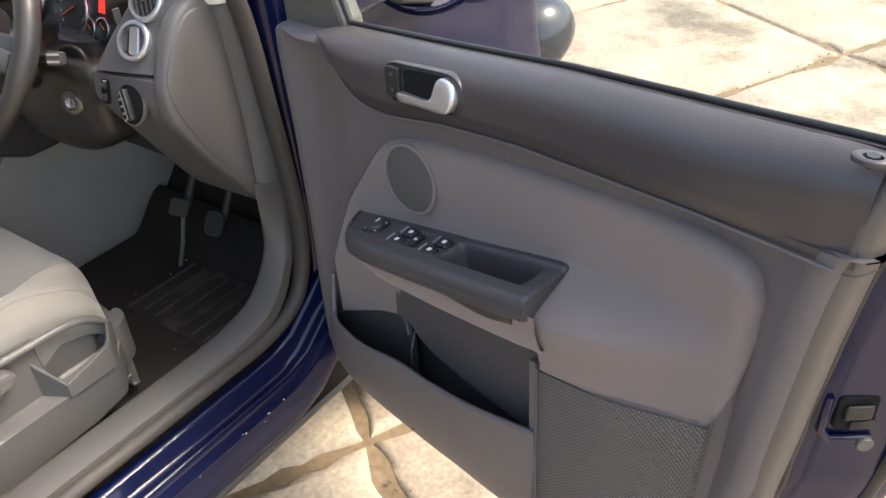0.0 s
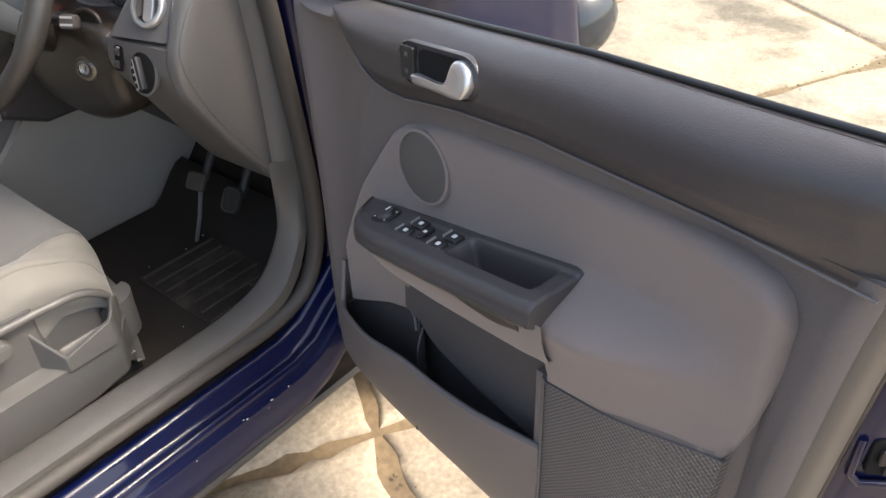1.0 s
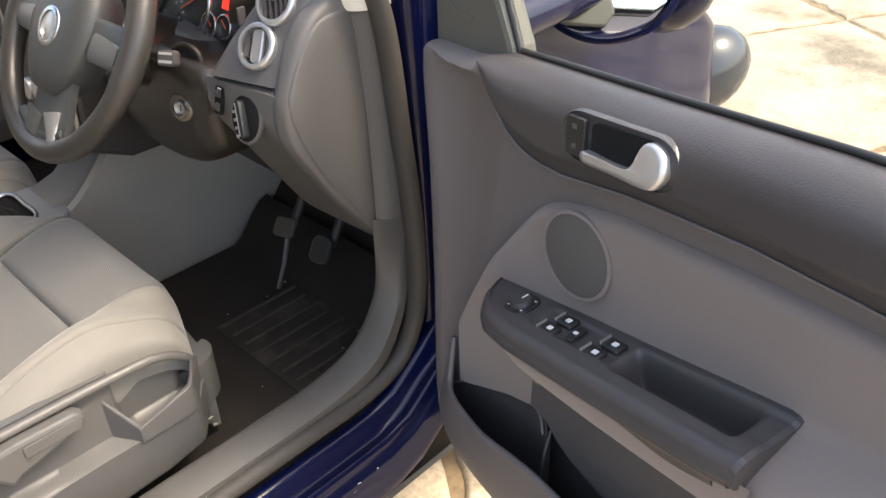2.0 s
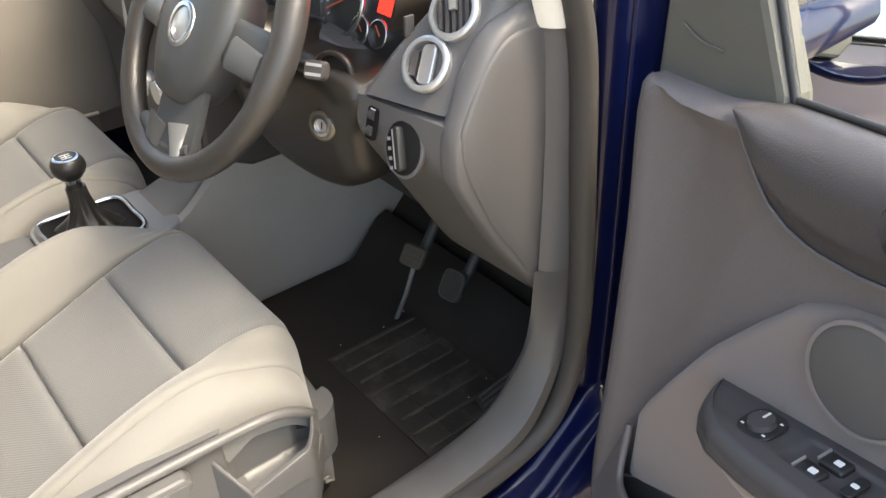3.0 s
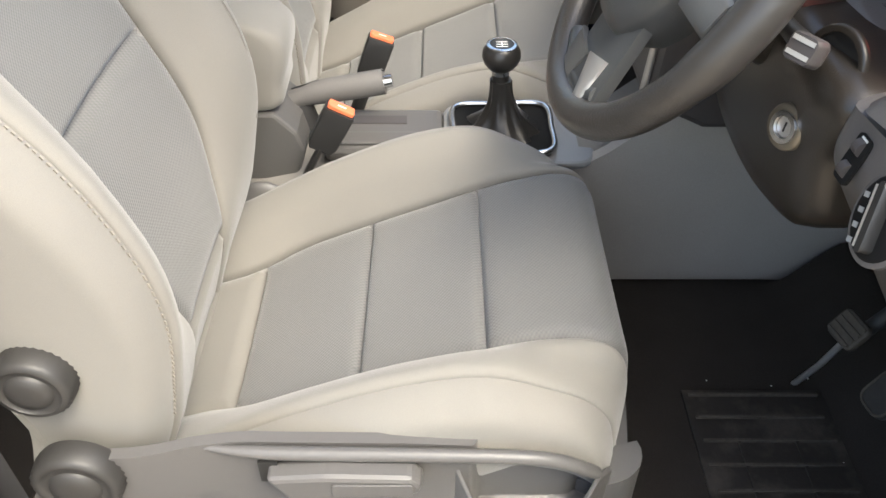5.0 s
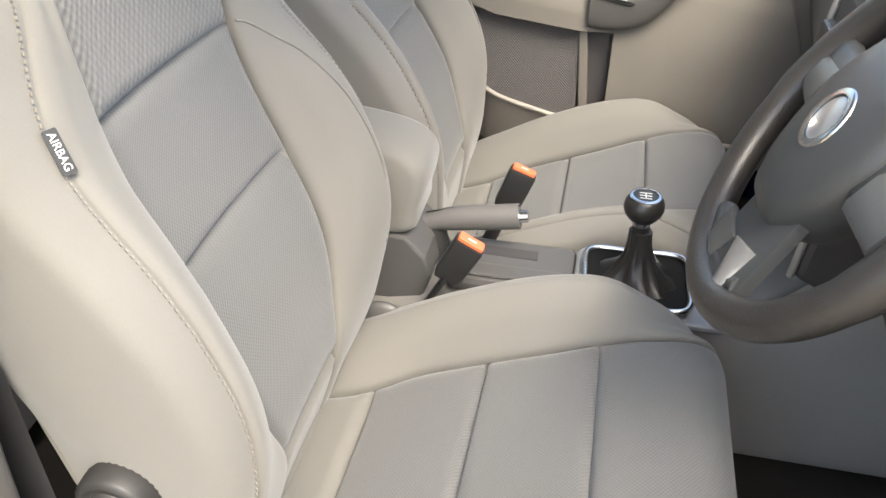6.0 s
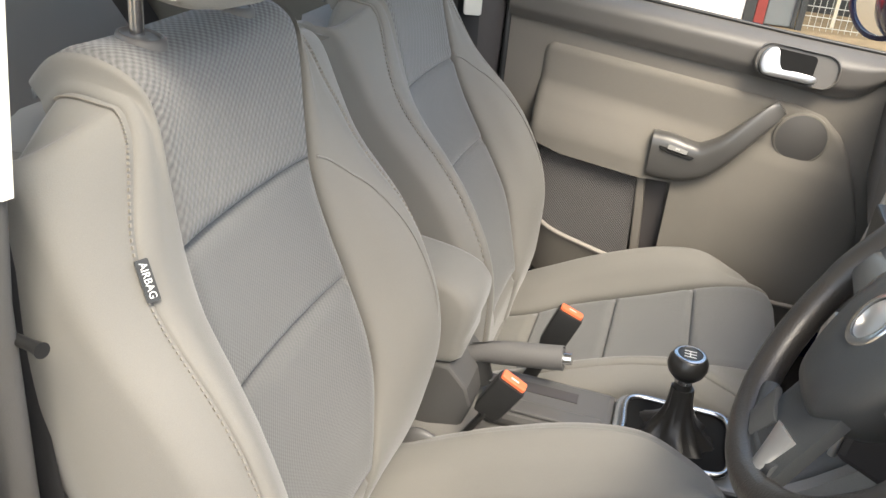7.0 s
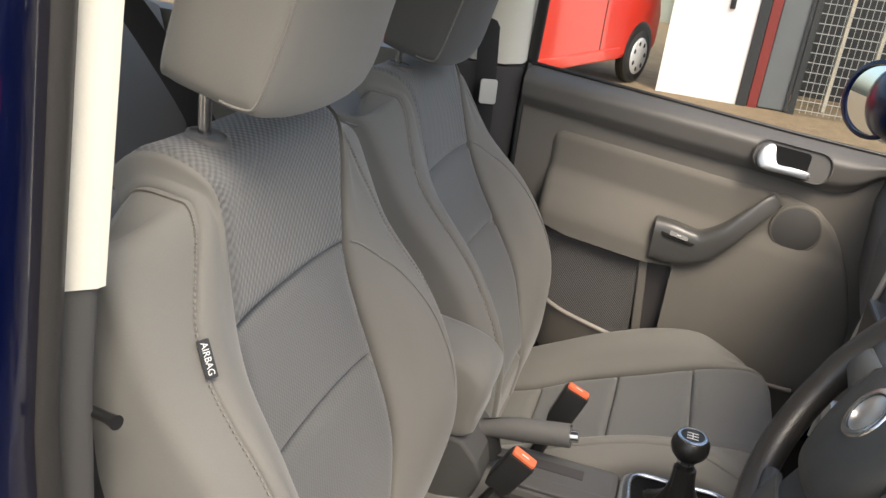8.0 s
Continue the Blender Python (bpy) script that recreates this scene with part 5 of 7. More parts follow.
# ---- pedals and mats
M_PED = material("pedal_rubber", (0.022, 0.020, 0.018), 0.7, grain=0.3, grain_scale=200, stain=0.4, stain_scale=30)
ped = thing("brake_pedal", (0.37, 0.82, 0.30), "worn brake pedal with dusty rubber pad and steel arm", "pedal", "pedals")
pm = face_to((0.386, 0.800, 0.466), (0.2, -0.72, 0.62))
part("pad", prism(rounded(0.044, 0.038, 0.009), 0.012, pm), M_DUST, ped, "dusty brown rubber pad", smooth=False, bevel=0.003)
for k in range(4):
    part("pad_rib", box(-0.018, 0.018, -0.015 + 0.009 * k, -0.012 + 0.009 * k, 0.012, 0.0145, pm), M_DUST, ped, smooth=False)
part("arm", tube([(0.366, 0.812, 0.43), (0.345, 0.808, 0.36), (0.318, 0.803, 0.29)], 0.0055, 8, flat=0.6), M_SILVER, ped, "pale steel arm")
part("hanger", tube([(0.38, 0.82, 0.46), (0.39, 0.87, 0.56), (0.39, 0.88, 0.68)], 0.009, 8), M_STEEL, ped)
ped2 = thing("clutch_pedal", (0.49, 0.82, 0.30), "black rubber pedal in shade", "pedal", "pedals")
pm2 = face_to((0.460, 0.826, 0.436), (0.15, -0.80, 0.52))
part("pad", prism(rounded(0.044, 0.054, 0.014), 0.012, pm2), M_PED, ped2, "black worn rubber pad", smooth=False, bevel=0.004)
part("pad_edge", tube([pm2 @ Vector((x, y, 0.013)) for x, y in rounded(0.039, 0.049, 0.012)], 0.0018, 6, True), M_DUST, ped2)
part("hanger", tube([(0.466, 0.84, 0.44), (0.475, 0.89, 0.54), (0.478, 0.91, 0.68)], 0.009, 8), M_STEEL, ped2)
acc = thing("accelerator_pedal", (0.60, 0.80, 0.28), "long ribbed black accelerator pedal on the floor", "pedal", "pedals")
am = face_to((0.628, 0.835, 0.345), (0.0, -0.72, 0.70), (0.35, 0.65, 0.6))
part("pad", prism(rounded(0.050, 0.19, 0.010), 0.012, am), M_PED, acc, "black ribbed pad", smooth=False, bevel=0.003)
for k in range(5):
    part("pad_rib", box(-0.020 + 0.009 * k, -0.016 + 0.009 * k, -0.085, 0.085, 0.012, 0.0148, am), M_DUST, acc, smooth=False)
mat = thing("floor_mat", (0.40, 0.66, 0.263), "dirty black rubber floor mat with raised ribs", "floor mat")
part("mat_sheet", sheet(lambda i, j: Vector((0.105 + 0.54 * i, 0.32 + 0.62 * j, 0.279 + 0.09 * fade(j, 0.82, 1.0) + 0.003 * noise.noise(Vector((i * 6, j * 6, 0))))), 30, 30, Vector((0, 0, -0.012))), M_CARPET, mat, "black mat")
part("heel_pad", box(0.325, 0.615, 0.645, 0.838, 0.281, 0.284), M_MAT, mat, "scuffed heel pad", smooth=False)
for k in range(8):
    x = 0.335 + 0.038 * k
    part("rib", box(x - 0.0018, x + 0.0018, 0.652 + 0.002 * (k % 3), 0.830 - 0.004 * (k % 2), 0.284, 0.2885), M_RIB, mat, "dusty rubber rib", smooth=False)
for k, (y0, y1) in enumerate(((0.70, 0.704), (0.775, 0.779))):
    part("rib", box(0.41, 0.60, y0, y1, 0.284, 0.2870), M_MAT, mat, smooth=False)
crumbs = bmesh.new()
for k in range(7):
    p = (random.uniform(0.20, 0.62), random.uniform(0.5, 0.86), 0.285)
    s = random.uniform(0.0007, 0.0016)
    bmesh.ops.create_icosphere(crumbs, subdivisions=1, radius=s, matrix=Matrix.Translation(p))
tagged(part("crumbs", crumbs, M_WHITE, mat, "pale crumbs and grit"), kind="stuff")
part("toe_board", sheet(lambda i, j: Vector((-0.68 + 1.36 * i, 0.92 + 0.20 * j, 0.27 + 0.36 * j)), 4, 6, Vector((0, 0.05, 0))), M_CARPET, body, "black toe board carpet")
part("kick_panel", loft([[Vector((x, y, z)) for y, z in ((0.80, 0.26), (0.775, 0.42), (0.775, 0.60), (0.95, 0.62), (1.08, 0.50), (0.98, 0.26))] for x in (0.685, 0.70)]), M_TRIMGREY, body, "grey plastic kick panel", smooth=False, bevel=0.006)
part("kick_panel_foot", sheet(lambda i, j: Vector((0.628 + 0.075 * j + 0.02 * i * (1 - j), 0.690 + 0.05 * j + 0.17 * i * (1 - 0.45 * j), 0.268 + 0.24 * j ** 1.15)), 10, 10, Vector((0.01, 0.01, -0.01))), M_TRIMGREY, body, "grey flared sill trim")
part("pull_tab", tube([(0.596, 0.452, 0.352), (0.602, 0.476, 0.362)], [0.0022, 0.0015], 8, flat=0.4), M_RIM, driver_seat, "small pale strap end")

# ---- driver's door, standing open
DO, DS, DN = Vector((0.80, 0.735, 0)), Vector((0.966, -0.259, 0)), Vector((-0.259, -0.966, 0))


def dp(s, z, d=0.0):
    return DO + DS * s + DN * d + Vector((0, 0, z))


def dface(s, z, d, turn=0.0):
    """A pose on the door: local x runs towards the hinges' other end, y up, z into the cabin."""
    m = Matrix((DS, Vector((0, 0, 1)), DN)).transposed().to_4x4()
    m.translation = dp(s, z, d)
    return m @ pose(0, 0, 0, 0, 0, turn)


door = thing("driver_door", dp(0.5, 0.3), "open blue car door with grey trim panel", "car door")
OUT = [(0.050, 0.956), (0.055, 0.80), (0.055, 0.622), (0.050, 0.45), (0.054, 0.377), (0.07, 0.34), (0.116, 0.326), (0.252, 0.330), (0.514, 0.362), (0.75, 0.40), (0.815, 0.44), (0.866, 0.673), (0.873, 0.745), (0.887, 0.891), (0.896, 0.96), (0.908, 1.02), (0.912, 1.05), (0.902, 1.066), (0.77, 1.052), (0.60, 1.036), (0.43, 1.014), (0.24, 0.99), (0.195, 0.984), (0.15, 0.971), (0.10, 0.965)]
BELT = [(0.04, 0.959), (0.10, 0.965), (0.15, 0.971), (0.20, 0.986), (0.22, 0.989), (0.417, 1.013), (0.586, 1.035), (0.77, 1.052), (0.888, 1.064), (0.91, 1.066)]
outp = smooth_path([(s, z, 0) for s, z in OUT], 100, True)
oc = Vector((0.48, 0.70, 0))


def ring_of(path, c, kx, ky, d):
    return [dp(c.x + (p.x - c.x) * kx, min(c.y + (p.y - c.y) * ky, interp(BELT, p.x) - (0.05 if d < -0.031 else 0.012 if d < -0.029 else 0.0)), d) for p in path]


def flange(kx, ky, d, far):
    """A ring of the shell; its shut face slopes out at the latch end."""
    return [p + DS * far * fade((p - DO).dot(DS), 0.70, 0.84) for p in ring_of(outp, oc, kx, ky, d)]


part("outer_shell", loft([flange(1.0, 1.0, -0.028, 0), flange(1.02, 1.01, -0.030, 0.004), flange(1.025, 1.015, -0.045, 0.016), flange(1.03, 1.02, -0.075, 0.040), flange(1.035, 1.03, -0.100, 0.062), flange(1.035, 1.03, -0.110, 0.066), flange(1.02, 1.0, -0.13, 0.050)]), M_BLUE, door, "blue painted door shell")
part("edge_seal", tube(ring_of(outp, oc, 1.022, 1.008, -0.0295), 0.005, 8, True), M_BLACK, door, "black door edge seal")
CREASE = [(0.180, 0.979), (0.193, 0.965), (0.210, 0.945), (0.235, 0.922), (0.262, 0.911), (0.29, 0.908), (0.33, 0.912), (0.43, 0.935), (0.55, 0.953), (0.76, 0.969), (0.90, 0.974)]


def trim_ring(kx, ky, d):
    """A ring of the trim panel, kept below the soft upper panel."""
    ring = []
    for p in outp:
        s, z = oc.x + (p.x - oc.x) * kx, oc.y + (p.y - oc.y) * ky
        k = fade(s, 0.19, 0.26)
        top = interp(BELT, p.x) * (1 - k) + (interp(CREASE, s) + 0.012) * k
        ring.append(dp(s, min(z, top), d))
    return ring


part("trim_panel", loft([trim_ring(1.0, 1.0, -0.030), trim_ring(1.0, 1.0, -0.014), trim_ring(0.985, 0.988, -0.003), trim_ring(0.955, 0.97, 0.002), trim_ring(0.925, 0.95, -0.002), trim_ring(0.86, 0.90, -0.016)]), M_DOOR, door, "grey plastic trim panel")


def top_d(j):
    """How far the soft upper panel stands out, from its crease to the window."""
    return 0.002 + 0.013 * fade(j, -0.05, 0.30) - 0.062 * max(0.0, (j - 0.60) / 0.40) ** 2.2


def top_fn(i, j):
    """The upper panel, which rolls over into a broad ledge under the window."""
    s = 0.181 + 0.719 * i
    z0, z1 = interp(CREASE, s), interp(BELT, s)
    g = min(1.0, (z1 - z0) / 0.05)
    q = max(0.0, (j - 0.50) / 0.50)
    jj = min(j, 0.50) + 0.50 * math.sin(q * math.pi / 2)
    lean = 0.002 + 0.013 * fade(jj, -0.05, 0.30)
    roll = 0.048 * (1 - math.cos(q * math.pi / 2))
    return dp(s, z0 + (z1 - z0) * jj, (0.75 * lean * (1 - fade(i, 0.78, 1.0)) * (1 - q) + 0.015 * q - roll) * g - 0.006 * fade(i, 0.95, 1.0) + (1 - g) * 0.004)


part("upper_panel", sheet(top_fn, 90, 30, DN * -0.01), M_DOORTOP, door, "dark soft-touch upper panel")
part("crease_line", tube([dp(0.19 + 0.70 * k / 60, interp(CREASE, 0.19 + 0.70 * k / 60), 0.0035) for k in range(61)], 0.0014, 6), M_DOOR, door, "thin joint line under the upper panel")
HI = [(0.124, 0.577), (0.140, 0.62), (0.167, 0.674), (0.205, 0.745), (0.244, 0.802), (0.279, 0.848), (0.30, 0.863), (0.32, 0.873), (0.36, 0.886), (0.402, 0.897), (0.538, 0.919), (0.655, 0.934), (0.752, 0.945), (0.790, 0.945), (0.812, 0.940), (0.828, 0.928), (0.836, 0.905)]
LO = [(0.124, 0.49), (0.16, 0.508), (0.208, 0.537), (0.258, 0.566), (0.298, 0.583), (0.309, 0.60), (0.318, 0.66), (0.33, 0.69), (0.45, 0.70), (0.577, 0.70), (0.61, 0.704), (0.731, 0.732), (0.815, 0.752), (0.828, 0.80), (0.836, 0.86)]


def shelf_top(s):
    return 0.795 + 0.19 * (s - 0.60)


def grille_d(s):
    return 0.030 - 0.024 * fade(s, 0.68, 0.85)


def cloth_d(s, z):
    a = 0.062 * fade(s, 0.612, 0.622) * (1 - fade(s, 0.66, 0.835))
    zt = shelf_top(s)
    d = 0.004 - 0.010 * fade(z, 0.70, 0.80) * fade(s, 0.15, 0.3) * (1 - fade(s, 0.7, 0.83))
    full = a * (1 - fade(z, zt - 0.012, zt + 0.045))
    if s > 0.60 and z < zt:
        z0 = interp(LO, s)
        full -= max(0.0, a + 0.004 - grille_d(s)) * min(1.0, max(0.0, (zt - z) / max(zt - z0, 0.01)))
    d += full
    return d


def cloth_fn(i, j):
    s = 0.124 + 0.712 * i
    z0, z1 = interp(LO, s), interp(HI, s)
    z = z0 + (z1 - z0) * j
    edge = min(1.0, min(s - 0.124, 0.836 - s) / 0.02, (z1 - z) / 0.018)
    rim = math.sqrt(max(0.0, 1 - (1 - max(0, edge)) ** 2))
    return dp(s, z, cloth_d(s, z) - 0.016 * (1 - rim) + 0.001)


part("cloth_insert", sheet(cloth_fn, 150, 64, DN * -0.012), M_DOORCLOTH, door, "brown-grey cloth insert")
# armrest with its grab recess
def arm_out(s):
    return interp([(0.236, 0.002), (0.240, 0.018), (0.248, 0.032), (0.262, 0.045), (0.285, 0.056), (0.33, 0.062), (0.45, 0.064), (0.60, 0.064), (0.622, 0.062)], s)


def arm_z(s, d):
    return 0.737 + 0.262 * (s - 0.252) - 0.16 * max(0.0, d - 0.01)


def arm_fn(i, j):
    """Dark armrest: a flat top with its wells, rolled over at the outer edge."""
    s = 0.236 + 0.386 * i
    e = arm_out(s) + 0.006
    r = min(0.013, e * 0.5)
    if j <= 0.6:
        d = -0.006 + (e - r + 0.006) * j / 0.6
        z = arm_z(s, d)
        cup = fade(s, 0.458, 0.482) * (1 - fade(s, 0.590, 0.604)) * fade(d, 0.004, 0.012) * (1 - fade(d, 0.040, 0.047))
        well = fade(s, 0.338, 0.346) * (1 - fade(s, 0.452, 0.460)) * fade(d, 0.006, 0.012) * (1 - fade(d, 0.040, 0.044))
        z += 0.0025 * fade(d, 0.030, 0.045) - 0.040 * cup - 0.0025 * well
        z += 0.004 * fade(d, 0.008, 0.0) * fade(s, 0.45, 0.62)
    elif j <= 0.8:
        a = (j - 0.6) / 0.2 * math.pi / 2
        d = e - r + r * math.sin(a)
        z = arm_z(s, e - r) + 0.0025 - r * (1 - math.cos(a))
    else:
        f = (j - 0.8) / 0.2
        d = e + 0.002 * math.sin(math.pi * f) - 0.010 * f ** 3
        z = arm_z(s, e - r) - r - 0.015 * f * fade(s, 0.225, 0.27)
    return dp(s, z, d)


part("armrest", sheet(arm_fn, 130, 70, Vector((0, 0, -0.004))), M_DARK, door, "dark grey armrest with grab recess")
aend = [arm_fn(1.0, k / 24) for k in range(25)] + [dp(0.622, 0.775, 0.05), dp(0.622, 0.775, -0.004)]
part("armrest_end", loft([aend, [p + DS * 0.005 - Vector((0, 0, 0.001)) for p in aend]]), M_DARK, door, "dark armrest end", smooth=False)
LIP = [(0.244, 0.004), (0.27, 0.020), (0.31, 0.032), (0.36, 0.038), (0.44, 0.043), (0.52, 0.047), (0.60, 0.050), (0.63, 0.052)]


def lip_fn(i, j):
    """Cloth band under the armrest that turns in below."""
    s = 0.244 + 0.392 * i
    e = arm_out(s) + 0.004
    zt = arm_z(s, e) - 0.024
    f = min(1.0, j / 0.7)
    g = max(0.0, (j - 0.7) / 0.3)
    drop = interp(LIP, s)
    return dp(s, zt - drop * f - 0.004 * math.sin(math.pi * 0.5 * g), (e - 0.008 - 0.012 * f * f) * (1 - 0.9 * g) + 0.002)


part("armrest_lip", sheet(lip_fn, 60, 20, Vector((0, 0, 0.003))), M_DOORCLOTH, door, "brown-grey cloth under the armrest")
# black sheet stands in for the shade inside the pull slot
part("slot_shade", sheet(lambda i, j: dp(0.485 + 0.120 * i, arm_z(0.485 + 0.12 * i, 0.064) - 0.030 - (0.019 * math.sin(math.pi * min(1, i * 0.72 + 0.02)) ** 0.7 * j), 0.0645 - 0.006 * j), 24, 3, DN * -0.004), M_BLACK, door, "black sheet for the shade inside the pull slot")

# switches on the armrest
def on_arm(s, d, turn=0.0):
    up = Vector((0, 0, 1)) - DS * 0.26 + DN * 0.16
    return face_to(dp(s, arm_z(s, d), d), up, DN * -1) @ pose(0, 0, 0, 0, 0, turn)


mk = on_arm(0.306, 0.026)
mirror_sw = part("mirror_switch", prism(rounded(0.036, 0.036, 0.012), 0.003, mk), M_BLACK, door, "black mirror adjuster", smooth=False, bevel=0.001)
part("switch_knob", tube([mk @ Vector((0, 0, 0.002)), mk @ Vector((0, 0, 0.008))], [0.0125, 0.0110], 20), M_DARK, mirror_sw, "round mirror knob")
part("knob_pointer", box(-0.001, 0.001, 0.002, 0.010, 0.0081, 0.0087, mk), M_WHITE, mirror_sw, smooth=False)
for a in (40, 140, 220, 320):
    part("switch_mark", box(-0.0015, 0.0015, -0.0008, 0.0008, 0.003, 0.0034, mk @ Matrix.Translation((0.0155 * math.cos(radians(a)), 0.0155 * math.sin(radians(a)), 0))), M_WHITE, mirror_sw, smooth=False)
for s, d in ((0.372, 0.018), (0.366, 0.037), (0.440, 0.018), (0.434, 0.037)):
    m = on_arm(s, d)
    sw2 = part("window_switch", loft([[m @ Vector((x * k, y * k, z)) for x, y in rounded(0.024, 0.016, 0.003)] for z, k in ((-0.002, 1.0), (0.0012, 1.0), (0.0024, 0.85))]), M_BLACK, door, "black window switch")
    part("switch_icon", prism(rounded(0.0070, 0.0055, 0.001), 0.0006, m @ Matrix.Translation((0.003, 0, 0.0025))), M_WHITE, sw2, "white window symbol", smooth=False)
    part("switch_ridge", box(-0.0115, -0.0100, -0.007, 0.007, 0.001, 0.0045, m), M_SILVER, sw2, smooth=False)
m = on_arm(0.398, 0.028)
part("lock_out_switch", prism(rounded(0.011, 0.024, 0.004), 0.0025, m), M_BLACK, door, "black child lock switch", smooth=False, bevel=0.001)
part("switch_icon", prism(rounded(0.006, 0.004, 0.001), 0.0006, m @ Matrix.Translation((0, 0, 0.0027))), M_WHITE, door, smooth=False)

# pocket below the armrest
RIM2 = [(0.118, 0.56, 0.004), (0.135, 0.505, 0.022), (0.165, 0.505, 0.038), (0.21, 0.515, 0.048), (0.27, 0.530, 0.056), (0.359, 0.556, 0.056), (0.436, 0.566, 0.055), (0.517, 0.580, 0.050), (0.612, 0.597, 0.034)]
BOT = [(0.070, 0.40, 0.004), (0.085, 0.37, 0.004), (0.115, 0.35, 0.006), (0.17, 0.345, 0.008), (0.25, 0.348, 0.008), (0.35, 0.355, 0.008), (0.43, 0.365, 0.008), (0.514, 0.372, 0.008), (0.612, 0.385, 0.008)]


def bin_fn(i, j):
    a, b = curve_at(RIM2, i), curve_at(BOT, i)
    f = 1 - j
    p = a + (b - a) * f
    d = b.z + (a.z - b.z) * (1 - f ** 2.0) ** 0.8 if f < 1 else b.z
    return dp(p.x, p.y, d)


part("pocket_wall", sheet(bin_fn, 60, 18, DN * -0.006), M_DOOR, door, "grey plastic pocket wall")
part("pocket_rim", tube([dp(p.x, p.y, p.z - 0.003) for p in (curve_at(RIM2, k / 50) for k in range(51))], 0.0045, 8), M_DOOR, door)
part("pocket_back", sheet(lambda i, j: dp(0.125 + 0.480 * i, 0.38 + (0.13 + 0.18 * fade(i, 0.05, 0.5)) * j, -0.014), 12, 8, DN * -0.003), M_POCKET, door, "pocket back, darker than the trim panel")
LEDGE = [(0.300, 0.588), (0.335, 0.586), (0.347, 0.574), (0.38, 0.562), (0.46, 0.556), (0.61, 0.560)]
part("pocket_panel", sheet(lambda i, j: dp(0.302 + 0.305 * i, interp(LEDGE, 0.302 + 0.305 * i) + (0.742 - interp(LEDGE, 0.302 + 0.305 * i)) * j, 0.002 + 0.004 * (1 - j)), 24, 10, DN * -0.018), M_DARKTRIM, door, "dark grey plastic above the pocket")
part("pocket_side", sheet(lambda i, j: dp(0.588 + 0.026 * i, 0.44 + 0.27 * j, 0.002 + 0.033 * i), 4, 6, DS * 0.004), M_DOOR, door)
bowl = smooth_path([dp(0.122, 0.480, 0.006), dp(0.155, 0.506, 0.001), dp(0.208, 0.537, 0.0), dp(0.258, 0.565, 0.0), dp(0.30, 0.583, 0.002), dp(0.322, 0.584, 0.006), dp(0.338, 0.572, 0.014)], 40)
part("bottle_rim", tube(bowl, 0.0018, 6), M_DOOR, door, "thin rim of the bottle holder")
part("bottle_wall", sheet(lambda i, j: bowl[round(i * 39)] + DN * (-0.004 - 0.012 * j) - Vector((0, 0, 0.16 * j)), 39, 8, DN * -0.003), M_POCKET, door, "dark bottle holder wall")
part("bottle_divider", sheet(lambda i, j: dp(0.338 + 0.012 * i, 0.40 + 0.176 * j - 0.02 * i * j, 0.004 + 0.030 * i * (1 - 0.4 * j)), 6, 8, DS * 0.004), M_DARKTRIM, door, "bottle holder divider")
# lower rear block with the loudspeaker grille
def block_fn(i, j):
    s = 0.600 + 0.228 * i
    z1 = interp(LO, s) + 0.006
    z = 0.40 + (z1 - 0.40) * j
    return dp(s, z, grille_d(s) * fade(z, 0.40, 0.47) * (1 - fade(i, 0.90, 1.0)) - 0.014 * fade(i, 0.90, 1.0))


def grille_fn(i, j):
    z = 0.43 + (interp(LO, 0.606 + 0.214 * i) + 0.001 - 0.43) * j
    s = 0.606 + (0.194 + 0.022 * (z - 0.43) / 0.32) * i + 0.008 * j * (1 - i)
    return dp(s, z, grille_d(s) * fade(z, 0.40, 0.47) + 0.0025)


part("speaker_block", sheet(block_fn, 40, 24, DN * -0.02), M_DOOR, door, "grey lower door moulding")
part("speaker_grille", sheet(grille_fn, 40, 24, DN * -0.004), M_GRILLE, door, "fine perforated loudspeaker grille")
TWN = (DN + DS * 0.05 + Vector((0, 0, 0.10))).normalized()
part("tweeter_ring", disc(dp(0.356, 0.832, -0.0035), TWN, 0.049, 0.006, 44, 0.0455, 0.94), M_DOORCLOTH, door, "tweeter ring")
part("tweeter_grille", disc(dp(0.356, 0.832, -0.0035), TWN, 0.0465, 0.0045, 44, 0, 0.94), M_GRILLE2, door, "round perforated tweeter grille")

# inner release handle
hm = dface(0.408, 0.975, 0.0098, 8) @ pose(0, 0, 0, -6, 0, 0) @ Matrix.Diagonal((0.98, 0.72, 1.0, 1.0))
bez = part("handle_bezel", loft([[hm @ Vector((x, y, z)) for x, y in rounded(0.150, 0.066, 0.028, 8)] for z in (-0.01, -0.001)] + [[hm @ Vector((x, y, z)) for x, y in rounded(0.147, 0.063, 0.0265, 8)] for z in (0.0012, 0.0012)] + [[hm @ Vector((x, y, z)) for x, y in rounded(0.144, 0.060, 0.025, 8)] for z in (-0.001, -0.001)]), M_DOORTOP, door, "dark handle surround")
part("handle_cavity", prism(rounded(0.085, 0.048, 0.008, cx=0.012, cy=0.0), 0.002, hm @ Matrix.Translation((0, 0, 0.0005))), M_MATT, bez, "black handle cavity", smooth=False)
part("lock_buttons", prism(rounded(0.026, 0.050, 0.004, cx=-0.050), 0.006, hm), M_BLACK, bez, "black lock buttons", smooth=False, bevel=0.001)
for y in (0.013, -0.012):
    part("button_mark", box(-0.053, -0.047, y - 0.003, y + 0.003, 0.0061, 0.0066, hm), M_TRIMGREY, bez, smooth=False)
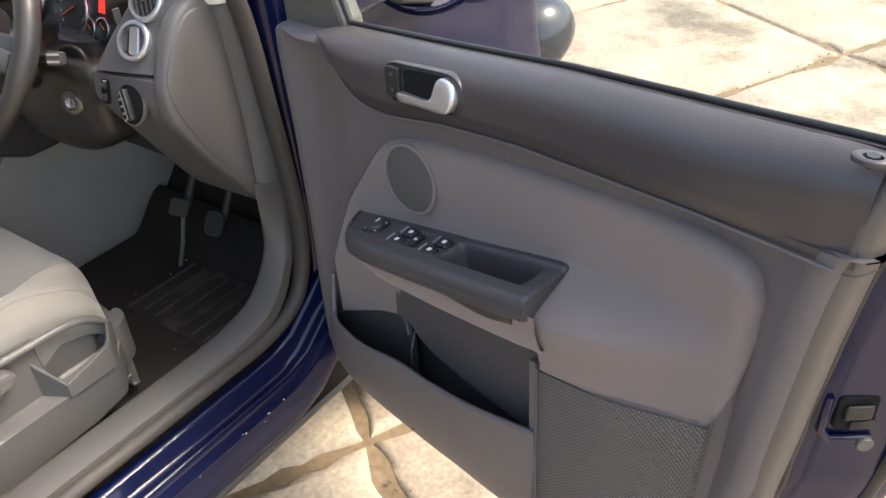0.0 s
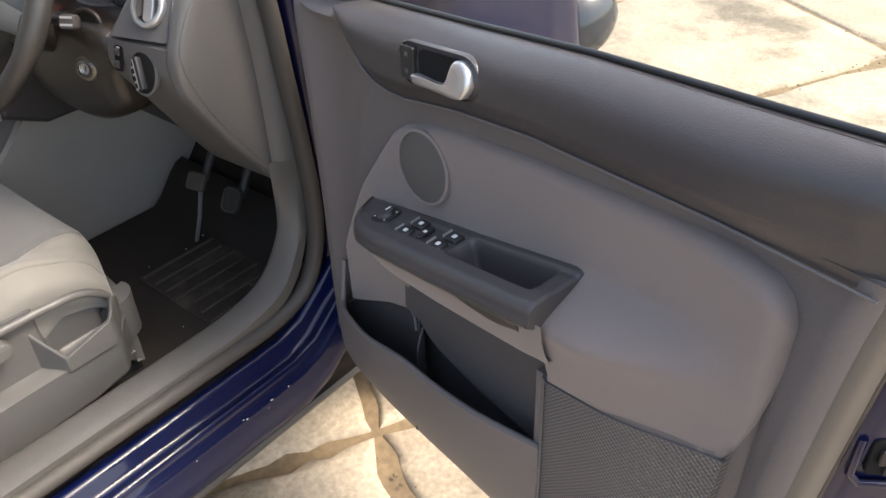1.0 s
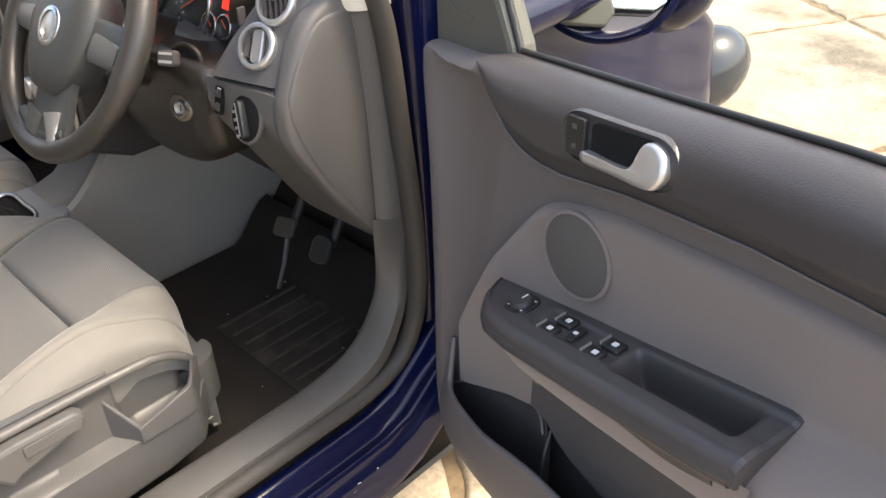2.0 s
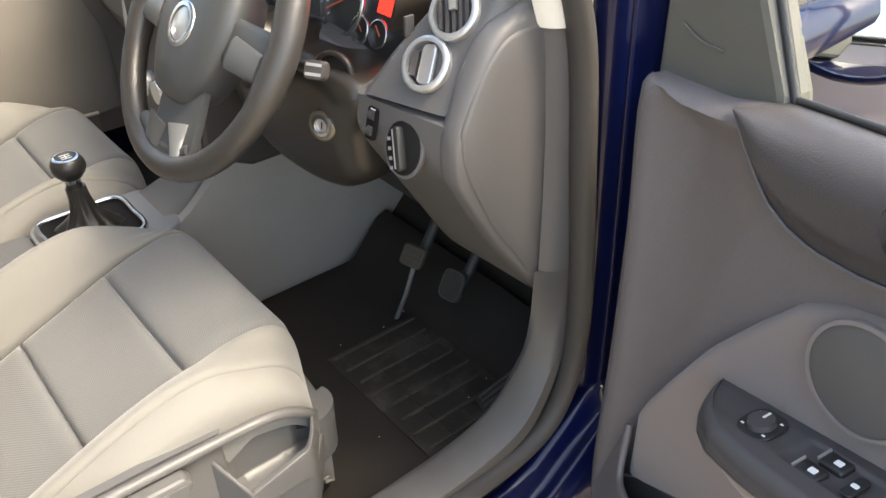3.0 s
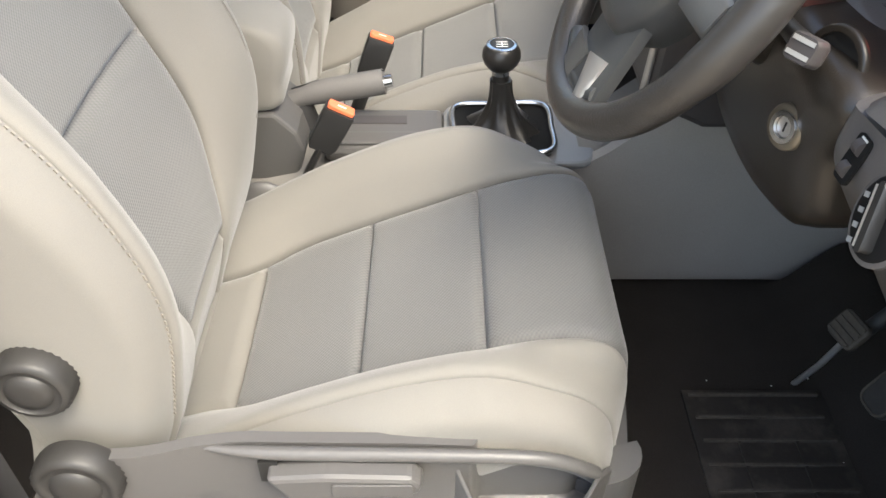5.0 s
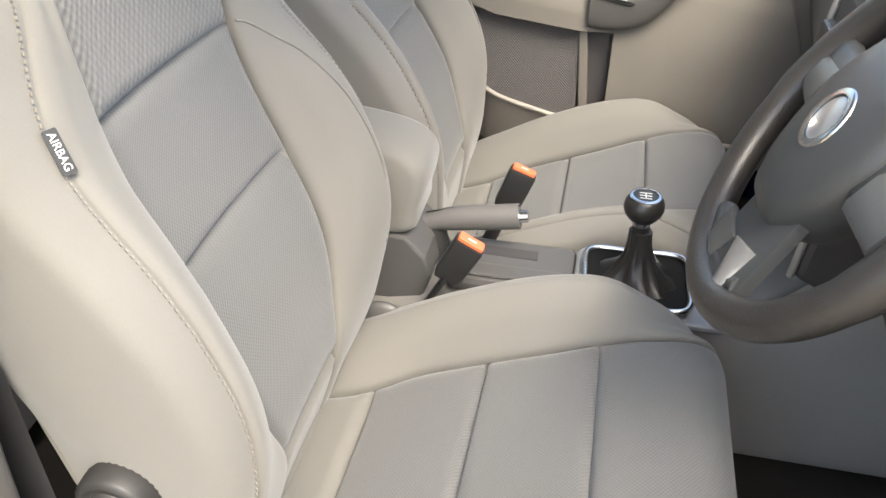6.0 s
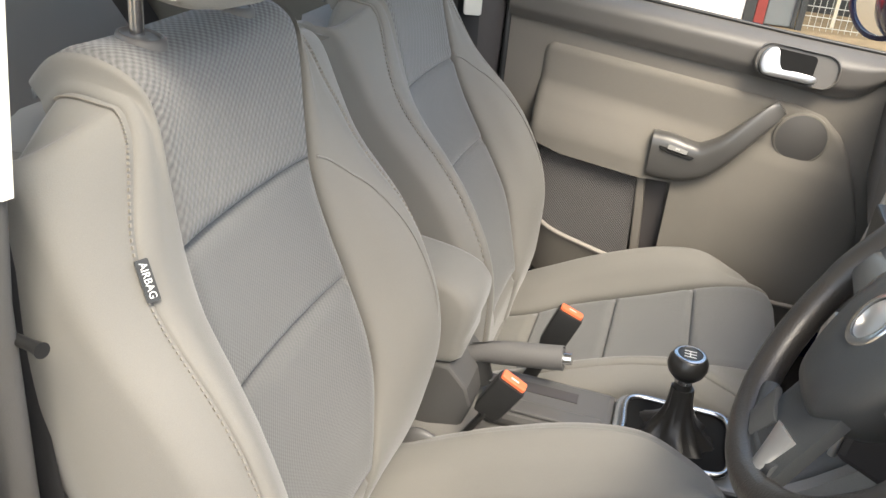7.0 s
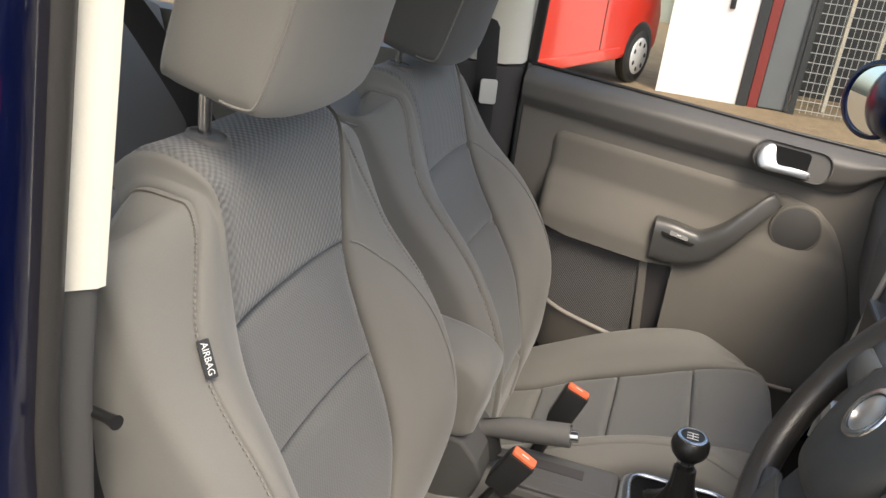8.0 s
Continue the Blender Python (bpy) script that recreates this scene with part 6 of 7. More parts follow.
HANDLE = [(-0.034, -0.012), (0.0, -0.0145), (0.022, -0.013), (0.031, -0.004), (0.035, 0.010), (0.040, 0.0225), (0.051, 0.0235), (0.062, 0.014), (0.066, -0.004), (0.061, -0.020), (0.048, -0.0275), (0.0, -0.0265), (-0.034, -0.025)]
lever_line = smooth_path([(x, y, 0) for x, y in HANDLE], 64, True)


def handle_plate(m, sx, parent):
    """The release handle: a flat bar that widens to a curved plate."""
    c = Vector((0.03, -0.01, 0))
    return part("release_handle", loft([[m @ Vector((sx * (c + (p - c) * k).x, (c + (p - c) * k).y, z - 0.10 * (p.y + 0.02) * (p.x > 0.025))) for p in lever_line] for z, k in ((0.002, 1.0), (0.008, 1.0), (0.0105, 0.97), (0.012, 0.88), (0.0125, 0.5))]), M_SATIN, parent, "satin silver release handle")


handle_plate(hm, 1, bez)

# window, its channel and the mirror corner
part("window_glass", sheet(lambda i, j: dp(0.19 + 0.70 * i, 0.985 + 0.08 * i + 0.42 * j, -0.040), 6, 4, DN * -0.004), M_GLASS, door, "clear side window").visible_shadow = False
part("window_channel", tube([dp(s, interp(BELT, s) + 0.002, -0.036) for s in [0.18 + 0.73 * k / 30 for k in range(31)]], 0.0035, 8), M_BLACK, door, "black window seal")
tri_out = [(0.046, 0.93), (0.190, 0.94), (0.207, 0.975), (0.202, 0.992), (0.165, 1.056), (0.105, 1.165), (0.070, 1.215), (0.050, 1.20), (0.046, 1.05)]
part("mirror_corner", loft([[dp(s, z, d) for s, z in tri_out] for d in (-0.060, -0.034, -0.026)]), M_CORNER, door, "grey mirror corner cover", smooth=False, bevel=0.012)
part("corner_seam", tube(smooth_path([dp(0.075, 1.012, -0.0245), dp(0.10, 1.004, -0.0245), dp(0.13, 1.004, -0.0245)], 12), 0.0008, 6), M_CORNER, door, "fine moulding line")
part("window_post", tube([dp(0.206, 0.986, -0.036), dp(0.167, 1.056, -0.038), dp(0.105, 1.168, -0.042)], 0.0045, 8), M_BLACK, door, "black window frame")
part("lock_pin_ring", disc(dp(0.893, 1.0640, -0.004), (0, 0, 1), 0.014, 0.004, 24, 0.007, 0.7), M_DOORTOP, door, "lock pin surround")
part("lock_pin", tube([dp(0.893, 1.060, -0.004), dp(0.893, 1.069, -0.004)], 0.0045, 12), M_BLACK, door, "black lock pin")

EDGE = [(0.40, 0.800), (0.44, 0.815), (0.673, 0.866), (0.745, 0.873), (0.891, 0.887), (0.96, 0.896), (1.02, 0.905), (1.062, 0.912)]


def end_fn(i, j):
    """Rounded return of the trim along the latch end."""
    z = 0.43 + 0.630 * j
    c = curve_at([(-0.022, -0.022), (-0.016, -0.012), (-0.009, -0.006), (-0.001, -0.006), (0.006, -0.011), (0.011, -0.024), (0.012, -0.034)], i)
    return dp(interp(EDGE, z) + c.x, min(z, interp(BELT, interp(EDGE, z) + c.x) - 0.002), c.y - 0.016 * fade(z, 1.01, 1.06) * (1 - i))


part("end_strip", sheet(end_fn, 24, 50, DN * -0.008), M_DOOREND, door, "brown-grey rounded trim end")
part("end_seam", tube([end_fn(i / 20, 0.862 - 0.008 * math.sin(math.pi * i / 20)) + DN * 0.0005 for i in range(4, 20)], 0.0009, 6), M_CORNER, door, "fine seam across the trim end")

# latch on the door's shut face
FN = (DN * 0.62 + DS * 0.78).normalized()
lq = face_to(dp(0.912, 0.805, -0.058), FN, (0, 0, 1))
latch = part("latch_plate", prism(rounded(0.036, 0.040, 0.006), 0.006, lq), M_MATT, door, "black door latch", smooth=False, bevel=0.002)
part("latch_claw", box(-0.012, 0.012, -0.004, 0.012, 0.006, 0.011, lq), M_BLACK, latch, "black latch claw", smooth=False, bevel=0.002)
part("latch_slot", box(-0.004, 0.018, -0.018, -0.008, 0.006, 0.0085, lq), M_BLACK, latch, "latch slot", smooth=False, bevel=0.001)
part("latch_rim", tube([lq @ Vector((x, y, 0.003)) for x, y in ((-0.026, 0.02), (-0.027, -0.02), (-0.018, -0.032), (0.02, -0.034))], 0.004, 8), M_BLUE, door, "blue pressed latch lip")
part("latch_bolt", disc(dp(0.930, 0.783, -0.050), FN, 0.0075, 0.004, 20), M_PULL, door, "steel bolt head")
part("shut_seal", tube(smooth_path([dp(0.985, z, -0.094) - DS * 0.16 * (1.0 - z) for z in (0.98, 0.85, 0.72, 0.60, 0.50)], 24), 0.007, 8), M_RUBBER, door, "rubber strip along the shut edge")

# door mirror outside the window
MC = dp(0.060, 0.990, -0.30)
MN = Vector((0.36, -0.90, 0.27))
mir = part("mirror_housing", ball(MC - DN * 0.055, 0.100, 0.060, 0.085, Matrix((DS, -DN, Vector((0, 0, 1)))).transposed().to_4x4()), M_BLUE, door, "blue door mirror housing")
part("mirror_glass", disc(MC + DN * 0.038, MN, 0.090, 0.004, 44, 0, 0.82), M_MIRROR, mir, "mirror glass that shows the sky")
part("mirror_rim", disc(MC + DN * 0.028, MN, 0.099, 0.014, 44, 0.090, 0.84), M_BLUE, mir)
part("mirror_foot", tube([dp(0.10, 0.975, -0.07), dp(0.06, 0.985, -0.26)], [0.03, 0.022], 12), M_BLUE, door, "blue mirror foot")

# ---- passenger door
PX = -0.64
pdoor = thing("passenger_door", (PX, 0.3, 0.35), "closed passenger door with brown-grey cloth panel", "car door")


def pp(y, z, d=0.0):
    return Vector((PX + d, y, z))


def pface(y, z, d=0.0, turn=0.0):
    m = Matrix((Vector((0, 1, 0)), Vector((0, 0, 1)), Vector((1, 0, 0)))).transposed().to_4x4()
    m.translation = pp(y, z, d)
    return m @ pose(0, 0, 0, 0, 0, turn)


part("outer_shell", loft([[Vector((x, y, z)) for y, z in ((-0.07, 0.34), (-0.08, 0.98), (0.72, 0.92), (0.82, 0.80), (0.82, 0.36))] for x in (PX - 0.14, PX - 0.12, PX - 0.03)]), M_BLUE, pdoor, "blue painted door shell", smooth=False, bevel=0.015)
PB = [(-0.045, 0.997), (0.269, 0.969), (0.489, 0.949), (0.657, 0.937), (0.76, 0.93)]
PC = [(-0.045, 0.919), (0.287, 0.886), (0.401, 0.876), (0.56, 0.857), (0.60, 0.857), (0.63, 0.868), (0.666, 0.900), (0.76, 0.915)]
part("trim_panel", sheet(lambda i, j: pp(-0.045 + 0.80 * i, 0.36 + (interp(PC, -0.045 + 0.80 * i) - 0.36) * j, -0.006 * (1 - math.sin(math.pi * min(1, j * 1.2)))), 40, 20, Vector((-0.03, 0, 0))), M_PPANEL, pdoor, "brown-grey plastic trim panel")
part("upper_panel", sheet(lambda i, j: pp(-0.045 + 0.80 * i, interp(PC, -0.045 + 0.80 * i) + (interp(PB, -0.045 + 0.80 * i) - interp(PC, -0.045 + 0.80 * i)) * min(1, j * 1.04), top_d(j)), 50, 18, Vector((-0.012, 0, 0))), M_DOORTOP2, pdoor, "dark soft-touch upper panel")
PHI = [(0.032, 0.845), (0.036, 0.868), (0.05, 0.878), (0.10, 0.874), (0.409, 0.842), (0.52, 0.832), (0.578, 0.817), (0.615, 0.785), (0.64, 0.748), (0.67, 0.68), (0.694, 0.609), (0.705, 0.55)]
PLO = [(0.032, 0.690), (0.10, 0.668), (0.27, 0.648), (0.33, 0.645), (0.50, 0.63), (0.66, 0.60), (0.704, 0.54)]


def pcloth(y, j, low=0.0):
    """Cloth of the far door; low is the share of the rows that lie below the armrest line."""
    z1 = interp(PHI, y)
    z0 = interp(PLO, y)
    if j < low:
        z = 0.42 + (z0 - 0.42) * j / low
    else:
        z = z0 + (z1 - z0) * (j - low) / (1 - low)
    zt = 0.770 - 0.12 * y
    a = 0.042 * (1 - fade(y, 0.24, 0.44))
    d = 0.004 - 0.006 * fade(z, zt, zt + 0.04)
    d += a * (1 - fade(z, zt - 0.06, zt + 0.045))
    d += 0.022 * fade(y, 0.30, 0.42) * (1 - fade(y, 0.55, 0.70)) * (1 - fade(z, 0.60, 0.80))
    edge = min(1.0, (y - 0.032) / 0.02, (0.704 - y) / 0.03, (z1 - z) / 0.018)
    rim = math.sqrt(max(0.0, 1 - (1 - max(0, edge)) ** 2))
    return pp(y, z, d - 0.014 * (1 - rim) + 0.006)


part("cloth_insert", sheet(lambda i, j: pcloth(0.032 + 0.298 * i, j), 50, 60, Vector((-0.012, 0, 0))), M_PDOOR, pdoor, "brown-grey cloth insert")
part("cloth_front", sheet(lambda i, j: pcloth(0.330 + 0.374 * i, j, 0.25), 60, 80, Vector((-0.012, 0, 0))), M_PDOOR, pdoor, "brown-grey cloth insert")
part("speaker_grille", sheet(lambda i, j: pp(0.06 + 0.205 * i + 0.008 * (1 - j) * i, 0.42 + (0.252 - 0.027 * i) * j, 0.030), 12, 12, Vector((-0.03, 0, 0))), M_GRILLE, pdoor, "dark perforated grille")
part("grille_strip", loft([[pp(y, z, d) for y, z in ((0.262, 0.646), (0.280, 0.644), (0.300, 0.42), (0.282, 0.42))] for d in (0.0, 0.036)]), M_PPANEL, pdoor, "pale strip beside the grille", smooth=False, bevel=0.003)
part("grille_recess", loft([[pp(y, z, d) for y, z in ((0.280, 0.644), (0.322, 0.640), (0.336, 0.42), (0.300, 0.42))] for d in (0.0, 0.015)]), M_DARK, pdoor, "dark recess", smooth=False)
pocket_rim = smooth_path([(PX + 0.045, 0.04, 0.55), (PX + 0.075, 0.10, 0.515), (PX + 0.085, 0.19, 0.492), (PX + 0.085, 0.30, 0.470), (PX + 0.08, 0.45, 0.455), (PX + 0.06, 0.62, 0.44)], 40)
part("pocket_wall", sheet(lambda i, j: pocket_rim[round(i * 39)] + Vector((-0.03 * (1 - j), 0, -0.13 * (1 - j))), 39, 6, Vector((-0.006, 0, 0))), M_PPANEL, pdoor, "brown-grey map pocket wall")
part("pocket_rim", tube(pocket_rim, 0.005, 8), M_RIM, pdoor, "pale pocket rim")
PULL = [(0.278, 0.702, 0.045), (0.310, 0.699, 0.046), (0.345, 0.698, 0.041), (0.380, 0.707, 0.032), (0.415, 0.737, 0.0245), (0.450, 0.778, 0.020), (0.480, 0.811, 0.018), (0.497, 0.828, 0.015)]
pull_rings = []
for k in range(40):
    f = k / 39
    c, n = curve_at(PULL, f), curve_at(PULL, min(f + 0.02, 1)) - curve_at(PULL, max(f - 0.02, 0))
    n = Vector((-n.y, n.x, 0)).normalized()
    if f < 0.25:
        n = (n * f * 4 + Vector((0, 1, 0)) * (1 - f * 4)).normalized()
    out = 0.062 - 0.030 * fade(f, 0.55, 1.0)
    inn = 0.012 + 0.018 * fade(f, 0.45, 0.7) * (1 - fade(f, 0.85, 1.0))
    pull_rings.append([pp(c.x + n.x * q.x * c.z, c.y + n.y * q.x * c.z, (inn + out) / 2 + q.y * (out - inn) / 2) for q in (Vector((math.copysign(abs(math.cos(a)) ** 0.6, math.cos(a)), math.copysign(abs(math.sin(a)) ** 0.6, math.sin(a)))) for a in (2 * math.pi * j / 24 for j in range(24)))])
part("pull_handle", loft(pull_rings), M_PULL, pdoor, "dark silver pull handle")
part("switch_recess", prism(rounded(0.072, 0.026, 0.011), 0.003, pface(0.328, 0.722, 0.0555, -10) @ pose(0, 0, 0, -38, 0, 0)), M_MATT, pdoor, "dark switch recess", smooth=False, bevel=0.001)
psw = part("window_switch", prism(rounded(0.040, 0.012, 0.003), 0.004, pface(0.328, 0.722, 0.0590, -10) @ pose(0, 0, 0, -38, 0, 0)), M_BLACK, pdoor, "black window switch", smooth=False, bevel=0.001)
part("switch_icon", box(-0.004, 0.004, -0.0015, 0.0015, 0.004, 0.0046, pface(0.328, 0.722, 0.0590, -10) @ pose(0, 0, 0, -38, 0, 0)), M_ICON, psw, smooth=False)
part("tweeter_grille", disc(pp(0.546, 0.770, 0.006), (1, 0, 0), 0.046, 0.006, 44), M_GRILLE2, pdoor, "round perforated tweeter grille")
part("tweeter_ring", disc(pp(0.546, 0.770, 0.004), (1, 0, 0), 0.050, 0.008, 44, 0.046), M_PDOOR, pdoor)
phm = pface(0.502, 0.907, 0.0245, -5) @ pose(0, 0, 0, -13, 0, 0)
pbez = part("handle_bezel", loft([[phm @ Vector((x, y, z)) for x, y in rounded(0.150, 0.064, 0.028, 8)] for z in (-0.01, 0.0005)] + [[phm @ Vector((x, y, z)) for x, y in rounded(0.146, 0.060, 0.026, 8)] for z in (0.002, 0.002)] + [[phm @ Vector((x, y, z)) for x, y in rounded(0.142, 0.056, 0.024, 8)] for z in (0.0, -0.003)]), M_DOORTOP2, pdoor, "dark handle surround")
part("handle_cavity", prism(rounded(0.085, 0.046, 0.008, cx=-0.012), 0.003, phm @ Matrix.Translation((0, 0, 0.0))), M_MATT, pbez, "black handle cavity", smooth=False)
handle_plate(phm, -1, pbez)
part("window_glass", sheet(lambda i, j: Vector((PX - 0.045 + 0.10 * j, -0.04 + 0.80 * i - 0.0 * j, 0.99 - 0.06 * i + 0.5 * j)), 4, 4, Vector((-0.004, 0, 0))), M_GLASS, pdoor, "clear side window").visible_shadow = False
part("window_seal", tube([pp(-0.045 + 0.80 * k / 20, interp(PB, -0.045 + 0.80 * k / 20) + 0.002, -0.036) for k in range(21)], 0.004, 8), M_BLACK, pdoor)
part("window_frame", tube([(PX - 0.045, -0.045, 0.99), (PX - 0.01, -0.03, 1.2), (PX + 0.05, 0.0, 1.48)], 0.012, 8), M_BLACK, pdoor, "black window frame")
part("shut_line", tube([pp(-0.047, 0.36, 0.0), pp(-0.047, 0.92, 0.0), pp(-0.047, 1.0, -0.02)], 0.006, 6), M_BLACK, pdoor, "black door gap")
pmir = part("mirror_housing", ball((-0.86, 0.70, 1.01), 0.10, 0.06, 0.085), M_BLUE, pdoor, "blue door mirror housing")
part("mirror_glass", disc((-0.86, 0.660, 1.01), (0.55, -0.83, 0.1), 0.085, 0.004, 36, 0, 0.85), M_MIRROR, pmir, "mirror glass")
part("mirror_rim", disc((-0.86, 0.662, 1.01), (0.55, -0.83, 0.1), 0.096, 0.010, 36, 0.085, 0.86), M_BLUE, pmir)
part("mirror_foot", tube([(-0.72, 0.70, 0.96), (-0.80, 0.70, 0.99)], 0.025, 10), M_BLACK, pdoor)
pt = thing("belt_tongue", (-0.585, -0.12, 0.93), "black belt with steel tongue on the far pillar", "seat belt")
part("webbing", tube(smooth_path([(-0.592, -0.14, 1.35), (-0.588, -0.125, 1.1), (-0.588, -0.115, 0.9), (-0.592, -0.11, 0.5)], 20), 0.022, 8, flat=0.08), M_BELT, pt, "black belt webbing")
part("tongue", prism(rounded(0.035, 0.05, 0.006), 0.006, face_to((-0.572, -0.105, 0.945), (1, 0.4, 0.1))), M_SILVER, pt, "steel belt tongue", smooth=False, bevel=0.001)

# ---- across the yard: red car, white wall, gate and mesh fence
def gz(x):
    return ground_z(x, 0)


RX = -6.75
rz = gz(RX)
rcar = thing("parked_car", (RX - 0.8, -1.9, rz), "red hatchback parked across the yard", "car")
prof = [(-3.9, 0.30), (-3.85, 0.75), (-3.2, 0.95), (-2.7, 1.40), (-1.2, 1.42), (-0.45, 0.98), (0.10, 0.82), (0.20, 0.60), (0.20, 0.32), (0.10, 0.22), (-3.8, 0.20)]
part("body", loft([[Vector((x, -1.9 + (y + 1.9) * k, rz + 0.02 + z * kz)) for y, z in prof] for x, k, kz in ((RX - 1.55, 0.97, 0.97), (RX - 1.4, 1.0, 1.0), (RX - 0.25, 1.0, 1.0), (RX - 0.08, 0.995, 0.985), (RX, 0.98, 0.93))]), M_RED, rcar, "glossy red body", smooth=False, bevel=0.05)
part("sill_strip", box(RX - 0.03, RX + 0.015, -3.0, -0.62, rz + 0.24, rz + 0.34), M_RED, rcar, smooth=False, bevel=0.015)
for yg in (-1.0, -2.3):
    part("door_gap", box(RX - 0.01, RX + 0.004, yg - 0.004, yg + 0.004, rz + 0.34, rz + 1.0), M_BLACK, rcar, smooth=False)
for yw in (-0.235, -3.1):
    arch = part("wheel_arch", disc((RX - 0.03, yw, rz + 0.265), (1, 0, 0), 0.275, 0.040, 40), M_BLACK, rcar, "black wheel arch")
    wh = part("wheel", disc((RX - 0.09, yw, rz + 0.235), (1, 0, 0), 0.235, 0.105, 48), M_TYRE, rcar, "black tyre")
    part("hub_cap", disc((RX - 0.02, yw, rz + 0.235), (1, 0, 0), 0.165, 0.045, 48), M_HUBCAP, wh, "silver hub cap")
    for k in range(7):
        a = 2 * math.pi * k / 7
        part("hub_slot", ball((RX + 0.021, yw + 0.115 * math.cos(a), rz + 0.235 + 0.115 * math.sin(a)), 0.010, 0.024, 0.024), M_TYRE, wh)

rcar.matrix_world = Matrix.Translation((RX, -0.235, 0)) @ pose(0, 0, 0, 0, 0, 70) @ Matrix.Translation((-RX, 0.235, 0)) @ Matrix.Translation((RX - 0.8, -1.9, rz))
WX = -6.55
wz = gz(WX)
wall = part("white_wall", box(WX - 0.25, WX, 0.0, 0.69, wz - 0.1, 3.2), M_WALL, None, smooth=False)
tagged(wall, "bright white painted wall across the yard", "wall", kind="structure")
hookb = thing("wall_hook", (WX + 0.03, 0.47, 0.72), "small grey metal hook on the white wall", "hook")
part("plate", box(WX + 0.001, WX + 0.02, 0.455, 0.50, 0.66, 0.80), M_STEEL, hookb, smooth=False, bevel=0.004)
part("hook", tube([(WX + 0.02, 0.475, 0.72), (WX + 0.06, 0.475, 0.69), (WX + 0.07, 0.475, 0.73)], 0.010, 8), M_STEEL, hookb)
gate = thing("steel_gate", (WX, 0.9, wz), "dark steel gate post with a red strip beside a grey door", "gate")
part("post", box(WX - 0.12, WX + 0.02, 0.69, 0.78, wz - 0.05, 3.0), M_STEEL, gate, "black steel post", smooth=False, bevel=0.008)
part("red_strip", box(WX - 0.10, WX + 0.01, 0.783, 0.865, wz - 0.05, 3.0), M_REDSTEEL, gate, "dark red painted strip", smooth=False, bevel=0.006)
part("leaf", box(WX - 0.09, WX - 0.01, 0.868, 1.11, wz, 2.8), M_GATE, gate, "grey steel gate leaf", smooth=False, bevel=0.01)
part("leaf_rib", box(WX - 0.01, WX + 0.012, 1.085, 1.112, wz, 2.8), M_STEEL, gate, smooth=False)
fence = thing("mesh_fence", (WX, 1.9, wz), "galvanised wire mesh fence panel with steel posts", "fence")
for y in (1.12, 2.05, 3.0):
    part("post", box(WX - 0.02, WX + 0.02, y, y + 0.05, wz - 0.05, 2.4), M_STEEL, fence, smooth=False)
wires = bmesh.new()
for k in range(38):
    y = 1.17 + 0.048 * k
    bmesh.ops.create_cube(wires, size=1.0, matrix=Matrix.Translation((WX, y, 1.1)) @ Matrix.Diagonal((0.004, 0.004, 2.4, 1)))
for k in range(30):
    bmesh.ops.create_cube(wires, size=1.0, matrix=Matrix.Translation((WX + 0.005, 2.08, wz + 0.08 * k + 0.04)) @ Matrix.Diagonal((0.005, 1.9, 0.006, 1)))
tagged(part("mesh_wires", wires, M_GALV, fence, "grey wire mesh", smooth=False), kind="stuff")
stack = thing("timber_stack", (WX - 0.4, 1.9, wz), "pale upright planks and poles behind the mesh fence", "planks")
rnd = random.Random(4)
for k in range(7):
    y = 1.20 + 0.26 * k + rnd.uniform(-0.03, 0.03)
    w = rnd.choice((0.03, 0.045, 0.07))
    part("plank", box(WX - 0.40 - 0.06 * rnd.random(), WX - 0.36, y, y + w, wz - 0.02, 1.5 + rnd.random(), pose(0, 0, 0, 0, 0, 0)), M_PLANK if k % 3 else M_STEEL, stack, smooth=False)
shed = part("shed_wall", box(WX - 1.3, WX - 1.1, 0.7, 6.0, wz - 0.1, 3.0), M_STEEL, None, smooth=False)
tagged(shed, "dark shed wall behind the fence", "wall", kind="structure")
back = part("yard_wall", box(-13.2, -13.0, -14.0, 0.4, gz(-13) - 0.1, 3.4), M_YARD, None, smooth=False)
tagged(back, "grey-green rendered yard wall", "wall", kind="structure")
for k in range(9):
    part("pier", box(-13.0, -12.9, -13.0 + 1.6 * k, -12.7 + 1.6 * k, gz(-13) - 0.1, 3.45), M_YARD, back, smooth=False)

# grit and drops on the sill
grit = bmesh.new()
rnd = random.Random(9)
for k in range(26):
    y = rnd.gauss(0.56, 0.11)
    x, z = (0.829, 0.290) if rnd.random() < 0.6 else (0.834, 0.262)
    s = rnd.uniform(0.0006, 0.0017)
    bmesh.ops.create_icosphere(grit, subdivisions=1, radius=s, matrix=Matrix.Translation((x + 0.001, y, z + rnd.uniform(-0.02, 0.015))) @ Matrix.Diagonal((0.6, 1.6, 1, 1)))
tagged(part("sill_grit", grit, M_WHITE, body, "pale grit and drops on the sill"), kind="stuff")

# ---- paving, slab by slab
paving = thing("paving", (1.5, 1.5, 0), "worn pale concrete slabs with dirt in the joints", "paving", kind="structure")
rnd = random.Random(21)
A = radians(63)
UX, UY = Vector((math.cos(A), math.sin(A), 0)), Vector((-math.sin(A), math.cos(A), 0))
P0 = Vector((0.815, 0.815, 0))
SU, SV = 1.30, 0.95


def corner(i, j):
    r = random.Random(i * 131 + j * 17 + 5)
    k = 0.0 if (i, j) == (0, 0) else 1.0
    return P0 + UX * (SU * i + k * r.uniform(-0.12, 0.12)) + UY * (SV * j + k * r.uniform(-0.09, 0.09))


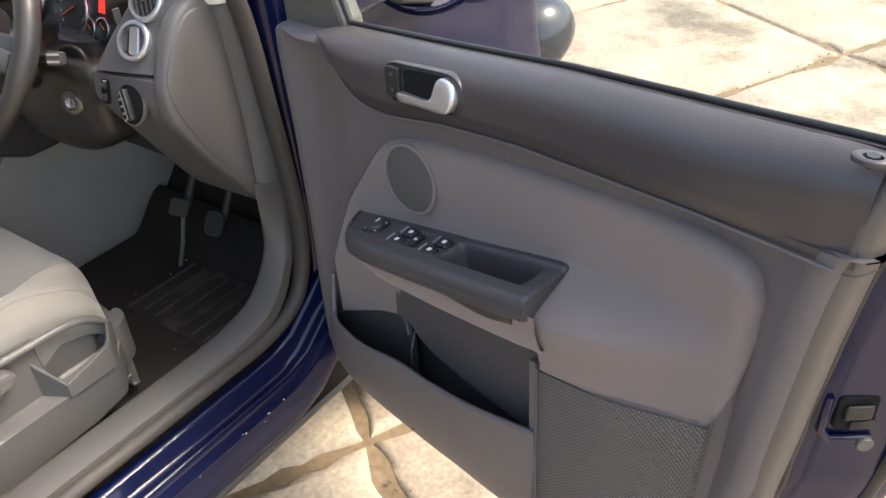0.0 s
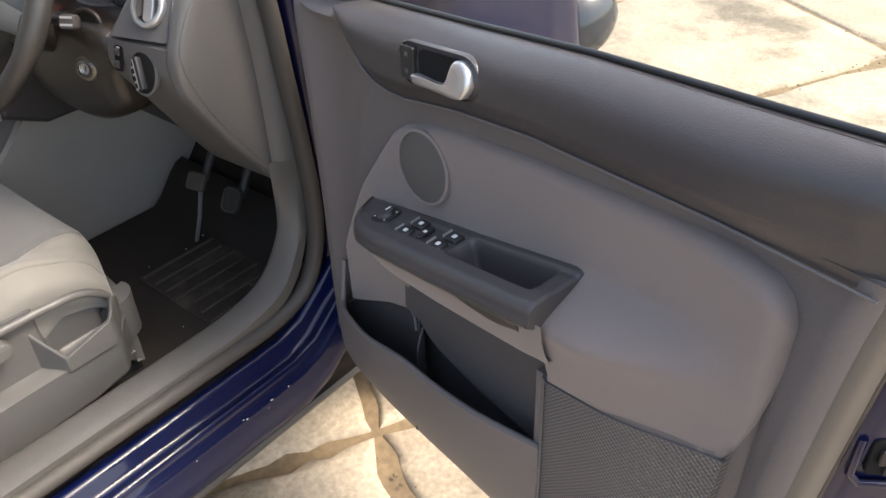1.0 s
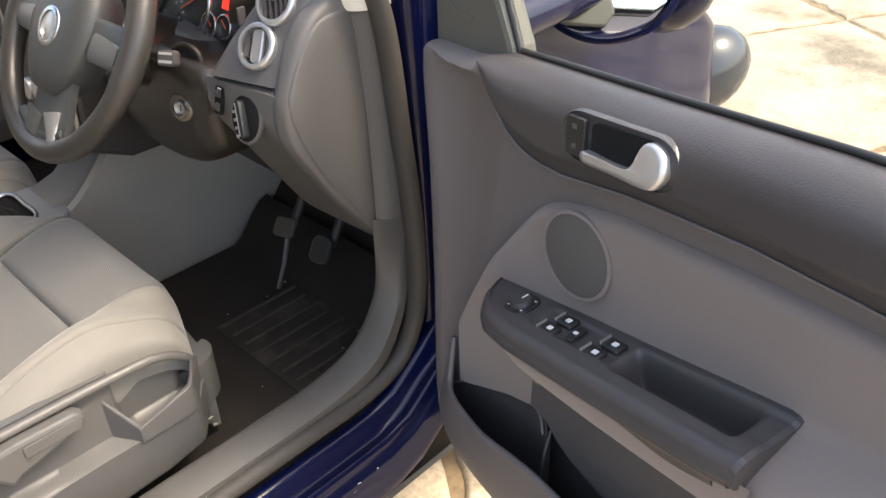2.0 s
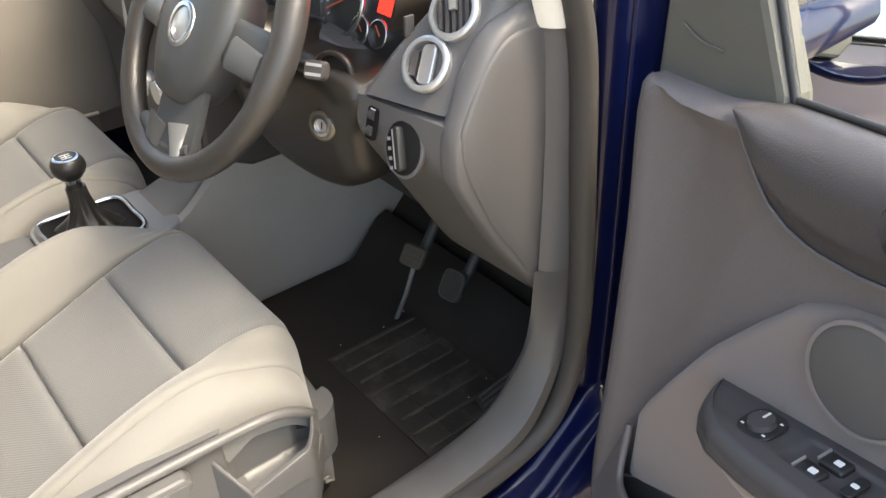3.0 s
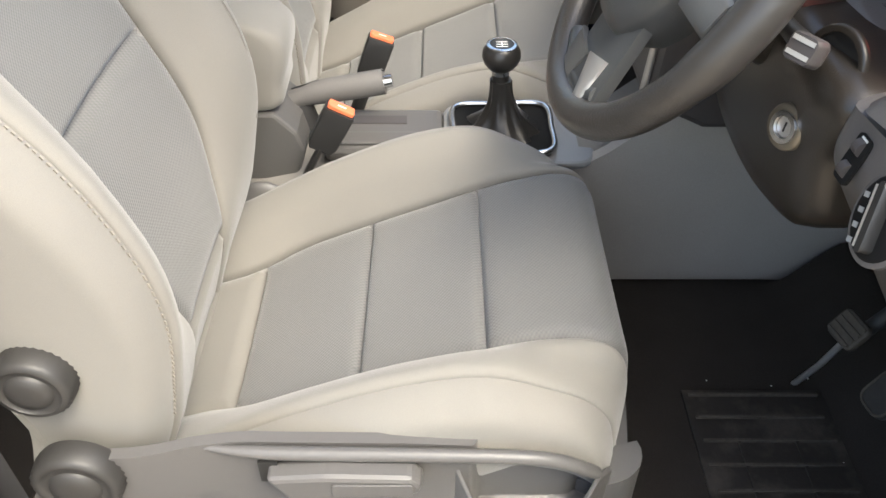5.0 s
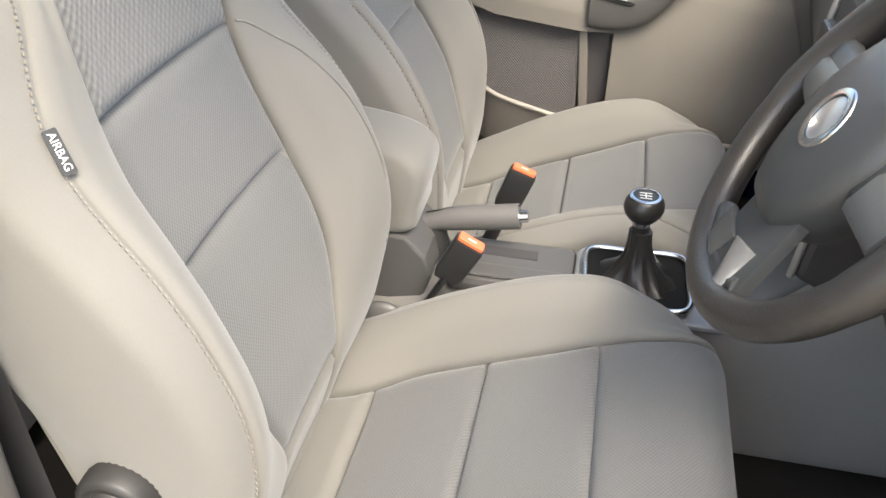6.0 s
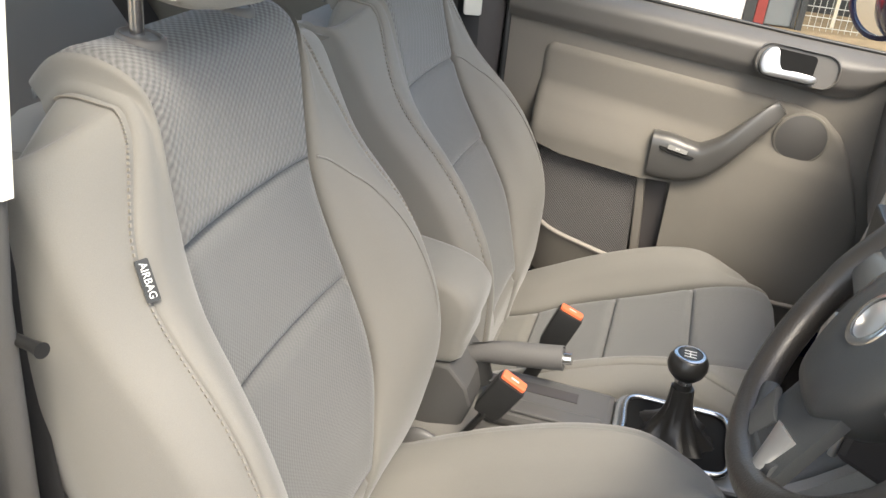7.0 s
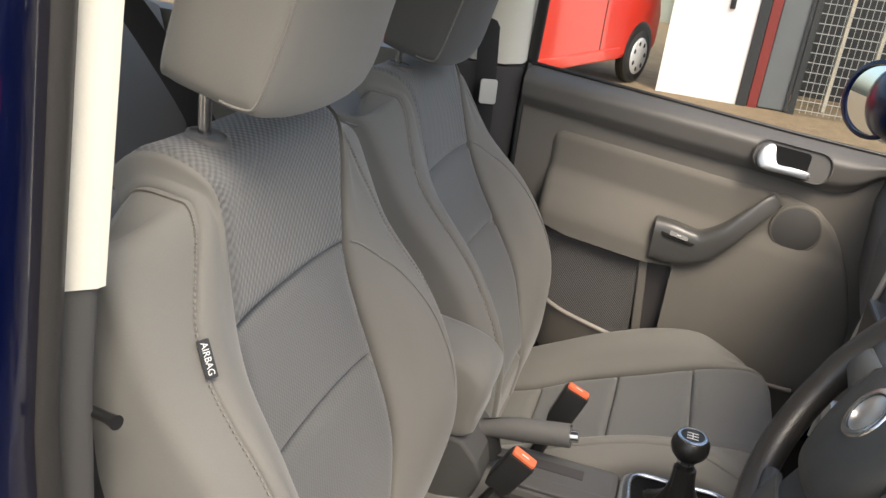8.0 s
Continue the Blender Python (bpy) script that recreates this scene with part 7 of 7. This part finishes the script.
for i in range(-6, 9):
    for j in range(-7, 8):
        c = [corner(i, j), corner(i + 1, j), corner(i + 1, j + 1), corner(i, j + 1)]
        mid_c = sum(c, Vector()) / 4
        if mid_c.x < -3.2 or mid_c.x > 5.5 or mid_c.y < -3.0 or mid_c.y > 7.5:
            continue
        outline = []
        for k in range(4):
            a, b = c[k], c[(k + 1) % 4]
            inward = Vector((-(b - a).y, (b - a).x, 0)).normalized()
            for f in range(30):
                p = a + (b - a) * (0.012 + 0.976 * f / 29)
                near = min(0.012 + 0.976 * f / 29, 0.988 - 0.976 * f / 29) * (b - a).length
                worn = noise.noise(Vector((p.x * 3.1, p.y * 3.1, 2.0 + 0.7 * k))) + 0.5 * noise.noise(Vector((p.x * 13.0, p.y * 13.0, 5.0)))
                outline.append(p + inward * min(0.011 + 0.090 * max(0.0, worn) ** 1.4 + rnd.uniform(0, 0.004), 0.006 + 0.28 * near))
        tilt = rnd.uniform(-0.003, 0.003)
        top = [Vector((p.x, p.y, ground_z(p.x, p.y) + tilt - 0.006 + rnd.uniform(-0.001, 0.001))) for p in outline]
        inner = [mid_c + (p - mid_c) * 0.975 for p in top]
        for p, q in zip(inner, top):
            p.z = q.z + 0.010
        part("slab", loft([[p - Vector((0, 0, 0.03)) for p in top], top, inner]), M_SLAB, paving)
# loose grit in the joints beside the car
pebbles = bmesh.new()
rnd = random.Random(33)
for k in range(1000):
    i, j = rnd.randint(-1, 2), rnd.randint(-2, 2)
    a = corner(i, j)
    b = corner(i + 1, j) if rnd.random() < 0.5 else corner(i, j + 1)
    p = a + (b - a) * rnd.random() + Vector((rnd.gauss(0, 0.025), rnd.gauss(0, 0.025), 0))
    if p.x < 0.86:
        continue
    s = rnd.uniform(0.0015, 0.006)
    bmesh.ops.create_icosphere(pebbles, subdivisions=1, radius=s, matrix=Matrix.Translation((p.x, p.y, ground_z(p.x, p.y) + 0.006)) @ Matrix.Diagonal((1.2, 0.9, 0.7, 1)))
tagged(part("grit", pebbles, M_DIRT, None, smooth=False), "brown grit and small stones in the slab joints", "grit", kind="stuff")
